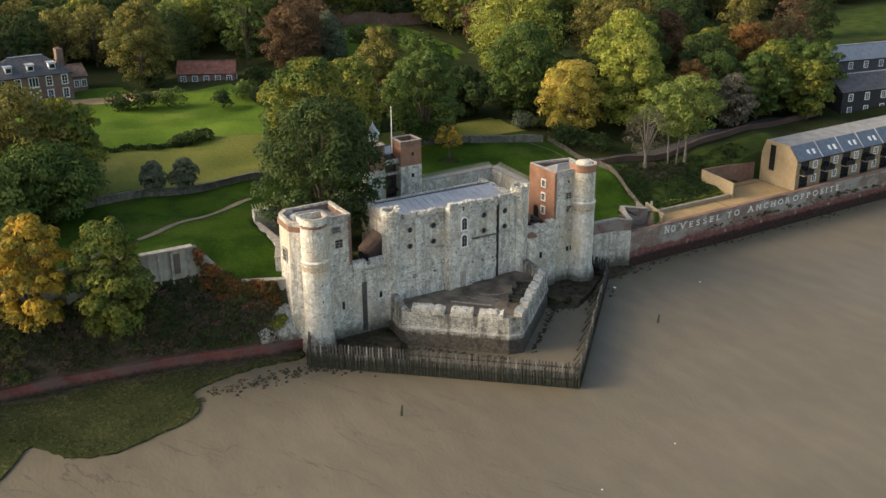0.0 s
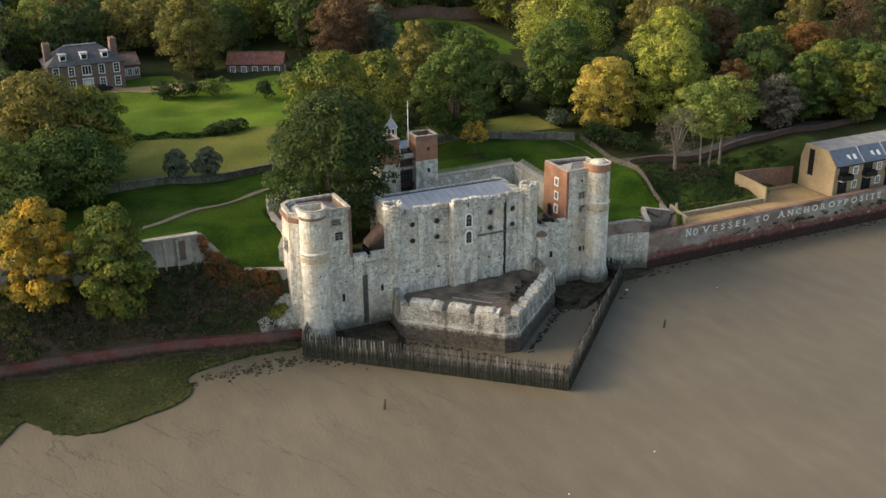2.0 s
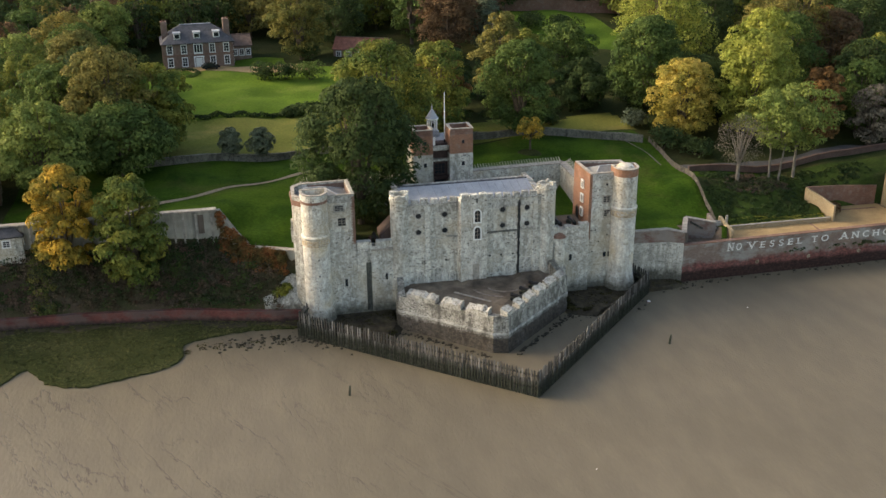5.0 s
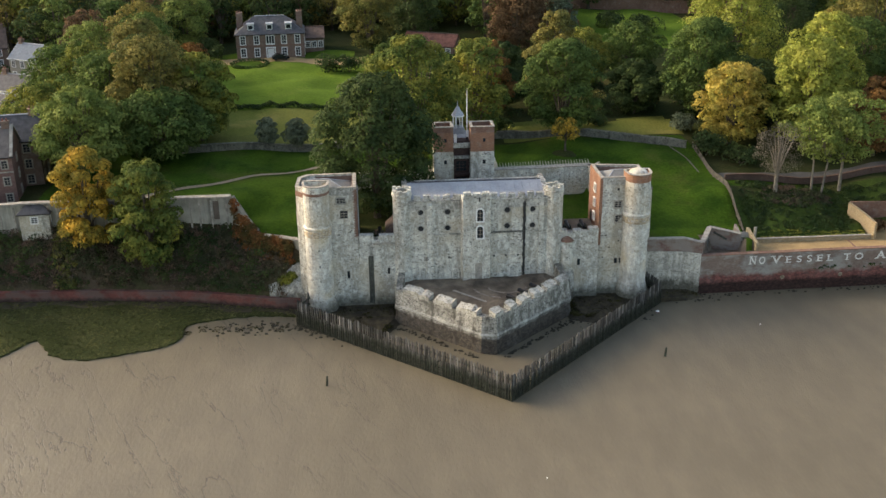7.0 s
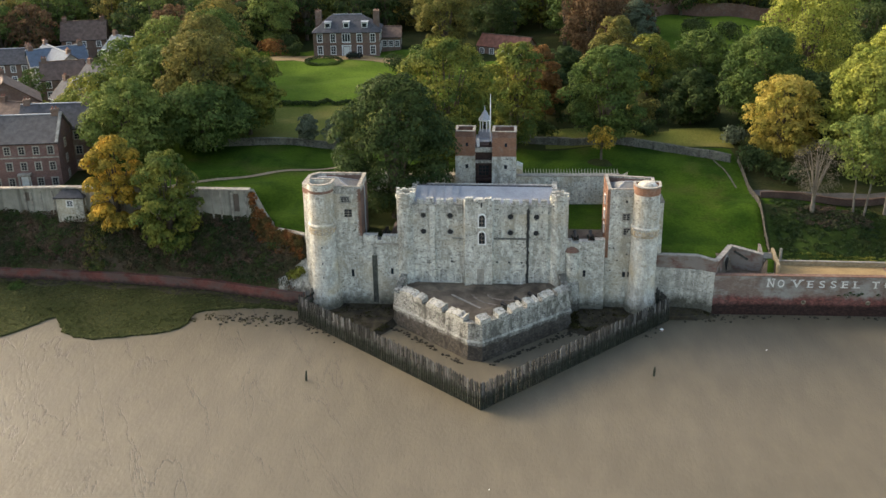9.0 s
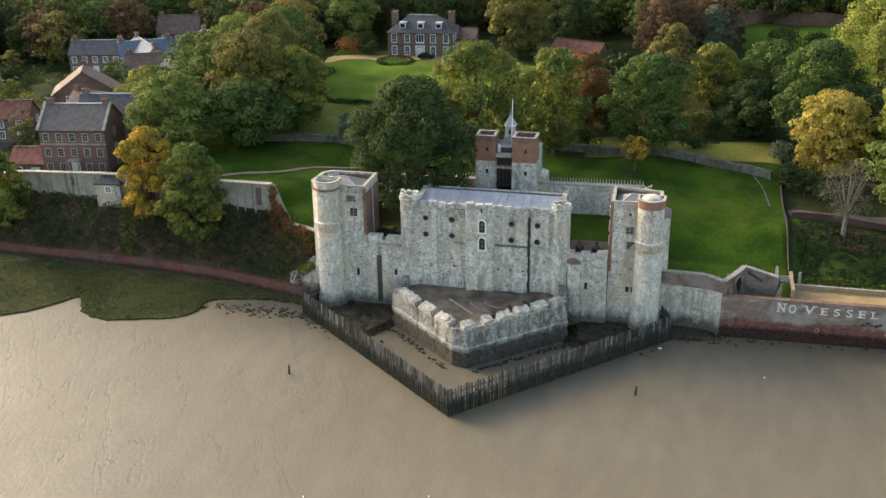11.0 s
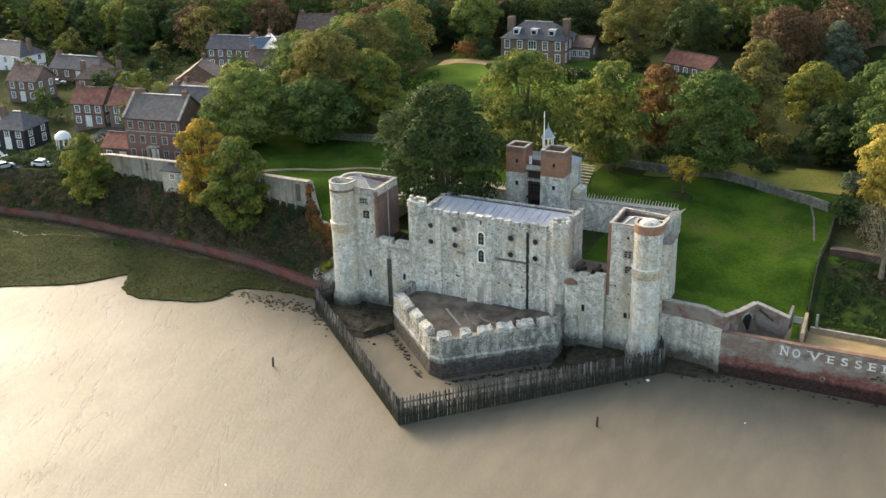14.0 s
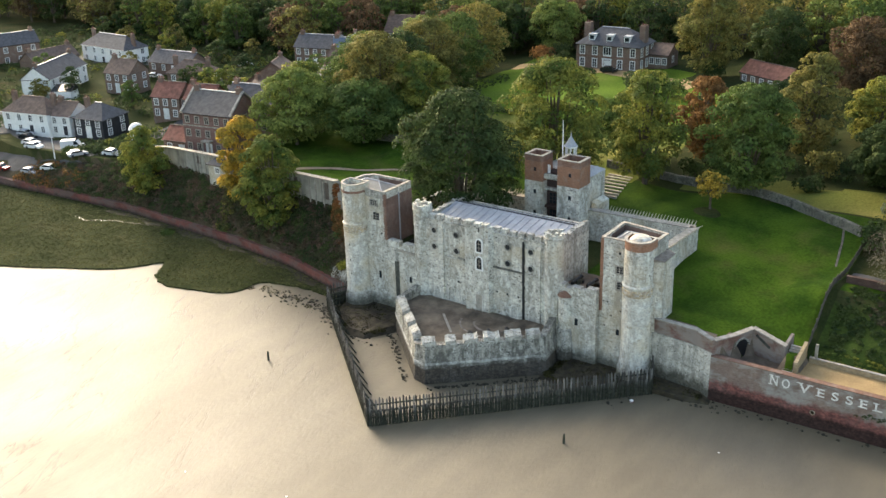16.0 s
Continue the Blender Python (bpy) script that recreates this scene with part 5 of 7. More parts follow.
part("coping", MB().wall([(46.0, 9.35), (66.9, 9.35)], 0.45, 5.95, [6.05, 6.05]), COPING, yw)


def fence(name, label, pts, height, material, spacing=2.0, boards=True):
    t = thing(name, label, "fence")
    line = []
    for (ax, ay), (bx, by) in zip(pts, pts[1:]):
        n = max(1, round(math.hypot(bx - ax, by - ay) / spacing))
        line += [(ax + (bx - ax) * i / n, ay + (by - ay) * i / n) for i in range(n)]
    line.append(pts[-1])
    for x, y in line:
        z = gz(x, y)
        part("post", MB().box(x - 0.09, x + 0.09, y - 0.09, y + 0.09, z - 0.3, z + height + 0.1), material, t)
    for (ax, ay), (bx, by) in zip(line, line[1:]):
        za, zb = gz(ax, ay), gz(bx, by)
        if boards:
            part("panel", MB().add([(ax, ay, za + 0.08), (bx, by, zb + 0.08), (bx, by, zb + height), (ax, ay, za + height), (ax + 0.05, ay + 0.05, za + 0.08), (bx + 0.05, by + 0.05, zb + 0.08), (bx + 0.05, by + 0.05, zb + height), (ax + 0.05, ay + 0.05, za + height)],
                                   [(0, 1, 2, 3), (4, 7, 6, 5), (0, 4, 5, 1), (3, 2, 6, 7), (0, 3, 7, 4), (1, 5, 6, 2)]), material, t)
        else:
            for k in (0.4, 0.85):
                part("rail", MB().bar((ax, ay, za + height * k), (bx, by, zb + height * k), 0.1), material, t)
    return t


def stone_run(name, label, pts, height, thick, material, cope=COPING):
    """A garden wall that follows the ground, in short stepped lengths."""
    t = thing(name, label, "wall", kind="structure")
    line = []
    for (ax, ay), (bx, by) in zip(pts, pts[1:]):
        n = max(1, round(math.hypot(bx - ax, by - ay) / 4.0))
        line += [(ax + (bx - ax) * i / n, ay + (by - ay) * i / n) for i in range(n)]
    line.append(pts[-1])
    tops = [gz(x, y) + height + rng.uniform(-0.12, 0.12) for x, y in line]
    lo = min(gz(x, y) for x, y in line) - 1.0
    part("wall", MB().wall(line, thick, lo, tops), material, t)
    w = MB()
    for i in range(len(line) - 1):
        w.bar((*line[i], tops[i] + 0.05), (*line[i + 1], tops[i + 1] + 0.05), thick * 1.3, 0.12)
    part("coping", w, cope, t)
    return t


fence("garden_fence", "weathered timber fence panels stepping down the slope", [(44.9, 40.0), (44.9, 21.6), (45.3, 9.0)], 1.1, TIMBER, 1.8)
stone_run("garden_wall", "low old stone boundary wall behind the castle lawn", [(43.7, 40.2), (30.0, 48.2), (12.0, 51.5), (-6.0, 52.5)], 1.3, 0.4, WALL_DARK, WALL_DARK)
stone_run("garden_wall", "long low dark wall beside the lane", [(46.0, 24.0), (60.0, 24.6), (85.0, 27.0), (115.0, 30.0)], 1.1, 0.4, BRICK_DARK, BRICK_DARK)
stone_run("garden_wall", "mossy grey stone wall below the meadow", [(-54.0, 41.0), (-41.0, 42.0), (-30.0, 43.0), (-14.0, 44.0)], 1.3, 0.45, WALL_DARK, WALL_DARK)
stone_run("garden_wall", "tall old brick walled garden wall", [(30.0, 152.0), (48.0, 168.0), (85.0, 160.0)], 3.6, 0.5, BRICK_WALL, BRICK_WALL)
draped("lane", [(45.8, 27.0), (60.0, 27.5), (85.0, 30.0), (115.0, 33.0)], 3.4, ASPHALT, "dark narrow lane behind a brick wall", "lane")
PATH_LINE = [(-54.0, 18.4), (-47.0, 22.6), (-41.5, 25.0), (-36.4, 27.4), (-30.0, 30.2), (-22.0, 33.4)]
draped("footpath", PATH_LINE, 0.95, PATH, "trodden tan path across the castle lawn", "path", 0.1)
draped("footpath", [(40.6, 41.5), (41.8, 36.5), (43.0, 29.5)], 0.3, TIMBER, "faint worn path down the lawn", "path", 0.08)
draped("driveway", [(-66.0, 116.0), (-56.0, 117.5), (-43.0, 117.8), (-28.0, 116.5), (-14.0, 113.0)], 6.0, GRAVEL, "pale gravel drive before the mansion", "drive", 0.1)
steps = thing("garden_steps", "wide timber-edged garden steps up the lawn", "steps")
for i in range(8):
    x, y = -0.6 - i * 0.25, 38.5 + i * 1.4
    z = gz(x, y) + 0.12
    part("step", MB().box(x - 1.4, x + 3.4, y, y + 0.5, z - 0.5, z + 0.1), COPING, steps)

# left bank: low red river wall, retaining wall, sloping ivy wall
lw = thing("low_river_wall", "low dark red brick river wall along the bank", "river wall", kind="structure")
pts = [(-200.0, 2.6), (-132.0, 6.6), (-95.0, 9.4), (-61.0, 7.7), (-45.0, 5.7), (-31.0, 1.9), (-26.0, 1.6)]
part("wall", MB().wall(pts, 0.7, -0.5, [1.7, 1.7, 1.8, 1.9, 1.9, 1.9, 1.9]), LOW_BRICK, lw)
part("coping", MB().wall([(x, y - 0.08) for x, y in pts], 0.9, 1.6, [1.8, 1.8, 1.9, 2.0, 2.0, 2.0, 2.0]), LOW_BRICK, lw)
ret = thing("retaining_wall", "grey rendered retaining wall with pilaster ribs and stains", "wall", kind="structure")
pts = [(-97.0, 20.0), (-90.6, 18.6), (-71.4, 14.4), (-46.2, 12.6), (-38.7, 12.6)]
tops = [11.4, 12.6, 14.7, 15.4, 15.4]
part("wall", MB().wall(pts, 0.8, 3.0, tops), CONCRETE, ret)
w = MB()
for i in range(4):
    w.bar((*pts[i], tops[i] + 0.1), (*pts[i + 1], tops[i + 1] + 0.1), 1.1, 0.2)
part("coping", w, COPING, ret)
for i in range(22):
    x = -40.0 - i * 1.9 + (0.5 if i % 3 == 0 else 0)
    y = lerp(pts, x)
    if i % 4 == 1:
        zt = lerp(list(zip([p[0] for p in pts], tops)), x) - 0.7
        # The panel stands proud of the wall; only its darker colour suggests a recess.
        part("recessed_panel", MB().box(x + 0.3, x + 1.2, lerp(pts, x + 0.7) - 0.05, lerp(pts, x + 0.7) + 0.1, 11.6, zt), RENDER_DARK, ret, "dark brown panel suggesting a recess")
    part("rib", MB().box(x - 0.14, x + 0.14, y - 0.16, y + 0.05, 9.5, lerp(list(zip([p[0] for p in pts], tops)), x) - 0.5), COPING, ret)
sl = thing("ramped_wall", "sloping stone wall overgrown with red ivy", "wall", kind="structure")
part("wall", MB().wall([(-38.7, 12.6), (-36.4, 10.2), (-34.0, 8.2), (-26.8, 5.0)], 0.7, 3.0, [15.4, 12.6, 10.3, 10.3]), CONCRETE, sl)
part("coping", (lambda w: [w.bar(a, b, 0.9, 0.16) for a, b in (((-34.0, 8.4, 10.4), (-26.8, 5.2, 10.4)),)] and w)(MB()), COPING, sl)
part("rubble_foot", MB().prism([(-32.6, 3.0), (-27.0, 1.8), (-26.6, 5.4), (-33.8, 8.0)], 0.5, [2.6, 2.8, 8.4, 8.0]), STONE_DARK, sl)

# ---- buildings ----
def house(name, label, m, w, d, eave, ridge, wall_mat, roof_mat, rows=2, cols=3, hip=False, chimneys=1, dormers=0, door=True, side_cols=1, category="house", over=0.3, win=(1.0, 1.4), group="", skip_rows=(), frame_mat=None):
    """A house whose front faces -y at y=0 in its own frame: walls, roof, chimneys, windows with frames."""
    t = thing(name, label, category, m, group)
    body = MB().box(-w / 2, w / 2, 0, d, -2.0, eave)
    if not hip:
        body.add([(-w / 2, 0, eave), (-w / 2, d, eave), (-w / 2, d / 2, ridge - 0.1), (w / 2, 0, eave), (w / 2, d, eave), (w / 2, d / 2, ridge - 0.1)], [(0, 1, 2), (3, 5, 4)])
    part("wall", body, wall_mat, t)
    o = over
    hx = w / 2 - (d / 2 if w > d else w / 2 - 0.6) * (0.9 if hip else 0) if hip else w / 2 + o
    k = 0.16
    rv = [(-w / 2 - o, -o, eave - 0.1), (w / 2 + o, -o, eave - 0.1), (w / 2 + o, d + o, eave - 0.1), (-w / 2 - o, d + o, eave - 0.1), (-hx, d / 2, ridge), (hx, d / 2, ridge)]
    low = [(x, y, z - k) for x, y, z in rv]
    fs = [(0, 1, 5, 4), (2, 3, 4, 5), (1, 2, 5), (3, 0, 4)] if hip else [(0, 1, 5, 4), (2, 3, 4, 5)]
    part("roof", MB().add(rv + low, fs + [tuple(i + 6 for i in f[::-1]) for f in fs] + [(0, 6, 7, 1), (1, 7, 8, 2), (2, 8, 9, 3), (3, 9, 6, 0)]), roof_mat, t)
    part("ridge_tile", MB().bar((-hx, d / 2, ridge + 0.04), (hx, d / 2, ridge + 0.04), 0.3, 0.16), TILE_BROWN if roof_mat in (TILE_RED, TILE_BROWN) else LEAD, t)
    part("gutter", MB().bar((-w / 2 - o, -o, eave - 0.16), (w / 2 + o, -o, eave - 0.16), 0.14), WHITE if wall_mat in (WHITE, CREAM) else IRON, t)
    for i in range(chimneys):
        x = (-w / 2 + 0.9) if i == 0 else (w / 2 - 0.9 if i == 1 else 0)
        ch = part("chimney", MB().box(x - 0.6, x + 0.6, d / 2 - 0.4, d / 2 + 0.5, eave, ridge + 1.0).box(x - 0.7, x + 0.7, d / 2 - 0.5, d / 2 + 0.6, ridge + 0.7, ridge + 0.88), BRICK_BROWN, t)
        for px in (-0.3, 0.3):
            part("chimney_pot", MB().lathe(x + px, d / 2, [(0.16, ridge + 1.0), (0.12, ridge + 1.45)], 8), TILE_RED, ch)
    frame_mat = frame_mat or WHITE
    n = 0
    for r in range(rows):
        for c in range(cols):
            if r in skip_rows:
                continue
            x = -w / 2 + w * (c + 0.5) / cols
            z = eave * (r + 0.52) / rows
            if door and r == 0 and c == cols // 2:
                opening(t, x, 0, 1.1, 1.2, 2.3, surround=WHITE, bars=False, name="door", pane_mat=WHITE if wall_mat is not WHITE else BLACK, depth=0.05)
            else:
                opening(t, x, 0, z, *win, surround=frame_mat, frame_mat=frame_mat, depth=0.05)
    for r in range(rows):
        for c in range(side_cols):
            y = d * (c + 0.5) / side_cols
            ob = opening(t, 0, 0, 0, *win, surround=frame_mat, frame_mat=frame_mat, depth=0.05)
            ob.matrix_basis = pose(w / 2, y, eave * (r + 0.52) / rows, 0, 0, 90)
    for i in range(dormers):
        x = -w / 2 + w * (i + 0.8) / (dormers + 0.6)
        zz = eave + (ridge - eave) * 0.42
        yy = d / 2 * 0.30
        dm = part("dormer", MB().prism([(x - 0.75, yy - 0.5), (x + 0.75, yy - 0.5), (x + 0.75, yy + 2), (x - 0.75, yy + 2)], zz - 0.9, zz + 0.7), WHITE, t)
        part("pane", MB().box(x - 0.55, x + 0.55, yy - 0.56, yy - 0.4, zz - 0.5, zz + 0.45), GLASS, dm)
        part("dormer_roof", MB().box(x - 0.95, x + 0.95, yy - 0.7, yy + 2.2, zz + 0.7, zz + 0.85), LEAD, dm)
    return t


# mansion
man = house("mansion", "brown brick Georgian mansion with white sash windows and slate roof", pose(-41.2, 120.3, 14.8, 0, 0, 4), 17.2, 10.5, 6.3, 10.0, BRICK_BROWN, SLATE, 2, 5, True, 2, 3, True, 3, win=(1.1, 2.0), over=0.35)
part("string_course", MB().box(-8.65, 8.65, -0.06, 0.1, 3.25, 3.5), BRICK_WALL, man)
for x in (-7.6, 7.6):
    part("chimney", MB().box(x - 0.75, x + 0.75, 4.2, 6.6, 6.4, 11.0), BRICK_BROWN, man)
part("centre_window", MB().box(-1.1, 1.1, -0.16, 0.1, 3.5, 6.1), WHITE, man)
for x in (-0.68, 0.0, 0.68):
    part("pane", MB().box(x - 0.26, x + 0.26, -0.2, 0.0, 3.9, 5.8), GLASS, man)
part("porch", MB().box(-1.3, 1.3, -0.5, 0.05, 2.7, 2.95).box(-1.2, -0.95, -0.4, 0, 0, 2.7).box(0.95, 1.2, -0.4, 0, 0, 2.7), WHITE, man)
house("outbuilding", "brown-tiled brick wing behind the mansion", pose(-30.5, 127.5, 14.9, 0, 0, 4), 5, 8, 3.6, 5.8, BRICK_BROWN, TILE_BROWN, 1, 3, False, 0, 0, False, 1, "outbuilding")
house("cottage", "low brick cottage with red tiled roof and white windows", pose(-1.0, 120.5, 14.5, 0, 0, -26), 14.0, 6.2, 2.7, 5.3, BRICK_BROWN, TILE_RED, 1, 5, False, 0, 0, False, 1, "cottage", win=(1.0, 1.2))
house("barn", "old grey slate barn half hidden by trees", pose(-62.0, 175.0, 17.5, 0, 0, 20), 16, 9, 6, 11, CREAM, SLATE, 1, 4, False, 0, 0, True, 2, "barn")
bush_bed = MB().lathe(-46.0, 113.2, [(4.6, 14.6), (4.6, 14.85), (4.2, 14.9)], 24)
tagged(part("flower_bed", bush_bed, GRASS), "round dark flower bed before the mansion drive", "flower bed")

# brick house above the bank
bh = house("brick_house", "tall brown brick three-storey house with stone string and slate roof", pose(-81.4, 21.5, 11.6, 0, 0, 9.4), 12.4, 9.5, 8.6, 12.4, BRICK_MUTED, SLATE_BROWN, 3, 5, False, 2, 0, True, 1, win=(0.85, 1.25), frame_mat=COPING)
part("string_course", MB().box(-6.25, 6.25, -0.08, 0.1, 5.8, 6.05), COPING, bh)
part("gable_coping", MB().bar((6.25, -0.3, 8.7), (6.25, 4.75, 12.75), 0.5, 0.2).bar((6.25, 4.75, 12.75), (6.25, 9.8, 8.7), 0.5, 0.2), COPING, bh)
part("gable_coping", MB().bar((-6.25, -0.3, 8.7), (-6.25, 4.75, 12.75), 0.5, 0.2).bar((-6.25, 4.75, 12.75), (-6.25, 9.8, 8.7), 0.5, 0.2), COPING, bh)
part("porch", MB().box(-1.1, 1.1, -1.3, 0, 2.9, 3.2).box(-1.0, -0.75, -1.2, -0.9, 0, 2.9).box(0.75, 1.0, -1.2, -0.9, 0, 2.9), COPING, bh)
house("brick_house", "rear brick range with twin gables and slate roof", pose(-80.0, 31.5, 11.6, 0, 0, 9.4), 12.4, 9, 8.4, 12.0, BRICK_BROWN, SLATE, 3, 3, False, 2, 0, False, 2, frame_mat=COPING)
house("outbuilding", "lean brick outhouse with orange tiled roof", pose(-92.0, 21.5, 10.0, 0, 0, 9), 6.5, 6, 3.2, 5.6, BRICK_BROWN, TILE_RED, 1, 2, False, 0, 0, True, 1, "outbuilding")
house("gate_lodge", "small pale stone lodge built into the bank wall", pose(-70.0, 13.0, 11.0, 0, 0, 4), 4.6, 3, 2.5, 3.8, STONE, SLATE, 1, 1, True, 0, 0, False, 1, "lodge", win=(0.9, 0.9))

# waterside apartments
apt = thing("apartment_block", "yellow brick waterside apartments with a blue slate mansard roof", "apartment building")
L0, L1 = 80.4, 124.0
part("wall", MB().prism([(L0, 5.9), (L1, 6.8), (L1, 16.0), (L0, 15.1)], 4.5, 11.3), BRICK_YELLOW, apt)
part("gable", MB().add([(L0, 5.9, 11.3), (L0, 15.1, 11.3), (L0, 14.2, 13.9), (L0, 8.4, 13.9), (L0 + 0.3, 5.9, 11.3), (L0 + 0.3, 15.1, 11.3), (L0 + 0.3, 14.2, 13.9), (L0 + 0.3, 8.4, 13.9)],
                       [(0, 1, 2, 3), (4, 7, 6, 5), (0, 3, 7, 4), (1, 5, 6, 2), (3, 2, 6, 7)]), BRICK_YELLOW, apt)
part("mansard_slope", MB().add([(L0 + 0.3, 5.6, 11.25), (L1, 6.5, 11.25), (L1, 9.2, 13.85), (L0 + 0.3, 8.3, 13.85), (L0 + 0.3, 5.8, 11.0), (L1, 6.7, 11.0), (L1, 9.2, 13.5), (L0 + 0.3, 8.3, 13.5)],
                               [(0, 1, 2, 3), (4, 7, 6, 5), (0, 4, 5, 1), (3, 2, 6, 7)]), SLATE_BLUE, apt, "blue slate mansard")
part("flat_roof", MB().prism([(L0 + 0.3, 8.3), (L1, 9.2), (L1, 15.1), (L0 + 0.3, 14.2)], 11.3, 13.86), ROOF_FELT, apt, "grey flat roof")
part("eave_gutter", MB().bar((L0, 5.6, 11.2), (L1, 6.5, 11.2), 0.18), IRON, apt)
for i in range(7):
    x = L0 + 3.2 + i * 6.2
    y = 5.9 + (x - L0) * 0.0206
    part("party_wall", MB().bar((x + 3.9, y - 0.25, 11.35), (x + 3.9, y + 2.45, 13.95), 0.25, 0.12), LEAD, apt)
    for k, z in enumerate((7.0, 9.8)):
        opening(apt, x - 0.9, y, z, 1.9, 2.2, surround=IRON, frame_mat=IRON, depth=0.05)
        opening(apt, x + 2.1, y, z + 0.2, 0.9, 1.2, surround=WHITE, depth=0.05)
    bal = part("balcony", MB().box(x - 2.2, x + 0.5, y - 1.3, y, 8.4, 8.6), CONCRETE, apt)
    part("railing", MB().box(x - 2.2, x + 0.5, y - 1.32, y - 1.26, 8.6, 9.6).box(x - 2.22, x - 2.16, y - 1.3, y, 8.6, 9.6).box(x + 0.46, x + 0.52, y - 1.3, y, 8.6, 9.6), IRON, bal)
    for dx in (-1.6, -0.9, 0.9, 2.4):
        sk = [(x + dx - 0.35, y + 0.55, 12.05), (x + dx + 0.35, y + 0.55, 12.05), (x + dx + 0.35, y + 1.35, 12.85), (x + dx - 0.35, y + 1.35, 12.85)]
        part("rooflight", MB().add(sk + [(a, b + 0.1, c - 0.1) for a, b, c in sk], [(0, 1, 2, 3), (4, 7, 6, 5), (0, 4, 5, 1), (1, 5, 6, 2), (2, 6, 7, 3), (3, 7, 4, 0)]), WHITE, apt)
for z in (11.9, 9.3):
    ob = opening(apt, 0, 0, 0, 0.9, 2.2, surround=IRON, frame_mat=IRON, depth=0.05)
    ob.matrix_basis = pose(L0, 12.2, z, 0, 0, -90)
house("terrace_house", "dark slate-hung modern house with white windows", pose(136.0, 25.6, 10.0, 0, 0, -8), 34, 9, 6.2, 9.2, BLACK, SLATE, 2, 7, False, 0, 0, False, 2)
house("terrace_house", "dark slate-hung modern house with white windows", pose(150.0, 46.5, 11.5, 0, 0, -10), 34, 9, 6.2, 9.2, SLATE, SLATE_BLUE, 2, 7, False, 0, 0, False, 2)

# village
V = [
    ("white_house", "white rendered semi-detached house with brown tiled hip roof", -148.0, 22.1, 6.9, 13, 14, 8, 5.2, 8.4, WHITE, TILE_BROWN, 4, True),
    ("white_house", "white rendered end house with brown roof", -139.0, 25.5, 7.0, 15, 6, 8, 4.6, 7.4, WHITE, TILE_BROWN, 2, False),
    ("boarded_house", "black boarded cottage with grey slate roof", -130.4, 27.3, 7.2, 11, 9, 9, 4.4, 7.4, BLACK, SLATE, 3, True),
    ("white_house", "long white house with grey tiled roof and conservatory", -178.8, 56.8, 7.4, 118, 22, 8.5, 5.2, 8.6, WHITE, SLATE, 6, False),
    ("white_house", "white rendered house with grey tiled roof", -197.0, 82.3, 8.4, -2, 22, 9, 5.2, 8.6, WHITE, SLATE, 5, True),
    ("terrace_house", "dark brick terrace with bay windows and slate roof", -226.0, 60.0, 8.2, 73, 34, 9, 6.2, 9.4, BRICK_BROWN, SLATE, 8, False),
    ("brick_house", "red brick house with white windows and tiled roof", -123.0, 44.9, 8.8, 14, 8, 7, 5.2, 8.4, BRICK_BROWN, TILE_RED, 3, False),
    ("brick_house", "small brick house with red tiled roof", -113.5, 47.0, 9.2, 14, 8, 7, 4.8, 8.0, BRICK_BROWN, TILE_RED, 2, False),
    ("brick_house", "dark brick village house among shrubs", -162.0, 60.4, 7.8, 9, 9, 8, 5.2, 8.6, BRICK_BROWN, TILE_BROWN, 3, False),
    ("cottage", "long low brown-roofed bungalow", -206.0, 72.0, 7.8, 92, 16, 8, 3.2, 6.2, BRICK_BROWN, TILE_BROWN, 3, False),
    ("cottage", "low brick bungalow behind hedges", -166.0, 82.0, 8.6, 6, 16, 8, 3.0, 6.0, BRICK_BROWN, SLATE, 4, False),
    ("cottage", "low brown bungalow with a hipped roof", -149.0, 74.0, 8.8, 20, 12, 8, 3.0, 6.0, BRICK_BROWN, TILE_BROWN, 3, True),
    ("brick_house", "gabled brown brick house with tiled roof", -115.0, 66.7, 10.0, -62, 9, 14, 5.4, 10.4, BRICK_BROWN, TILE_BROWN, 2, False),
    ("cream_house", "cream rendered house with grey slate roof", -103.0, 118.0, 11.0, -30, 9, 8, 5.6, 8.8, CREAM, SLATE_BLUE, 3, False),
    ("terrace_house", "row of cream terraced cottages with blue slate roofs", -116.0, 104.0, 10.6, -46, 18, 8, 5.6, 8.8, CREAM, SLATE_BLUE, 6, False),
    ("terrace_house", "row of dark terraced cottages with white dormers", -127.0, 104.0, 10.4, 12, 14, 8, 5.4, 8.6, BRICK_BROWN, SLATE, 5, False),
    ("brick_house", "steep brown-roofed house with white bargeboards", -118.0, 134.0, 11.0, 15, 12, 9, 5.2, 9.8, BRICK_BROWN, TILE_BROWN, 3, False),
    ("cream_house", "cream cottage with red chimney and slate roof", -97.0, 88.0, 10.8, -28, 9, 7, 5.0, 8.0, CREAM, SLATE, 3, False),
    ("cottage", "brown-tiled cottage behind the brick house", -99.0, 52.0, 10.4, -12, 10, 8, 4.6, 8.2, BRICK_BROWN, TILE_BROWN, 3, False),
    ("cottage", "brown-tiled house in the village street", -105.6, 92.0, 10.0, 20, 10, 8, 5.0, 8.6, BRICK_BROWN, TILE_BROWN, 3, False),
    ("white_house", "low white house with grey roof in the village street", -97.8, 91.5, 9.8, -20, 9, 7, 3.4, 6.4, WHITE, SLATE, 3, False),
    ("cottage", "slate-roofed terraced house in the village street", -112.3, 105.9, 10.4, 35, 14, 8, 5.4, 8.8, CREAM, SLATE_BLUE, 5, False),
    ("cottage", "slate-roofed cottage behind the brick house", -96.0, 70.0, 10.6, -35, 10, 8, 4.6, 8.2, CREAM, SLATE, 3, False),
]
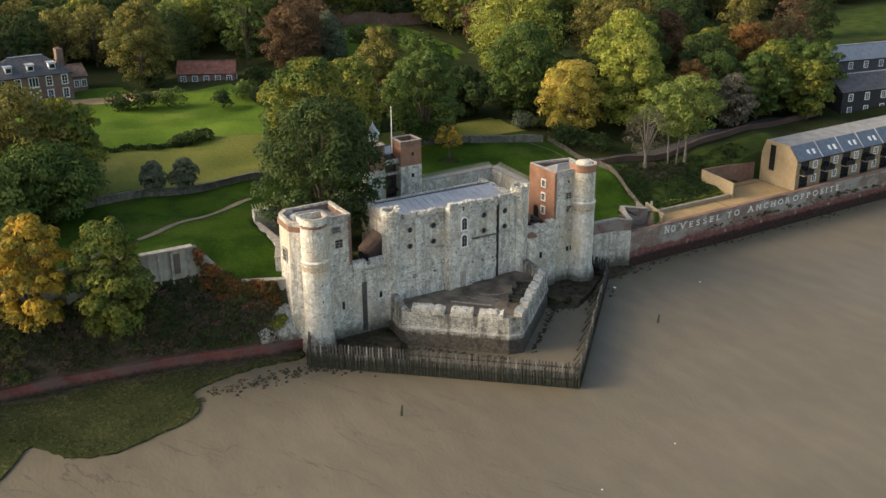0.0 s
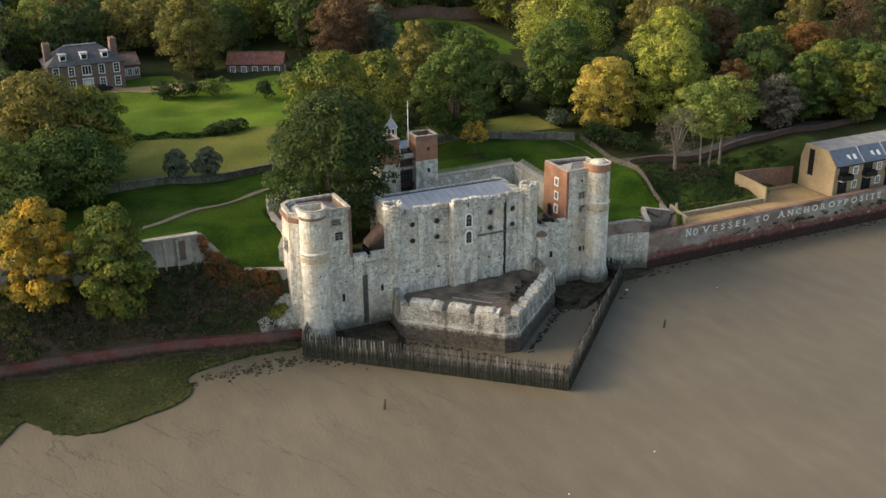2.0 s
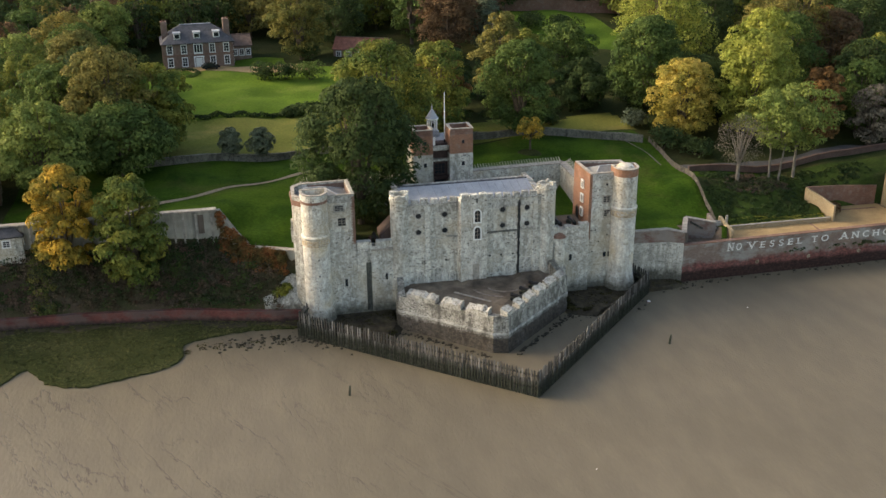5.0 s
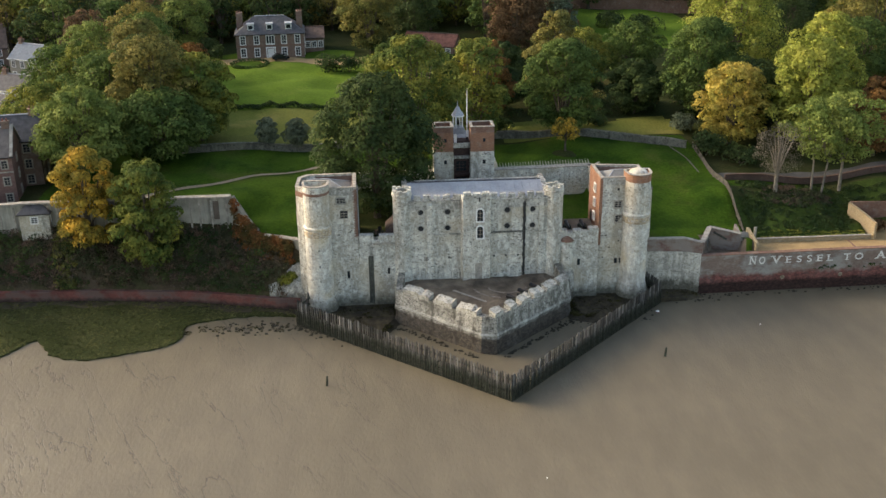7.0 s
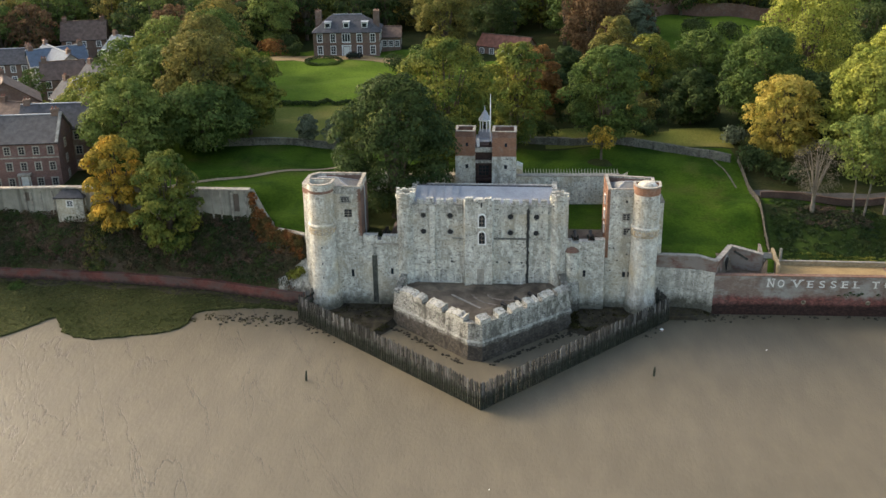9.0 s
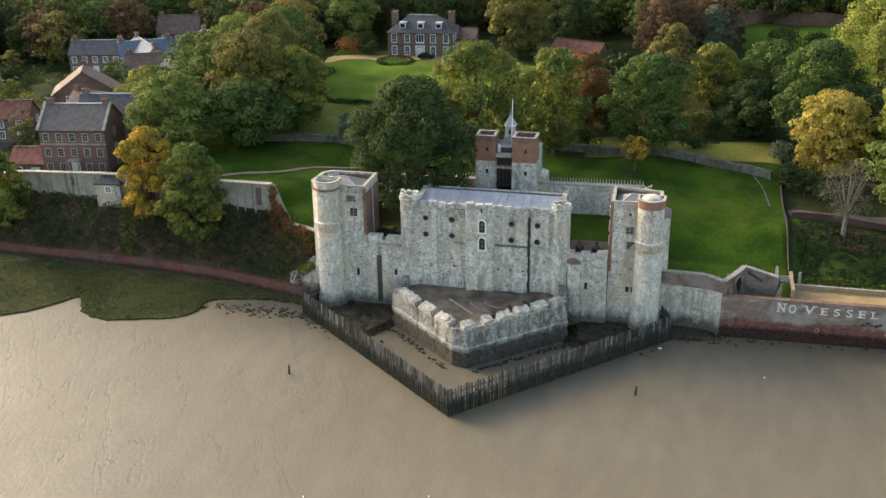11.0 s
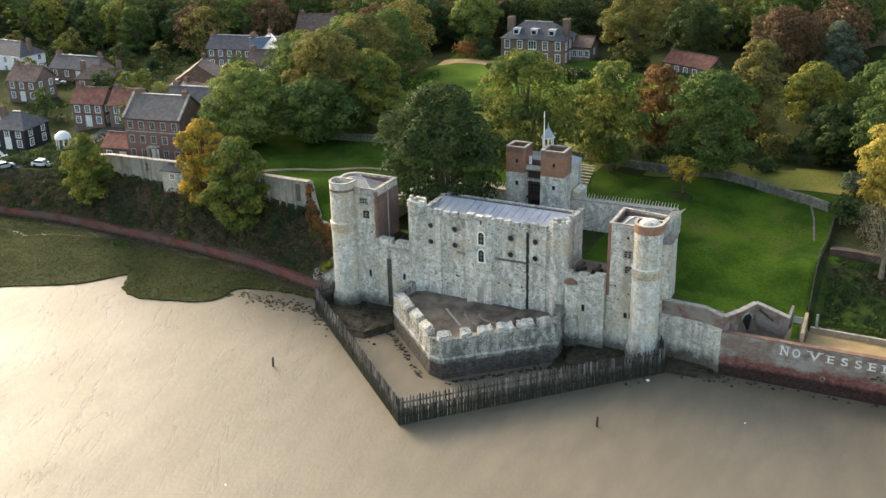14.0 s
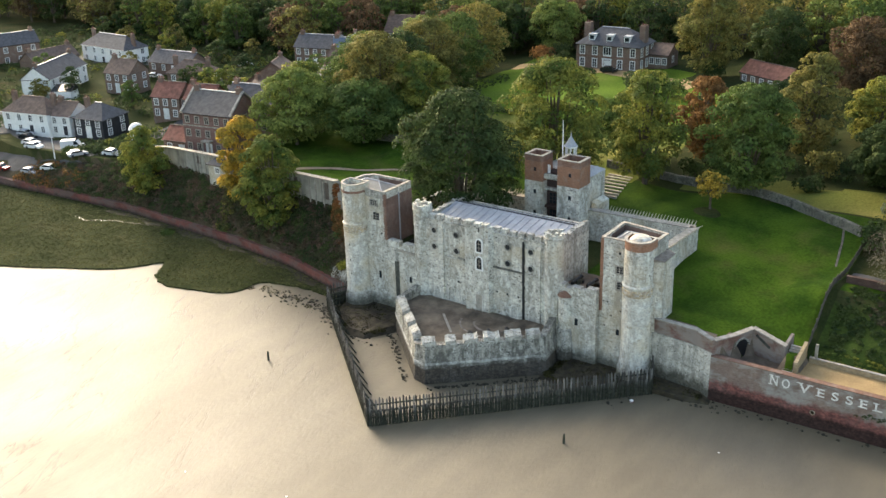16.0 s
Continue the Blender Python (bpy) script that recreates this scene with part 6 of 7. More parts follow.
for nm, lb, x, y, z, r, w_, d_, e, rd, wm_, rm_, cols, hip in V:
    house(nm, lb, pose(x, y, z, 0, 0, r), w_, d_, e, rd, wm_, rm_, 1 if e < 3.6 else 2, cols, hip, 1 if w_ < 12 else 2, 0, True, 2)
conserv = thing("conservatory", "white framed glass conservatory beside the long house", "conservatory", pose(-170.0, 47.5, 7.2, 0, 0, 28))
part("frame", MB().box(-3, 3, 0, 0.2, 0, 2.4).box(-3, -2.8, 0, 4, 0, 2.4).box(2.8, 3, 0, 4, 0, 2.4), WHITE, conserv)
part("glass_roof", MB().prism([(-3.1, -0.1), (3.1, -0.1), (3.1, 4), (-3.1, 4)], 2.4, [2.5, 2.5, 3.6, 3.6]), GLASS, conserv)
gz_ob = thing("gazebo", "white domed garden gazebo", "gazebo", pose(-116.0, 30.0, 8.0))
for i in range(8):
    a = math.pi / 4 * i
    part("column", MB().lathe(1.5 * math.cos(a), 1.5 * math.sin(a), [(0.14, 0), (0.11, 2.4)], 8), WHITE, gz_ob)
part("dome", MB().lathe(0, 0, [(1.8, 2.4), (1.8, 2.6), (1.5, 3.2), (0.8, 3.8), (0.1, 4.0)], 16), WHITE, gz_ob)
part("floor", MB().lathe(0, 0, [(1.9, -0.6), (1.9, 0.0)], 16), COPING, gz_ob)


def car(paint, van=False):
    c = thing("van" if van else "car", "parked white panel van on asphalt" if van else "parked car on the asphalt", "van" if van else "car")
    L, W, H = (5.2, 2.0, 2.2) if van else (4.3, 1.8, 1.45)
    if van:
        prof = [(-L / 2, 0.35), (L / 2, 0.35), (L / 2, 1.0), (L / 2 - 0.9, 1.15), (L / 2 - 1.5, 2.05), (L / 2 - 1.9, H), (-L / 2 + 0.1, H), (-L / 2, 2.0)]
        cab = [(L / 2 - 1.0, 1.2), (L / 2 - 1.55, 2.0), (L / 2 - 2.2, 2.0), (L / 2 - 2.2, 1.2)]
    else:
        prof = [(-L / 2, 0.3), (L / 2, 0.3), (L / 2, 0.65), (L / 2 - 0.3, 0.78), (L / 2 - 1.15, 0.9), (L / 2 - 1.75, 1.35), (L / 2 - 2.2, H), (-L / 2 + 1.0, H), (-L / 2 + 0.35, 1.0), (-L / 2, 0.9)]
        cab = [(L / 2 - 1.22, 0.95), (L / 2 - 1.78, 1.32), (-L / 2 + 1.0, 1.36), (-L / 2 + 0.5, 0.98)]
    def side(p, w_):
        n = len(p)
        return MB().add([(x, s * w_ / 2, z) for s in (-1, 1) for x, z in p], [tuple(range(n)), tuple(range(n, 2 * n))[::-1]] + [(i, (i + 1) % n, n + (i + 1) % n, n + i) for i in range(n)])
    part("body", side(prof, W), paint, c)
    part("side_glass", side(cab, W + 0.03), GLASS, c)
    part("windscreen", MB().bar((prof[4][0] - 0.0, 0, prof[4][1] + 0.03), (prof[5][0] + 0.02, 0, prof[5][1] + 0.04), W * 0.85, 0.05), GLASS, c)
    for x in (-L / 2 + 0.8, L / 2 - 0.85):
        for s in (-1, 1):
            wv = [(x + 0.33 * math.cos(i * math.pi / 7), s * (W / 2 + d), 0.33 + 0.33 * math.sin(i * math.pi / 7)) for d in (-0.2, 0.03) for i in range(14)]
            part("wheel", MB().add(wv, [tuple(range(14)), tuple(range(14, 28))[::-1]] + [(i, (i + 1) % 14, 14 + (i + 1) % 14, 14 + i) for i in range(14)]), TYRE, c)
    return c


protos = [car(p) for p in CAR_PAINTS]
spots = [(-129, 9.5, 10, 1), (-133, 14, 15, 0), (-138, 16.5, 15, 0), (-124, 11.5, 20, 0), (-118, 15, 70, 1), (-143, 19, 15, 2), (-147, 21, 15, 1), (-139, 8.5, 10, 3), (-111, 19, 15, 0), (-168, 78, 30, 0), (-163, 82, 30, 2), (-150, 98, 60, 0), (-38.5, 116.2, 10, 2)]
used = set()
for x, y, r, k in spots:
    m = pose(x, y, gz(x, y) + 0.12, 0, 0, r)
    if k in used:
        copy_thing(protos[k], m)
    else:
        protos[k].matrix_basis = m
        used.add(k)
vn = car(CAR_PAINTS[0], True)
vn.matrix_basis = pose(-126.0, 19.5, gz(-126, 19.5) + 0.12, 0, 0, 40)
draped("road", [(-200.0, 30.0), (-160.0, 22.0), (-136.0, 15.5), (-118.0, 16.0), (-100.0, 24.0)], 12.0, ASPHALT, "grey asphalt car park by the village shore", "car park", 0.1)
draped("road", [(-118.0, 16.0), (-116.0, 48.0), (-140.0, 80.0), (-180.0, 90.0), (-225.0, 76.0)], 6.0, ASPHALT, "grey village street", "street", 0.1)
gp_ = thing("flagpole", "thin white garden flagpole by the village shore", "flagpole", pose(-124.1, 13.1, 6.4))
part("shaft", MB().lathe(0, 0, [(0.12, 0), (0.09, 4), (0.05, 7)], 8), WHITE, gp_)
part("yard", MB().bar((-0.9, 0, 5.0), (0.9, 0, 5.0), 0.08), WHITE, gp_)

# ---- plants ----
nrng = np.random.default_rng(7)


def leaf_mesh(name, centres, radii, count, size, squash=0.85, shell=0.7, flat=0.5):
    """Leaves as small bent diamonds over the skins of many clumps."""
    centres, radii = np.asarray(centres, float), np.asarray(radii, float)
    p = radii ** 2 / (radii ** 2).sum()
    k = nrng.choice(len(radii), count, p=p)
    d = nrng.normal(size=(count, 3))
    d /= np.linalg.norm(d, axis=1)[:, None]
    d[:, 2] = np.where(d[:, 2] < -0.35, -d[:, 2] * 0.9, d[:, 2])
    r = radii[k] * (shell + (1.05 - shell) * nrng.random(count) ** 0.6)
    c = centres[k] + d * r[:, None] * np.array([1, 1, squash])
    nrm = d + flat * nrng.normal(size=(count, 3))
    nrm[:, 2] += 0.35
    nrm /= np.linalg.norm(nrm, axis=1)[:, None]
    t = np.cross(nrm, nrng.normal(size=(count, 3)))
    t /= np.linalg.norm(t, axis=1)[:, None] + 1e-9
    b = np.cross(nrm, t)
    s = size * (0.6 + 0.8 * nrng.random(count))[:, None]
    droop = np.array([0, 0, -0.22]) * s
    v = np.stack([c - t * s * 0.6 + droop, c - b * s * 0.42, c + t * s * 0.6 + droop, c + b * s * 0.42], 1).reshape(-1, 3)
    me = bpy.data.meshes.new(name)
    me.vertices.add(4 * count)
    me.vertices.foreach_set("co", v.astype(np.float32).ravel())
    me.loops.add(4 * count)
    me.loops.foreach_set("vertex_index", np.arange(4 * count, dtype=np.int32))
    me.polygons.add(count)
    me.polygons.foreach_set("loop_start", np.arange(0, 4 * count, 4, dtype=np.int32))
    me.update(calc_edges=True)
    return me


def limb(mb, pts, radii, n=7):
    """A tapering round limb along a bent line."""
    rings = []
    for i, p in enumerate(pts):
        p = Vector(p)
        d = (Vector(pts[min(i + 1, len(pts) - 1)]) - Vector(pts[max(0, i - 1)])).normalized()
        s = d.cross(Vector((0.3, 1, 0.1))).normalized()
        u = d.cross(s)
        rings.append([p + (s * math.cos(2 * math.pi * k / n) + u * math.sin(2 * math.pi * k / n)) * radii[i] for k in range(n)])
    mb.add([q for r in rings for q in r], [(i * n + k, i * n + (k + 1) % n, (i + 1) * n + (k + 1) % n, (i + 1) * n + k) for i in range(len(pts) - 1) for k in range(n)])
    return mb


def tree(name, label, x, y, height, r, leaf, base=None, clear=0.22, lobes=26, count=4500, size=0.62, bark=None, cone=0.0, lean=0.0, trunks=1, m=None, place=True, slim=1.0):
    """A tree: tapered trunk with limbs to the clumps of its crown, and a crown of many leaves."""
    z = (gz(x, y) if base is None else base) if place else 0
    t = thing(name, label, "tree", pose(x, y, z - 0.2) if place else None)
    ch = height * (1 - clear) / 2
    cz = height - ch
    cs, rs = [], []
    for i in range(lobes):
        a = i * 2.39996 + nrng.uniform(-0.4, 0.4)
        h = 1 - 2 * (i + 0.5) / lobes
        k = nrng.uniform(0.55, 1.0)
        hr = math.sqrt(max(0.05, 1 - h * h))
        wide = 1.0 - cone * (h * 0.5 + 0.5)
        rr = (r * 0.15 + 0.6) * nrng.uniform(0.55, 1.45) * (0.75 + 0.25 * wide)
        cs.append((r * k * hr * wide * math.cos(a) + lean * h, r * k * hr * wide * math.sin(a), cz + h * (ch - rr * 0.75)))
        rs.append(rr)
    cs.append((0, 0, cz))
    rs.append(r * 0.55)
    mb = MB()
    for s in range(trunks):
        ox, oy = (0, 0) if trunks == 1 else (0.9 * math.cos(s * 2.4), 0.7 * math.sin(s * 2.4))
        w0 = 0.024 * slim * height / (1 if trunks == 1 else 1.8)
        top = (ox * 4.5, oy * 3.5, cz + ch * 0.5)
        limb(mb, [(ox, oy, -0.5), (ox * 1.6 + 0.3 * s, oy * 1.5, height * clear), (ox * 3.2, oy * 2.5, cz), top], [w0 * 1.5, w0, w0 * 0.6, w0 * 0.15])
        for c in cs[s::max(1, trunks) * 2][:9]:
            st = (ox * 1.3, oy * 1.3, height * clear + nrng.uniform(0, 0.3) * ch)
            mid = tuple((st[q] + c[q]) / 2 + (0.4 if q == 2 else 0) for q in range(3))
            limb(mb, [st, mid, c], [w0 * 0.5, w0 * 0.32, w0 * 0.08], 5)
    part("trunk", mb, bark or BARK, t)
    part("crown", leaf_mesh("crown", cs, rs, count, size, 0.72, 0.74, 0.28), LEAVES[leaf], t)
    return t


def shrub(name, label, x, y, r, h, leaf, count=700, size=0.4, base=None):
    z = gz(x, y) if base is None else base
    t = thing(name, label, "shrub", pose(x, y, z))
    cs, rs = [], []
    for i in range(9):
        a, k = nrng.uniform(0, 6.28), nrng.uniform(0, 0.62)
        rr = r * nrng.uniform(0.38, 0.55)
        cs.append((r * k * math.cos(a), r * k * math.sin(a), min(h - rr * 0.8, max(rr * 0.4, nrng.uniform(0.2, 0.7) * h))))
        rs.append(rr)
    mb = MB()
    for c in cs[:4]:
        limb(mb, [(0, 0, -0.2), tuple(v * 0.5 for v in c), c], [0.08, 0.05, 0.02], 4)
    part("stem", mb, BARK, t)
    part("foliage", leaf_mesh("foliage", cs, rs, count, size, 0.9), LEAVES[leaf], t)
    return t


# named trees: kind, label, x, y, crown top, crown radius, leaf
TREES = [
    ("oak_tree", "large dark green oak standing in the castle courtyard", -15.4, 17.4, 34.2, 10.3, "dark", 0.02, 10500),
    ("lime_tree", "broad lime tree with yellowing crown behind the castle", -8.5, 36.5, 36.5, 9.6, "turning", 0.02, 8000),
    ("maple_tree", "green maple with yellow crown tips", 4.0, 47.5, 33.5, 6.8, "turning", 0.02, 5000),
    ("beech_tree", "rust-brown autumn beech tree", 8.2, 64.5, 29.5, 5.8, "rust", 0.02, 4000),
    ("sycamore_tree", "dense green sycamore with gold-tinged top", 21.5, 50.5, 32.5, 8.4, "green", 0.02, 7000),
    ("hornbeam_tree", "tall ochre autumn hornbeam tree", 24.2, 75.5, 33.5, 6.4, "ochre", 0.02, 4500),
    ("sycamore_tree", "dark green tree with some yellow leaves", 33.3, 90.0, 27.0, 6.4, "turning", 0.02, 4000),
    ("yew_tree", "dark rounded evergreen on the slope", 40.0, 66.5, 24.5, 5.8, "dark", 0.02, 4500),
    ("willow_tree", "huge lime-green domed willow tree", 67.4, 86.0, 39.5, 12.5, "bright", 0.02, 9000),
    ("sycamore_tree", "broad dense mid-green sycamore", 52.5, 60.0, 34.0, 9.4, "green", 0.02, 8000),
    ("ash_tree", "golden yellow autumn ash tree", 53.1, 43.2, 28.5, 7.2, "yellow", 0.02, 5500),
    ("poplar_tree", "bright yellow-green broad tree", 67.0, 41.0, 34.0, 9.0, "bright", 0.02, 7500),
    ("lime_tree", "bright yellow-green tree beside the lane", 74.0, 52.0, 36.0, 8.4, "bright", 0.02, 6000),
    ("maple_tree", "amber autumn maple on the bank", -61.3, 12.0, 25.2, 5.4, "amber", 0.02, 4500),
    ("maple_tree", "green maple with amber lower leaves on the bank", -51.4, 9.0, 23.6, 5.8, "turning", 0.02, 4500),
    ("poplar_tree", "conical yellow-edged tree on the village bank", -91.1, 12.0, 19.3, 5.0, "turning", 0.02, 3500),
    ("lime_tree", "broad green lime at the wood's edge", -66.0, 31.5, 30.0, 8.2, "lime", 0.02, 6500),
    ("oak_tree", "tall ochre autumn oak", -56.5, 47.0, 35.5, 8.6, "ochre", 0.02, 7000),
    ("oak_tree", "tall ochre oak behind the wood's edge", -64.0, 74.0, 34.0, 9.0, "ochre", 0.02, 6000),
    ("sycamore_tree", "yellowing sycamore beside the lawn", -48.5, 50.0, 31.5, 7.2, "turning", 0.02, 6500),
    ("oak_tree", "dense mid-green oak at the lawn edge", -54.5, 39.0, 27.5, 9.8, "green", 0.02, 8500),
    ("oak_tree", "green oak further along the wood", -66.0, 52.0, 32.0, 9.0, "green", 0.02, 6500),
    ("birch_tree", "small grey-green upright tree on the meadow", -35.5, 43.9, 20.2, 2.3, "grey", 0.1, 900),
    ("birch_tree", "small grey-green upright tree on the meadow", -30.0, 44.3, 19.8, 2.3, "grey", 0.1, 900),
    ("beech_tree", "copper-red beech above the lane", 77.5, 34.0, 27.5, 5.0, "rust", 0.02, 4000),
    ("beech_tree", "large spreading copper-brown beech", 22.0, 119.0, 33.5, 8.6, "brown", 0.02, 5500),
    ("oak_tree", "tall ochre-green oak beside the mansion lawn", -15.5, 124.0, 36.0, 8.2, "olive", 0.02, 6500),
    ("lime_tree", "bright lime-green tree beside the mansion", -64.4, 135.0, 30.5, 7.6, "lime", 0.02, 5000),
    ("lime_tree", "green tree by the lane", 98.0, 34.0, 27.0, 6.2, "green", 0.02, 4500),
    ("lime_tree", "olive-green tree by the lane", 106.0, 37.0, 28.5, 7.0, "turning", 0.02, 4500),
    ("oak_tree", "grey-brown thinning tree by the lane", 88.0, 31.5, 24.0, 4.6, "twig", 0.02, 1500),
    ("oak_tree", "dark green tree behind the cottage", -4.0, 140.0, 31.0, 8.0, "dark", 0.02, 4500),
    ("cedar_tree", "grey-green conifer near the copper beech", 33.0, 123.0, 30.0, 6.0, "grey", 0.02, 3500),
    ("oak_tree", "dark green tree behind the ochre hornbeam", 46.0, 96.0, 27.0, 7.5, "green", 0.02, 4000),
    ("oak_tree", "green tree in the upper park", 86.0, 62.0, 33.0, 8.5, "green", 0.02, 5000),
    ("beech_tree", "copper tree in the upper park", 104.0, 74.0, 31.0, 7.5, "brown", 0.02, 4000),
    ("oak_tree", "ochre tree in the upper park", 98.0, 92.0, 34.0, 8.0, "ochre", 0.02, 4000),
    ("oak_tree", "dark tree beside the upper park", 85.0, 102.0, 32.0, 8.5, "dark", 0.02, 4500),
    ("ash_tree", "green ash at the wood's far edge", -72.0, 62.0, 32.0, 8.0, "turning", 0.02, 5000),
]
TREES += [
    ("beech_tree", "thin brown beech on the far meadow", 182.0, 92.0, 33.0, 6.0, "brown", 0.02, 1500),
    ("oak_tree", "dark oak on the far meadow edge", 168.0, 80.0, 31.0, 7.0, "dark", 0.02, 3000),
    ("oak_tree", "olive-green oak in the wood beside the lawn", -66.0, 88.0, 33.0, 8.2, "green", 0.02, 4500),
    ("oak_tree", "ochre oak in the wood beside the lawn", -70.0, 104.0, 33.0, 8.2, "ochre", 0.02, 4000),
    ("lime_tree", "lime-green tree in the wood beside the lawn", -78.0, 90.0, 31.0, 8.0, "lime", 0.02, 4000),
    ("ash_tree", "yellowing ash behind the brick house", -78.0, 46.0, 27.5, 7.5, "turning", 0.02, 4500),
    ("oak_tree", "green oak behind the brick house", -80.0, 70.0, 30.0, 8.0, "green", 0.02, 4000),
    ("oak_tree", "dark green tree at the edge of the wood", -61.0, 62.0, 33.0, 8.0, "dark", 0.02, 4500),
    ("lime_tree", "green tree along the lane", 90.0, 40.0, 27.0, 6.5, "green", 0.02, 4000),
    ("oak_tree", "dark tree behind the lane", 97.0, 50.0, 29.0, 7.5, "dark", 0.02, 4000),
    ("ash_tree", "olive tree behind the golden ash", 61.0, 52.0, 27.0, 7.0, "dark", 0.02, 4000),
    ("beech_tree", "russet tree in the upper park", 112.0, 90.0, 29.0, 7.0, "rust", 0.02, 3500),
    ("oak_tree", "yellow-green tree above the lane", 108.0, 60.0, 28.0, 6.5, "turning", 0.02, 3500),
    ("oak_tree", "dark tree between the parkland and the wood", 14.0, 86.0, 25.0, 6.0, "dark", 0.02, 3500),
    ("oak_tree", "dark tree on the slope behind the gatehouse", 12.0, 72.0, 23.0, 5.5, "dark", 0.02, 3500),
    ("lime_tree", "bright green tree above the lane wall", 112.0, 35.0, 24.0, 5.6, "lime", 0.02, 3500),
    ("ash_tree", "tall green ash by the modern houses", 120.0, 36.0, 27.0, 6.0, "green", 0.02, 4000),
    ("oak_tree", "olive oak by the modern houses", 109.0, 29.0, 25.0, 5.2, "turning", 0.02, 3500),
    ("lime_tree", "yellow-green tree below the park", 118.0, 48.0, 26.0, 6.0, "turning", 0.02, 3500),
    ("beech_tree", "russet beech below the park", 122.0, 60.0, 28.0, 6.5, "rust", 0.02, 3500),
    ("oak_tree", "dark green oak below the park", 117.0, 82.0, 33.0, 9.5, "dark", 0.02, 4500),
    ("hornbeam_tree", "ochre hornbeam below the park", 128.0, 70.0, 34.0, 6.5, "ochre", 0.02, 3500),
    ("beech_tree", "thinning brown beech on the park edge", 145.0, 68.0, 32.0, 6.5, "brown", 0.02, 1600),
    ("lime_tree", "green tree behind the modern houses", 132.0, 54.0, 24.0, 6.0, "green", 0.02, 3500),
    ("oak_tree", "dark green tree above the lane", 104.0, 44.0, 23.0, 5.6, "dark", 0.02, 3500),
    ("hornbeam_tree", "ochre hornbeam above the willow", 96.0, 76.0, 38.0, 8.5, "ochre", 0.02, 4000),
    ("lime_tree", "green tree behind the lime", -4.0, 58.0, 27.0, 6.5, "green", 0.02, 4000),
]
for nm, lb, x, y, top, r, leaf, clear, count in TREES:
    tree(nm, lb, x, y, top - gz(x, y), r, leaf, clear=clear, count=int(count * 2.6), size=0.42, lobes=int(24 + 0.95 * r * r), cone=0.35 if nm in ("poplar_tree", "cedar_tree", "birch_tree") else 0.15)
tree("plane_tree", "pale green multi-stemmed tree with bare pale trunks", 61.2, 20.5, 17.6, 6.4, "lime", clear=0.33, count=6000, size=0.38, lobes=46, bark=BARK_PALE, trunks=2, slim=0.6)
tree("plane_tree", "pale green tree with slender pale trunk", 66.0, 22.0, 18.5, 6.4, "lime", clear=0.26, count=5500, size=0.38, lobes=40, bark=BARK_PALE, trunks=1, slim=0.5)
tree("bare_tree", "small leafless grey tree on the garden slope", 53.6, 19.9, 12.8, 4.2, "twig", clear=0.2, count=5200, size=0.13, lobes=60, bark=BARK_PALE)
tree("hawthorn_tree", "small crooked amber tree on the castle lawn", 20.0, 38.2, 7.4, 2.4, "amber", clear=0.32, count=1300, size=0.34, lobes=14)
mound = MB().lathe(19.6, 37.6, [(2.6, gz(19.6, 37.6) - 0.4), (2.0, gz(19.6, 37.6) + 0.25), (1.0, gz(19.6, 37.6) + 0.5), (0.1, gz(19.6, 37.6) + 0.55)], 14)
tagged(part("earth_mound", mound, FLOOR), "low bare earth mound round the hawthorn", "mound", kind="structure")

SHRUBS = [(46.0, 51.5, 3.6, 5.0, "grey"), (46.4, 36.5, 4.6, 4.4, "dark"), (52.0, 33.5, 3.8, 3.6, "dark"), (-26.2, 105.0, 3.8, 4.4, "dark"), (-21.0, 103.5, 3.6, 4.2, "dark"), (-15.5, 103.0, 4.2, 4.4, "green"),
          (-5.0, 97.5, 3.2, 4.6, "dark"), (1.5, 101.0, 3.6, 4.4, "green"), (4.5, 96.0, 2.6, 3.2, "turning"), (-19.0, 73.2, 3.6, 2.4, "dark"), (-22.5, 73.0, 2.4, 2.0, "dark"), (-61.0, 122.0, 4.4, 4.6, "rust"), (-55.0, 121.5, 3.0, 3.6, "dark"),
          (-58.0, 126.0, 4.5, 5.0, "dark"), (50.0, 140.0, 6.0, 4.0, "dark"), (60.0, 138.0, 6.0, 4.0, "dark"), (30.0, 66.0, 4.0, 6.0, "ochre"), (44.0, 72.0, 3.0, 4.0, "rust"), (10.0, 56.0, 3.0, 4.0, "dark"), (30.0, 58.0, 3.0, 3.0, "dark"),
          (-13.0, 122.0, 4.0, 5.0, "dark"), (9.0, 112.0, 4.0, 5.0, "dark"), (14.0, 104.0, 4.0, 5.0, "turning"), (13.0, 95.0, 4.0, 4.0, "brown"), (69.5, 13.5, 2.0, 2.0, "brown"), (-29.5, 3.4, 1.8, 2.4, "turning"), (-77.5, 5.8, 2.2, 2.4, "green")]
for x, y, r, h, leaf in SHRUBS:
    word = {"grey": "grey-green", "dark": "dark green", "turning": "yellow-green", "rust": "russet", "green": "green", "ochre": "ochre", "brown": "brown"}[leaf]
    shrub("shrub", "dense " + word + " garden shrub", x, y, r, h, leaf, int(260 * r), 0.42)

ring = [(-46.0 + 4.4 * math.cos(a * 0.21), 113.2 + 4.4 * math.sin(a * 0.21), 15.1) for a in range(30)]
tagged(part("hedge", leaf_mesh("hedge", ring, [0.6] * 30, 900, 0.3), LEAVES["dark"]), "low round box hedge about the flower bed", "hedge")
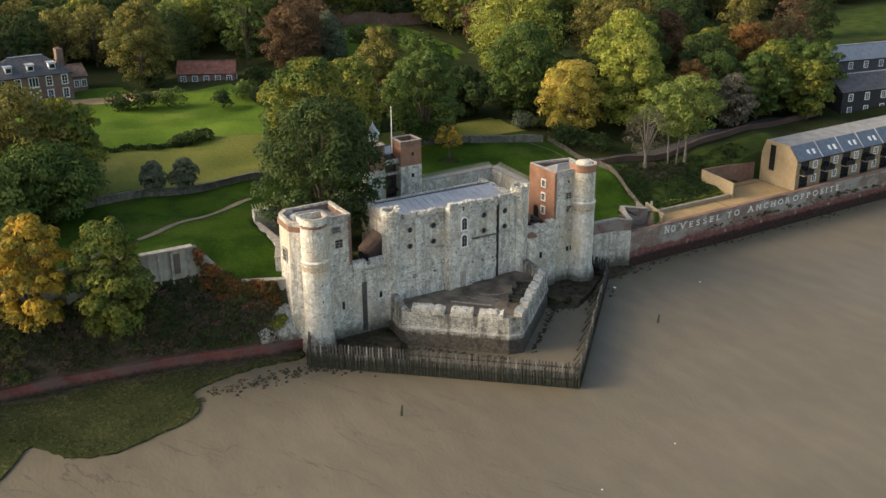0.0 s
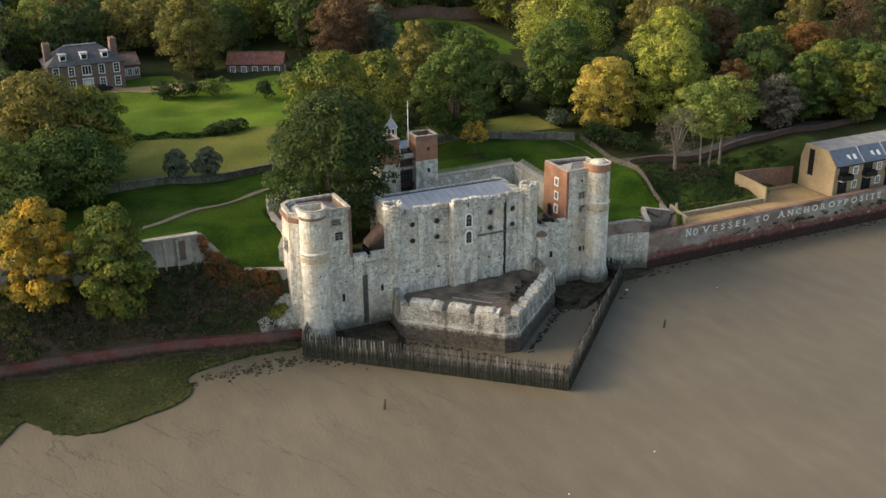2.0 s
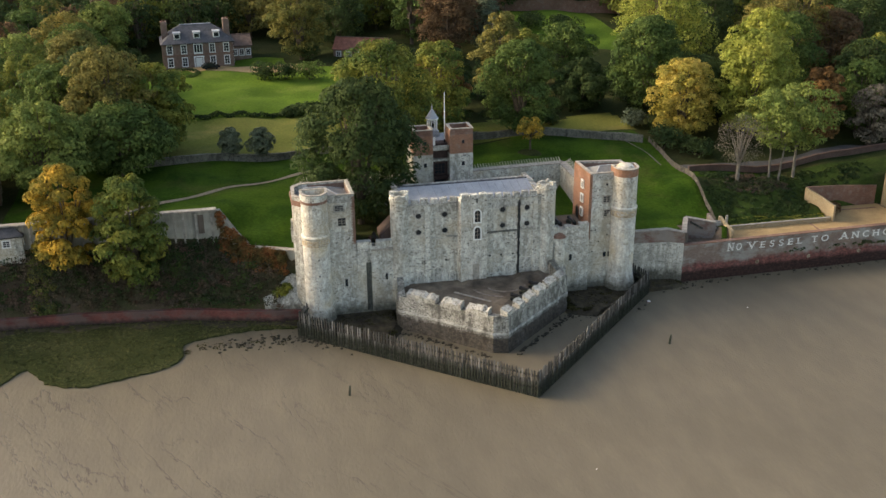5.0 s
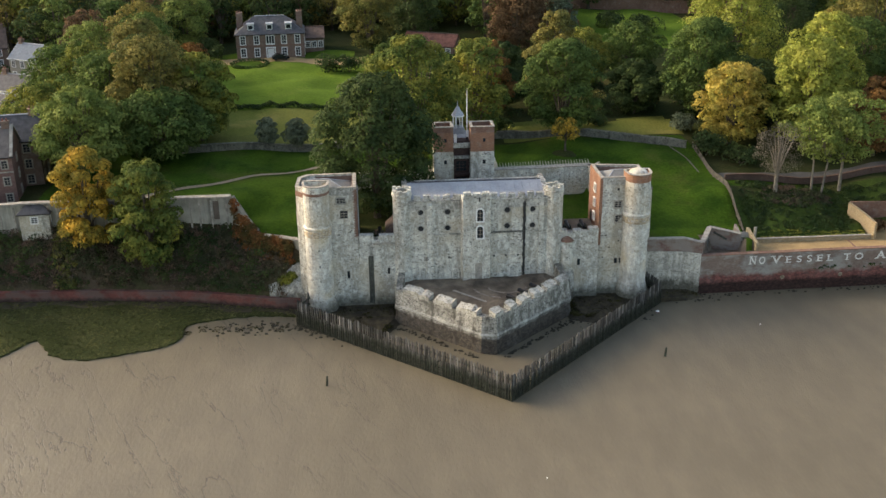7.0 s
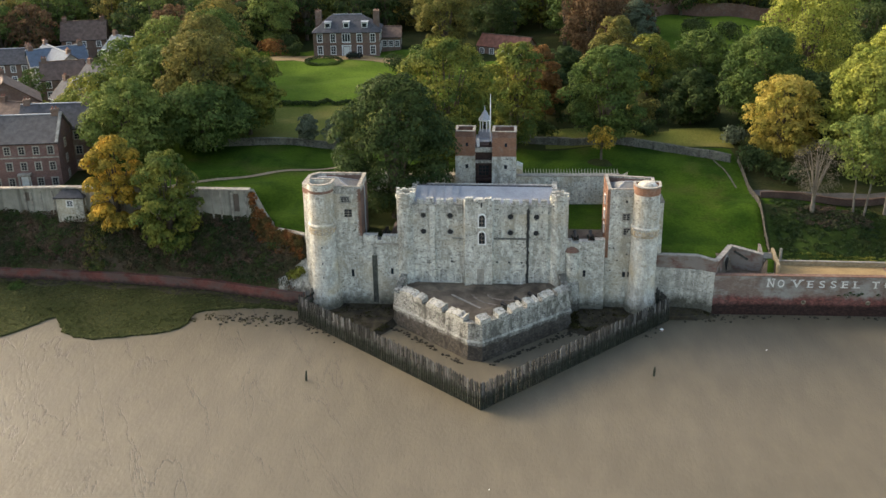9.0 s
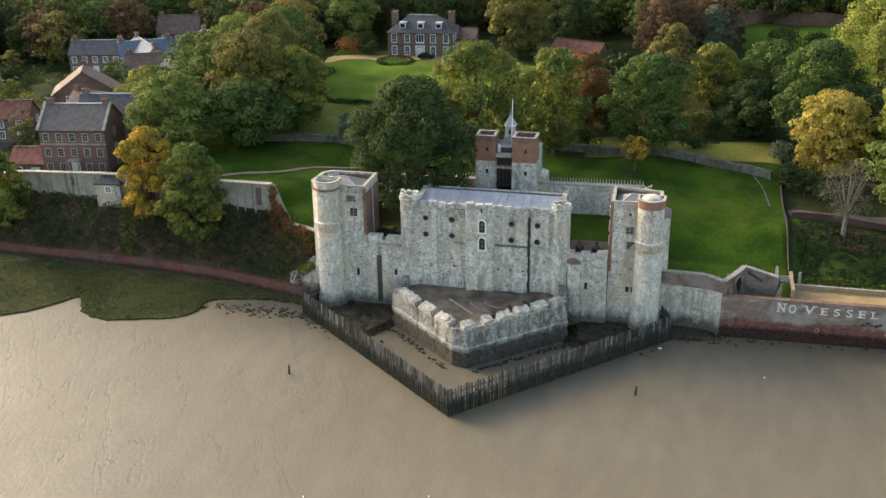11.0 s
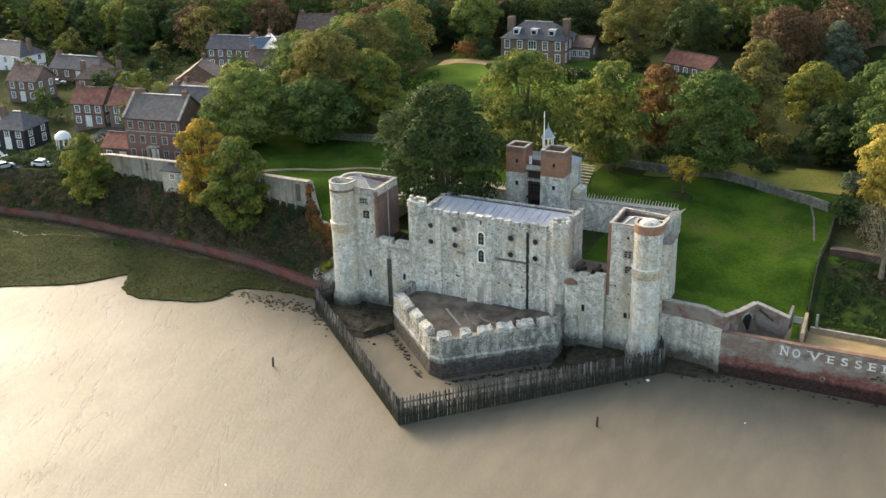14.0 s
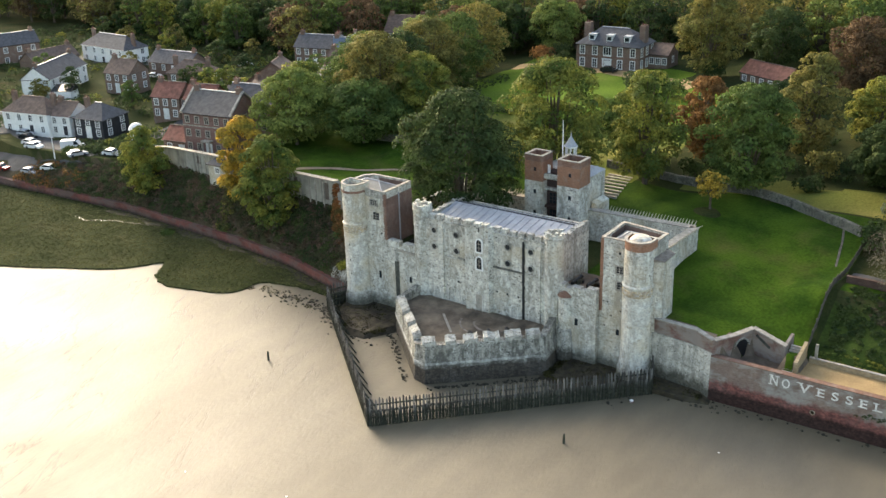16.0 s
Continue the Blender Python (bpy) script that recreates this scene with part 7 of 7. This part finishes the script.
# hedge along the lawn
cs, rs = [], []
for i in range(70):
    x = -52.0 + i * 0.5
    y = 72.8 + 0.4 * math.sin(i * 0.5)
    cs.append((x, y, gz(x, y) + 0.4 + 0.25 * math.sin(i * 0.7)))
    rs.append(nrng.uniform(0.5, 0.9))
tagged(part("hedge", leaf_mesh("hedge", cs, rs, 3000, 0.32), LEAVES["dark"]), "low uneven clipped hedge across the lawn", "hedge")


def scatter(name, label, category, leaf, n, area, rr, size, per=40, keep=None, sink=0.2):
    """Low growth over an area, in one mesh of many clumps."""
    x0, x1, y0, y1 = area
    cs, rs = [], []
    k = 0
    while len(cs) < n and k < n * 20:
        k += 1
        x, y = nrng.uniform(x0, x1), nrng.uniform(y0, y1)
        if keep and not keep(x, y):
            continue
        r = nrng.uniform(*rr)
        cs.append((x, y, gz(x, y) + r * (0.5 - sink)))
        rs.append(r)
    return tagged(part(name, leaf_mesh(name, cs, rs, n * per, size, 0.7), LEAVES[leaf]), label, category, kind="stuff")


def on_bank(x, y):
    return lerp(SHORE, x) + 0.35 < y < lerp(BANK_TOP, x) - 0.4


scatter("bank_scrub", "tangled brown and green brambles on the bank", "scrub", "bramble", 1700, (-128, -30, 2, 24), (0.4, 1.1), 0.24, 44, on_bank)
scatter("bank_grass", "rough green growth on the bank", "scrub", "dark", 520, (-128, -33, 2, 24), (0.5, 1.35), 0.26, 60, on_bank)
scatter("bank_twigs", "bare pinkish-grey bramble stems on the bank", "scrub", "stem", 300, (-128, -33, 2, 24), (0.4, 1.0), 0.2, 40, on_bank)
RAMP = [(-38.7, 12.6, 15.4), (-36.4, 10.2, 12.6), (-34.0, 8.2, 10.3), (-28.6, 5.8, 10.0)]
cs, rs = [], []
for _ in range(260):
    x = nrng.uniform(-38.6, -29.0)
    y, top_ = lerp([(p[0], p[1]) for p in RAMP], x), lerp([(p[0], p[2]) for p in RAMP], x)
    f = nrng.random() ** 0.8
    y -= 0.15 + 1.2 * (1 - f)
    low_ = gz(x, y)
    cs.append((x, y, low_ + max(0.3, top_ - low_) * f))
    rs.append(nrng.uniform(0.3, 0.75))
tagged(part("ivy", leaf_mesh("ivy", cs, rs, 15000, 0.26, 0.8), LEAVES["ivy"]), "red autumn ivy over the sloping wall", "ivy", kind="stuff")
scatter("ivy", "yellow-brown ivy hanging down the bank wall", "ivy", "olive", 90, (-67.2, -64.2, 8.6, 14.6), (0.5, 0.9), 0.28, 60)
scatter("slope_growth", "low green growth on the garden slope", "scrub", "dark", 620, (47, 80, 11, 23), (0.2, 0.5), 0.22, 30, lambda x, y: x < 65 or y > 17.5)
scatter("slope_scrub", "dark red-brown bramble patch on the garden slope", "scrub", "bramble", 260, (51, 63, 15.5, 22.5), (0.25, 0.55), 0.22, 34, lambda x, y: abs(y - 19.2) < 3.2 - 0.25 * abs(x - 57))
scatter("yard_border", "low yellowish border plants along the yard wall", "plants", "turning", 150, (46.3, 66, 9.9, 11.0), (0.18, 0.34), 0.16, 26, lambda x, y: y < 10.2 or y > 10.7)
wcs = [(nrng.uniform(54, 104), 0.0, 3.7 + nrng.normal() * 0.22) for _ in range(64)]
wcs = [(x, on_wall(x) - 0.12, z) for x, y, z in wcs]
tagged(part("wall_plants", leaf_mesh("wall_plants", wcs, [nrng.uniform(0.18, 0.5) for _ in wcs], 2600, 0.16, 0.7), LEAVES["dark"]), "dark plants rooted in the joints of the river wall", "plants", kind="stuff")
scatter("wood_edge", "dark undergrowth below the trees", "undergrowth", "dark", 420, (-75, 110, 48, 118), (0.8, 2.2), 0.55, 36,
        lambda x, y: (x > 48 and y < 100) or (5 < x < 45 and 64 < y < 115 and not (28 < x < 46 and y < 64)) or (x < -58 and y < 100))
scatter("village_gardens", "mixed garden shrubs between the village houses", "shrubs", "dark", 1000, (-260, -90, 20, 150), (0.7, 2.4), 0.45, 40, lambda x, y: all(math.hypot(x - v[2], y - v[3] - 4) > 9 for v in V))
scatter("village_gardens", "ochre garden shrubs between the village houses", "shrubs", "turning", 260, (-250, -90, 22, 160), (0.7, 2.0), 0.5, 36, lambda x, y: all(math.hypot(x - v[2], y - v[3] - 4) > 9 for v in V))

scatter("shore_shrubs", "tangled shrubs and garden growth above the village shore", "shrubs", "dark", 260, (-124, -94, 10, 30), (0.6, 1.7), 0.34, 60, lambda x, y: y > lerp(BANK_TOP, x) - 3 and not (y < 19 + 0.3 * (x + 110) and x < -104 and y > 13))
scatter("shore_shrubs", "reddish autumn shrubs along the village shore", "shrubs", "rust", 60, (-132, -112, 7.5, 13), (0.7, 1.5), 0.3, 60)

grng = random.Random(5)
k = 0
while k < 34:
    x, y = grng.uniform(-240, -92), grng.uniform(32, 118)
    if any(math.hypot(x - v[2], y - v[3] - 4) < 10 for v in V) or math.hypot(x + 81, y - 30) < 14:
        continue
    k += 1
    leaf = grng.choice(["dark", "green", "turning", "ochre", "dark"])
    tree("garden_tree", {"dark": "small dark green", "green": "small mid-green", "turning": "small yellowing", "ochre": "small ochre"}[leaf] + " tree in a village garden", x, y, grng.uniform(5, 10), grng.uniform(2.2, 3.6), leaf, clear=0.05, count=1300, size=0.42, lobes=16)

# salt marsh
MARSH_EDGE = [(-27.5, -1.0), (-34, 0.2), (-40, -0.6), (-45.5, -2.0), (-44.6, -7.0), (-48, -9.6), (-52, -10.6), (-58, -12.4), (-63, -10.5), (-65.5, -6.0), (-67, -5.2), (-68.5, -8.0), (-72, -12.5), (-80, -16.4), (-89, -21.6), (-104, -27), (-130, -42), (-220, -70), (-220, 3.0), (-132, 7.2), (-95, 9.9), (-61, 8.2), (-45, 6.2), (-31, 2.4), (-26.5, 1.8)]
for _ in range(2):
    MARSH_EDGE = [((a[0] * (1 - f) + b[0] * f), (a[1] * (1 - f) + b[1] * f)) for a, b in zip(MARSH_EDGE, MARSH_EDGE[1:] + MARSH_EDGE[:1]) for f in (0.25, 0.75)]
edge = []
for (ax, ay), (bx, by) in zip(MARSH_EDGE, MARSH_EDGE[1:] + MARSH_EDGE[:1]):
    n = max(1, int(math.hypot(bx - ax, by - ay) / 0.5)) if max(ax, bx) > -100 else 3
    for i in range(n):
        f = i / n
        x, y = ax + (bx - ax) * f, ay + (by - ay) * f
        wob_ = 0.45 * noise.noise(Vector((x * 0.7, y * 0.7, 0))) + 0.25 * noise.noise(Vector((x * 2.1, y * 2.1, 3)))
        edge.append((x + wob_, y + wob_))
mm = MB()
n = len(edge)
mm.add([(x, y, -0.1) for x, y in edge] + [(x, y, 0.2) for x, y in edge], [tuple(range(n, 2 * n))] + [(i, (i + 1) % n, n + (i + 1) % n, n + i) for i in range(n)])
tagged(part("salt_marsh", mm, MARSH), "flat olive-green salt marsh with eroded edge", "marsh", kind="structure")


for line_ in ([(-103.2, 2.2), (-98.8, 1.2), (-93.5, 4.3), (-88.9, 5.4), (-83.6, 6.6)],):
    w = MB()
    pts_ = []
    for (ax, ay), (bx, by) in zip(line_, line_[1:]):
        for k in range(6):
            x, y = ax + (bx - ax) * k / 6, ay + (by - ay) * k / 6
            pts_.append((x, y + 0.7 * noise.noise(Vector((x * 0.9, y * 0.9, 7)))))
    for i, (a, b) in enumerate(zip(pts_, pts_[1:])):
        w.bar((*a, 0.2), (*b, 0.2), 0.14 + 0.22 * abs(noise.noise(Vector((i * 0.7, 2, 1)))), 0.06)
    tagged(part("tidal_creek", w, CREEK), "thin wet creek winding through the marsh", "creek", kind="structure")
w = MB()
for i in range(30):
    x = -100 + i * 2.4
    y0, y1 = lerp(SHORE, x) - 0.6, lerp(SHORE, x + 2.4) - 0.6
    w.add([(x, y0, 0.225), (x + 2.4, y1, 0.225), (x + 2.4, y1 - 1.6 - 0.7 * math.sin(i * 1.3 + 0.7), 0.21), (x, y0 - 1.6 - 0.7 * math.sin(i * 1.3), 0.21)], [(0, 3, 2, 1)])
tagged(part("wall_foot_mud", w, FORESHORE), "dark mud along the foot of the low wall", "mud", kind="structure")


def in_poly(x, y, poly):
    c = False
    for (ax, ay), (bx, by) in zip(poly, poly[1:] + poly[:1]):
        if (ay > y) != (by > y) and x < (bx - ax) * (y - ay) / (by - ay) + ax:
            c = not c
    return c


cs, rs = [], []
while len(cs) < 14000:
    x, y = nrng.uniform(-135, -27), nrng.uniform(-42, 10)
    if in_poly(x, y, MARSH_EDGE):
        cs.append((x, y, 0.14))
        rs.append(nrng.uniform(0.16, 0.42))
tagged(part("marsh_grass", leaf_mesh("marsh_grass", cs, rs, 210000, 0.17, 0.5, 0.75, 0.3), LEAVES["reed"]), "tussocks of olive marsh grass", "marsh grass", kind="stuff")

# foreshore
def foreshore(name, label, outline, z_in, seed):
    mb = MB()
    n = len(outline)
    cx, cy = sum(p[0] for p in outline) / n, sum(p[1] for p in outline) / n
    mb.add([(x, y, -0.15) for x, y in outline] + [(cx + (x - cx) * 0.8, cy + (y - cy) * 0.8, z_in) for x, y in outline], [tuple(range(n, 2 * n))] + [(i, (i + 1) % n, n + (i + 1) % n, n + i) for i in range(n)])
    return tagged(part(name, mb, FORESHORE), label, "foreshore", kind="structure")


foreshore("foreshore", "dark weedy mud below the castle tower", [(-27, 0), (-26.8, -3.4), (-22.5, -7.2), (-18.5, -9.6), (-15.2, -9.4), (-13.4, -6.6), (-12, -4), (-12, 2.5), (-27, 2.5)], 0.7, 1)
foreshore("foreshore", "dark weedy mud below the castle tower", [(12.5, 2.5), (12.8, -5.5), (17, -7.4), (22, -4.6), (27.5, -0.6), (33, -0.4), (36.5, 0.6), (36, 3), (26, 4)], 0.7, 2)


def weed_bed(name, label, outline, n, z):
    cs, rs = [], []
    xs, ys = [q[0] for q in outline], [q[1] for q in outline]
    while len(cs) < n:
        x, y = nrng.uniform(min(xs), max(xs)), nrng.uniform(min(ys), max(ys))
        if in_poly(x, y, outline):
            cs.append((x, y, z))
            rs.append(nrng.uniform(0.25, 0.8))
    return tagged(part(name, leaf_mesh(name, cs, rs, n * 26, 0.24, 0.3), LEAVES["weed"]), label, "seaweed", kind="stuff")


weed_bed("seaweed", "dark brown seaweed over the castle foreshore", [(-26, 0), (-25.8, -3.2), (-22, -6.4), (-18.2, -8.4), (-15.4, -8.2), (-13.6, -5), (-13, 1), (-26, 1)], 330, 0.55)
weed_bed("seaweed", "dark brown seaweed over the castle foreshore", [(14, 1.3), (14, -4.8), (17.5, -6.0), (22, -3.8), (28, 0.2), (35, 0.4), (34, 1.6), (26, 2.5)], 330, 0.55)
weed_bed("seaweed", "wrack line of seaweed at the marsh edge", [(-46, -3.2), (-38, -2.2), (-30, -2.6), (-29, -6.0), (-36, -5.0), (-45, -5)], 22, -0.05)


def rocks(name, label, n, spots_, rr):
    mb = MB()
    for _ in range(n):
        ax, ay, bx, by, spread = spots_[nrng.integers(len(spots_))]
        f = nrng.random()
        x, y = ax + (bx - ax) * f + nrng.normal() * spread, ay + (by - ay) * f + nrng.normal() * spread
        r = nrng.uniform(*rr)
        ang = nrng.uniform(0, 6.28)
        pts_ = [(x + r * nrng.uniform(0.7, 1.2) * math.cos(ang + k * 1.047), y + r * nrng.uniform(0.5, 0.9) * math.sin(ang + k * 1.047)) for k in range(6)]
        zb = 0.55 if (abs(x) < 27 and y > -2.5) else 0.0
        mb.prism(pts_, zb - 0.2, zb + r * nrng.uniform(0.3, 0.6), top=[(x + (a - x) * 0.55, y + (b - y) * 0.55) for a, b in pts_])
    return tagged(part(name, mb, ROCK), label, "rocks", kind="stuff")


rocks("shore_rocks", "scattered dark weedy stones on the mud", 900, [(-24, -5, -15, -10.5, 1.3), (14, -6, 25, -4, 1.3), (-26, -2, -13, -6, 1.2), (-40, -3.5, -28, -4.5, 1.2), (-28, -3, -24, -7, 0.8), (14, -2, 26, -1, 1.4), (28, 0.5, 40, 0.4, 0.9), (40, 1.2, 100, 2.2, 0.5), (-13.5, -5.2, -2, -16, 0.25), (2, -16.4, 14.3, -5.0, 0.25)], (0.1, 0.4))
buoy = thing("mooring_buoy", "small white and red mooring buoy by the palisade", "buoy", pose(27.2, -4.2, 0.0))
part("float", MB().lathe(0, 0, [(0.12, -0.2), (0.28, 0.05), (0.28, 0.25), (0.12, 0.36)], 12), WHITE, buoy)
part("red_band", MB().lathe(0, 0, [(0.3, 0.06), (0.3, 0.2)], 12), BRICK_RED, buoy)

# woods behind
def forest_proto(leaf, h, r, cone=0.15):
    return tree("woodland_tree", {"green": "mid-green", "dark": "dark green", "turning": "yellowing", "ochre": "ochre", "lime": "lime-green", "rust": "russet", "brown": "copper-brown"}[leaf] + " woodland tree in the dense wood", 0, 0, h, r, leaf, clear=0.06, count=2600, size=0.62, lobes=44, cone=cone, place=False)


frng = random.Random(11)
kinds = ["dark", "dark", "green", "green", "turning", "ochre", "lime", "dark", "brown", "green"]
proto = [forest_proto(k, 15 + 2 * (i % 4), 6.0 + (i % 3), 0.5 if i in (0, 7) else 0.15) for i, k in enumerate(kinds)]
first = [True] * len(proto)
cells = []
yy_ = 118.0
while yy_ < 420:
    step_ = 9.5 + (yy_ - 128) * 0.02
    xx_ = -330.0
    while xx_ < 360:
        cells.append((xx_ + frng.uniform(-3.5, 3.5), yy_ + frng.uniform(-3.5, 3.5)))
        xx_ += step_
    yy_ += step_
extra = [(x, y) for x in range(112, 330, 11) for y in range(48, 128, 11)]
def wooded(x, y):
    if x < -85:
        return y > 116 and all(math.hypot(x - v[2], y - v[3] - 4) > 13 for v in V)
    if y < 128:
        return False
    if -68 < x < 12 and y < 150:
        return abs(x + 55) < 14 and y > 140
    if 36 < x < 80 and y < 166:
        return False
    if -75 < x < -45 and 165 < y < 195:
        return False
    if 170 < x < 252 and 76 < y < 122:
        return False
    if x > 95 and y < 84:
        return x > 165
    return True
trees_at = [(x + frng.uniform(-3, 3), y + frng.uniform(-3, 3)) for x, y in extra if wooded(x, y)] + [c for c in cells if wooded(*c)]
trees_at = [c for c in trees_at if c[1] < 240 or frng.random() < 0.8]
frng.shuffle(trees_at)
trees_at.sort(key=lambda c: c[1] + 0.3 * abs(c[0]) + (60 if c[1] < 100 else 0))
near, far = trees_at[:285], trees_at[285:]
for i, (x, y) in enumerate(near):
    k = frng.randrange(len(proto))
    m = pose(x, y, gz(x, y) - 0.4, 0, 0, frng.uniform(0, 360)) @ Matrix.Diagonal((1, 1, frng.uniform(0.85, 1.15), 1))
    if first[k]:
        proto[k].matrix_basis = m
        first[k] = False
    else:
        copy_thing(proto[k], m)
far += [(frng.uniform(-450, 450), frng.uniform(420, 640)) for _ in range(300)]
groups = {}
for x, y in far:
    k = frng.choice(["dark", "dark", "green", "green", "turning", "ochre", "dark"])
    cs, rs = groups.setdefault(k, ([], []))
    z = gz(x, y)
    for _ in range(7):
        cs.append((x + frng.uniform(-4.5, 4.5), y + frng.uniform(-4.5, 4.5), z + frng.uniform(3, 15)))
        rs.append(frng.uniform(2.6, 4.2))
for k, (cs, rs) in groups.items():
    tagged(part("far_woods", leaf_mesh("far_woods", cs, rs, len(cs) * 36, 1.25), LEAVES[k]), {"dark": "dense dark green far woodland", "green": "dense mid-green far woodland", "turning": "yellowing far woodland trees", "ochre": "ochre autumn far woodland trees"}[k], "woods", kind="stuff")
for x, y, a in ((41.5, -9.5, 20), (3.2, -45.6, 75), (-10.8, -48.7, 130)):
    lit = thing("drift_litter", "small white scrap of litter on the wet mud", "litter", pose(x, y, 0.0, 0, 0, a))
    part("scrap", MB().prism([(-0.14, -0.07), (0.11, -0.09), (0.15, 0.04), (0.0, 0.1), (-0.13, 0.06)], -0.03, 0.07, top=[(-0.08, -0.04), (0.07, -0.06), (0.1, 0.03), (0.0, 0.06), (-0.07, 0.04)]), WHITE, lit)
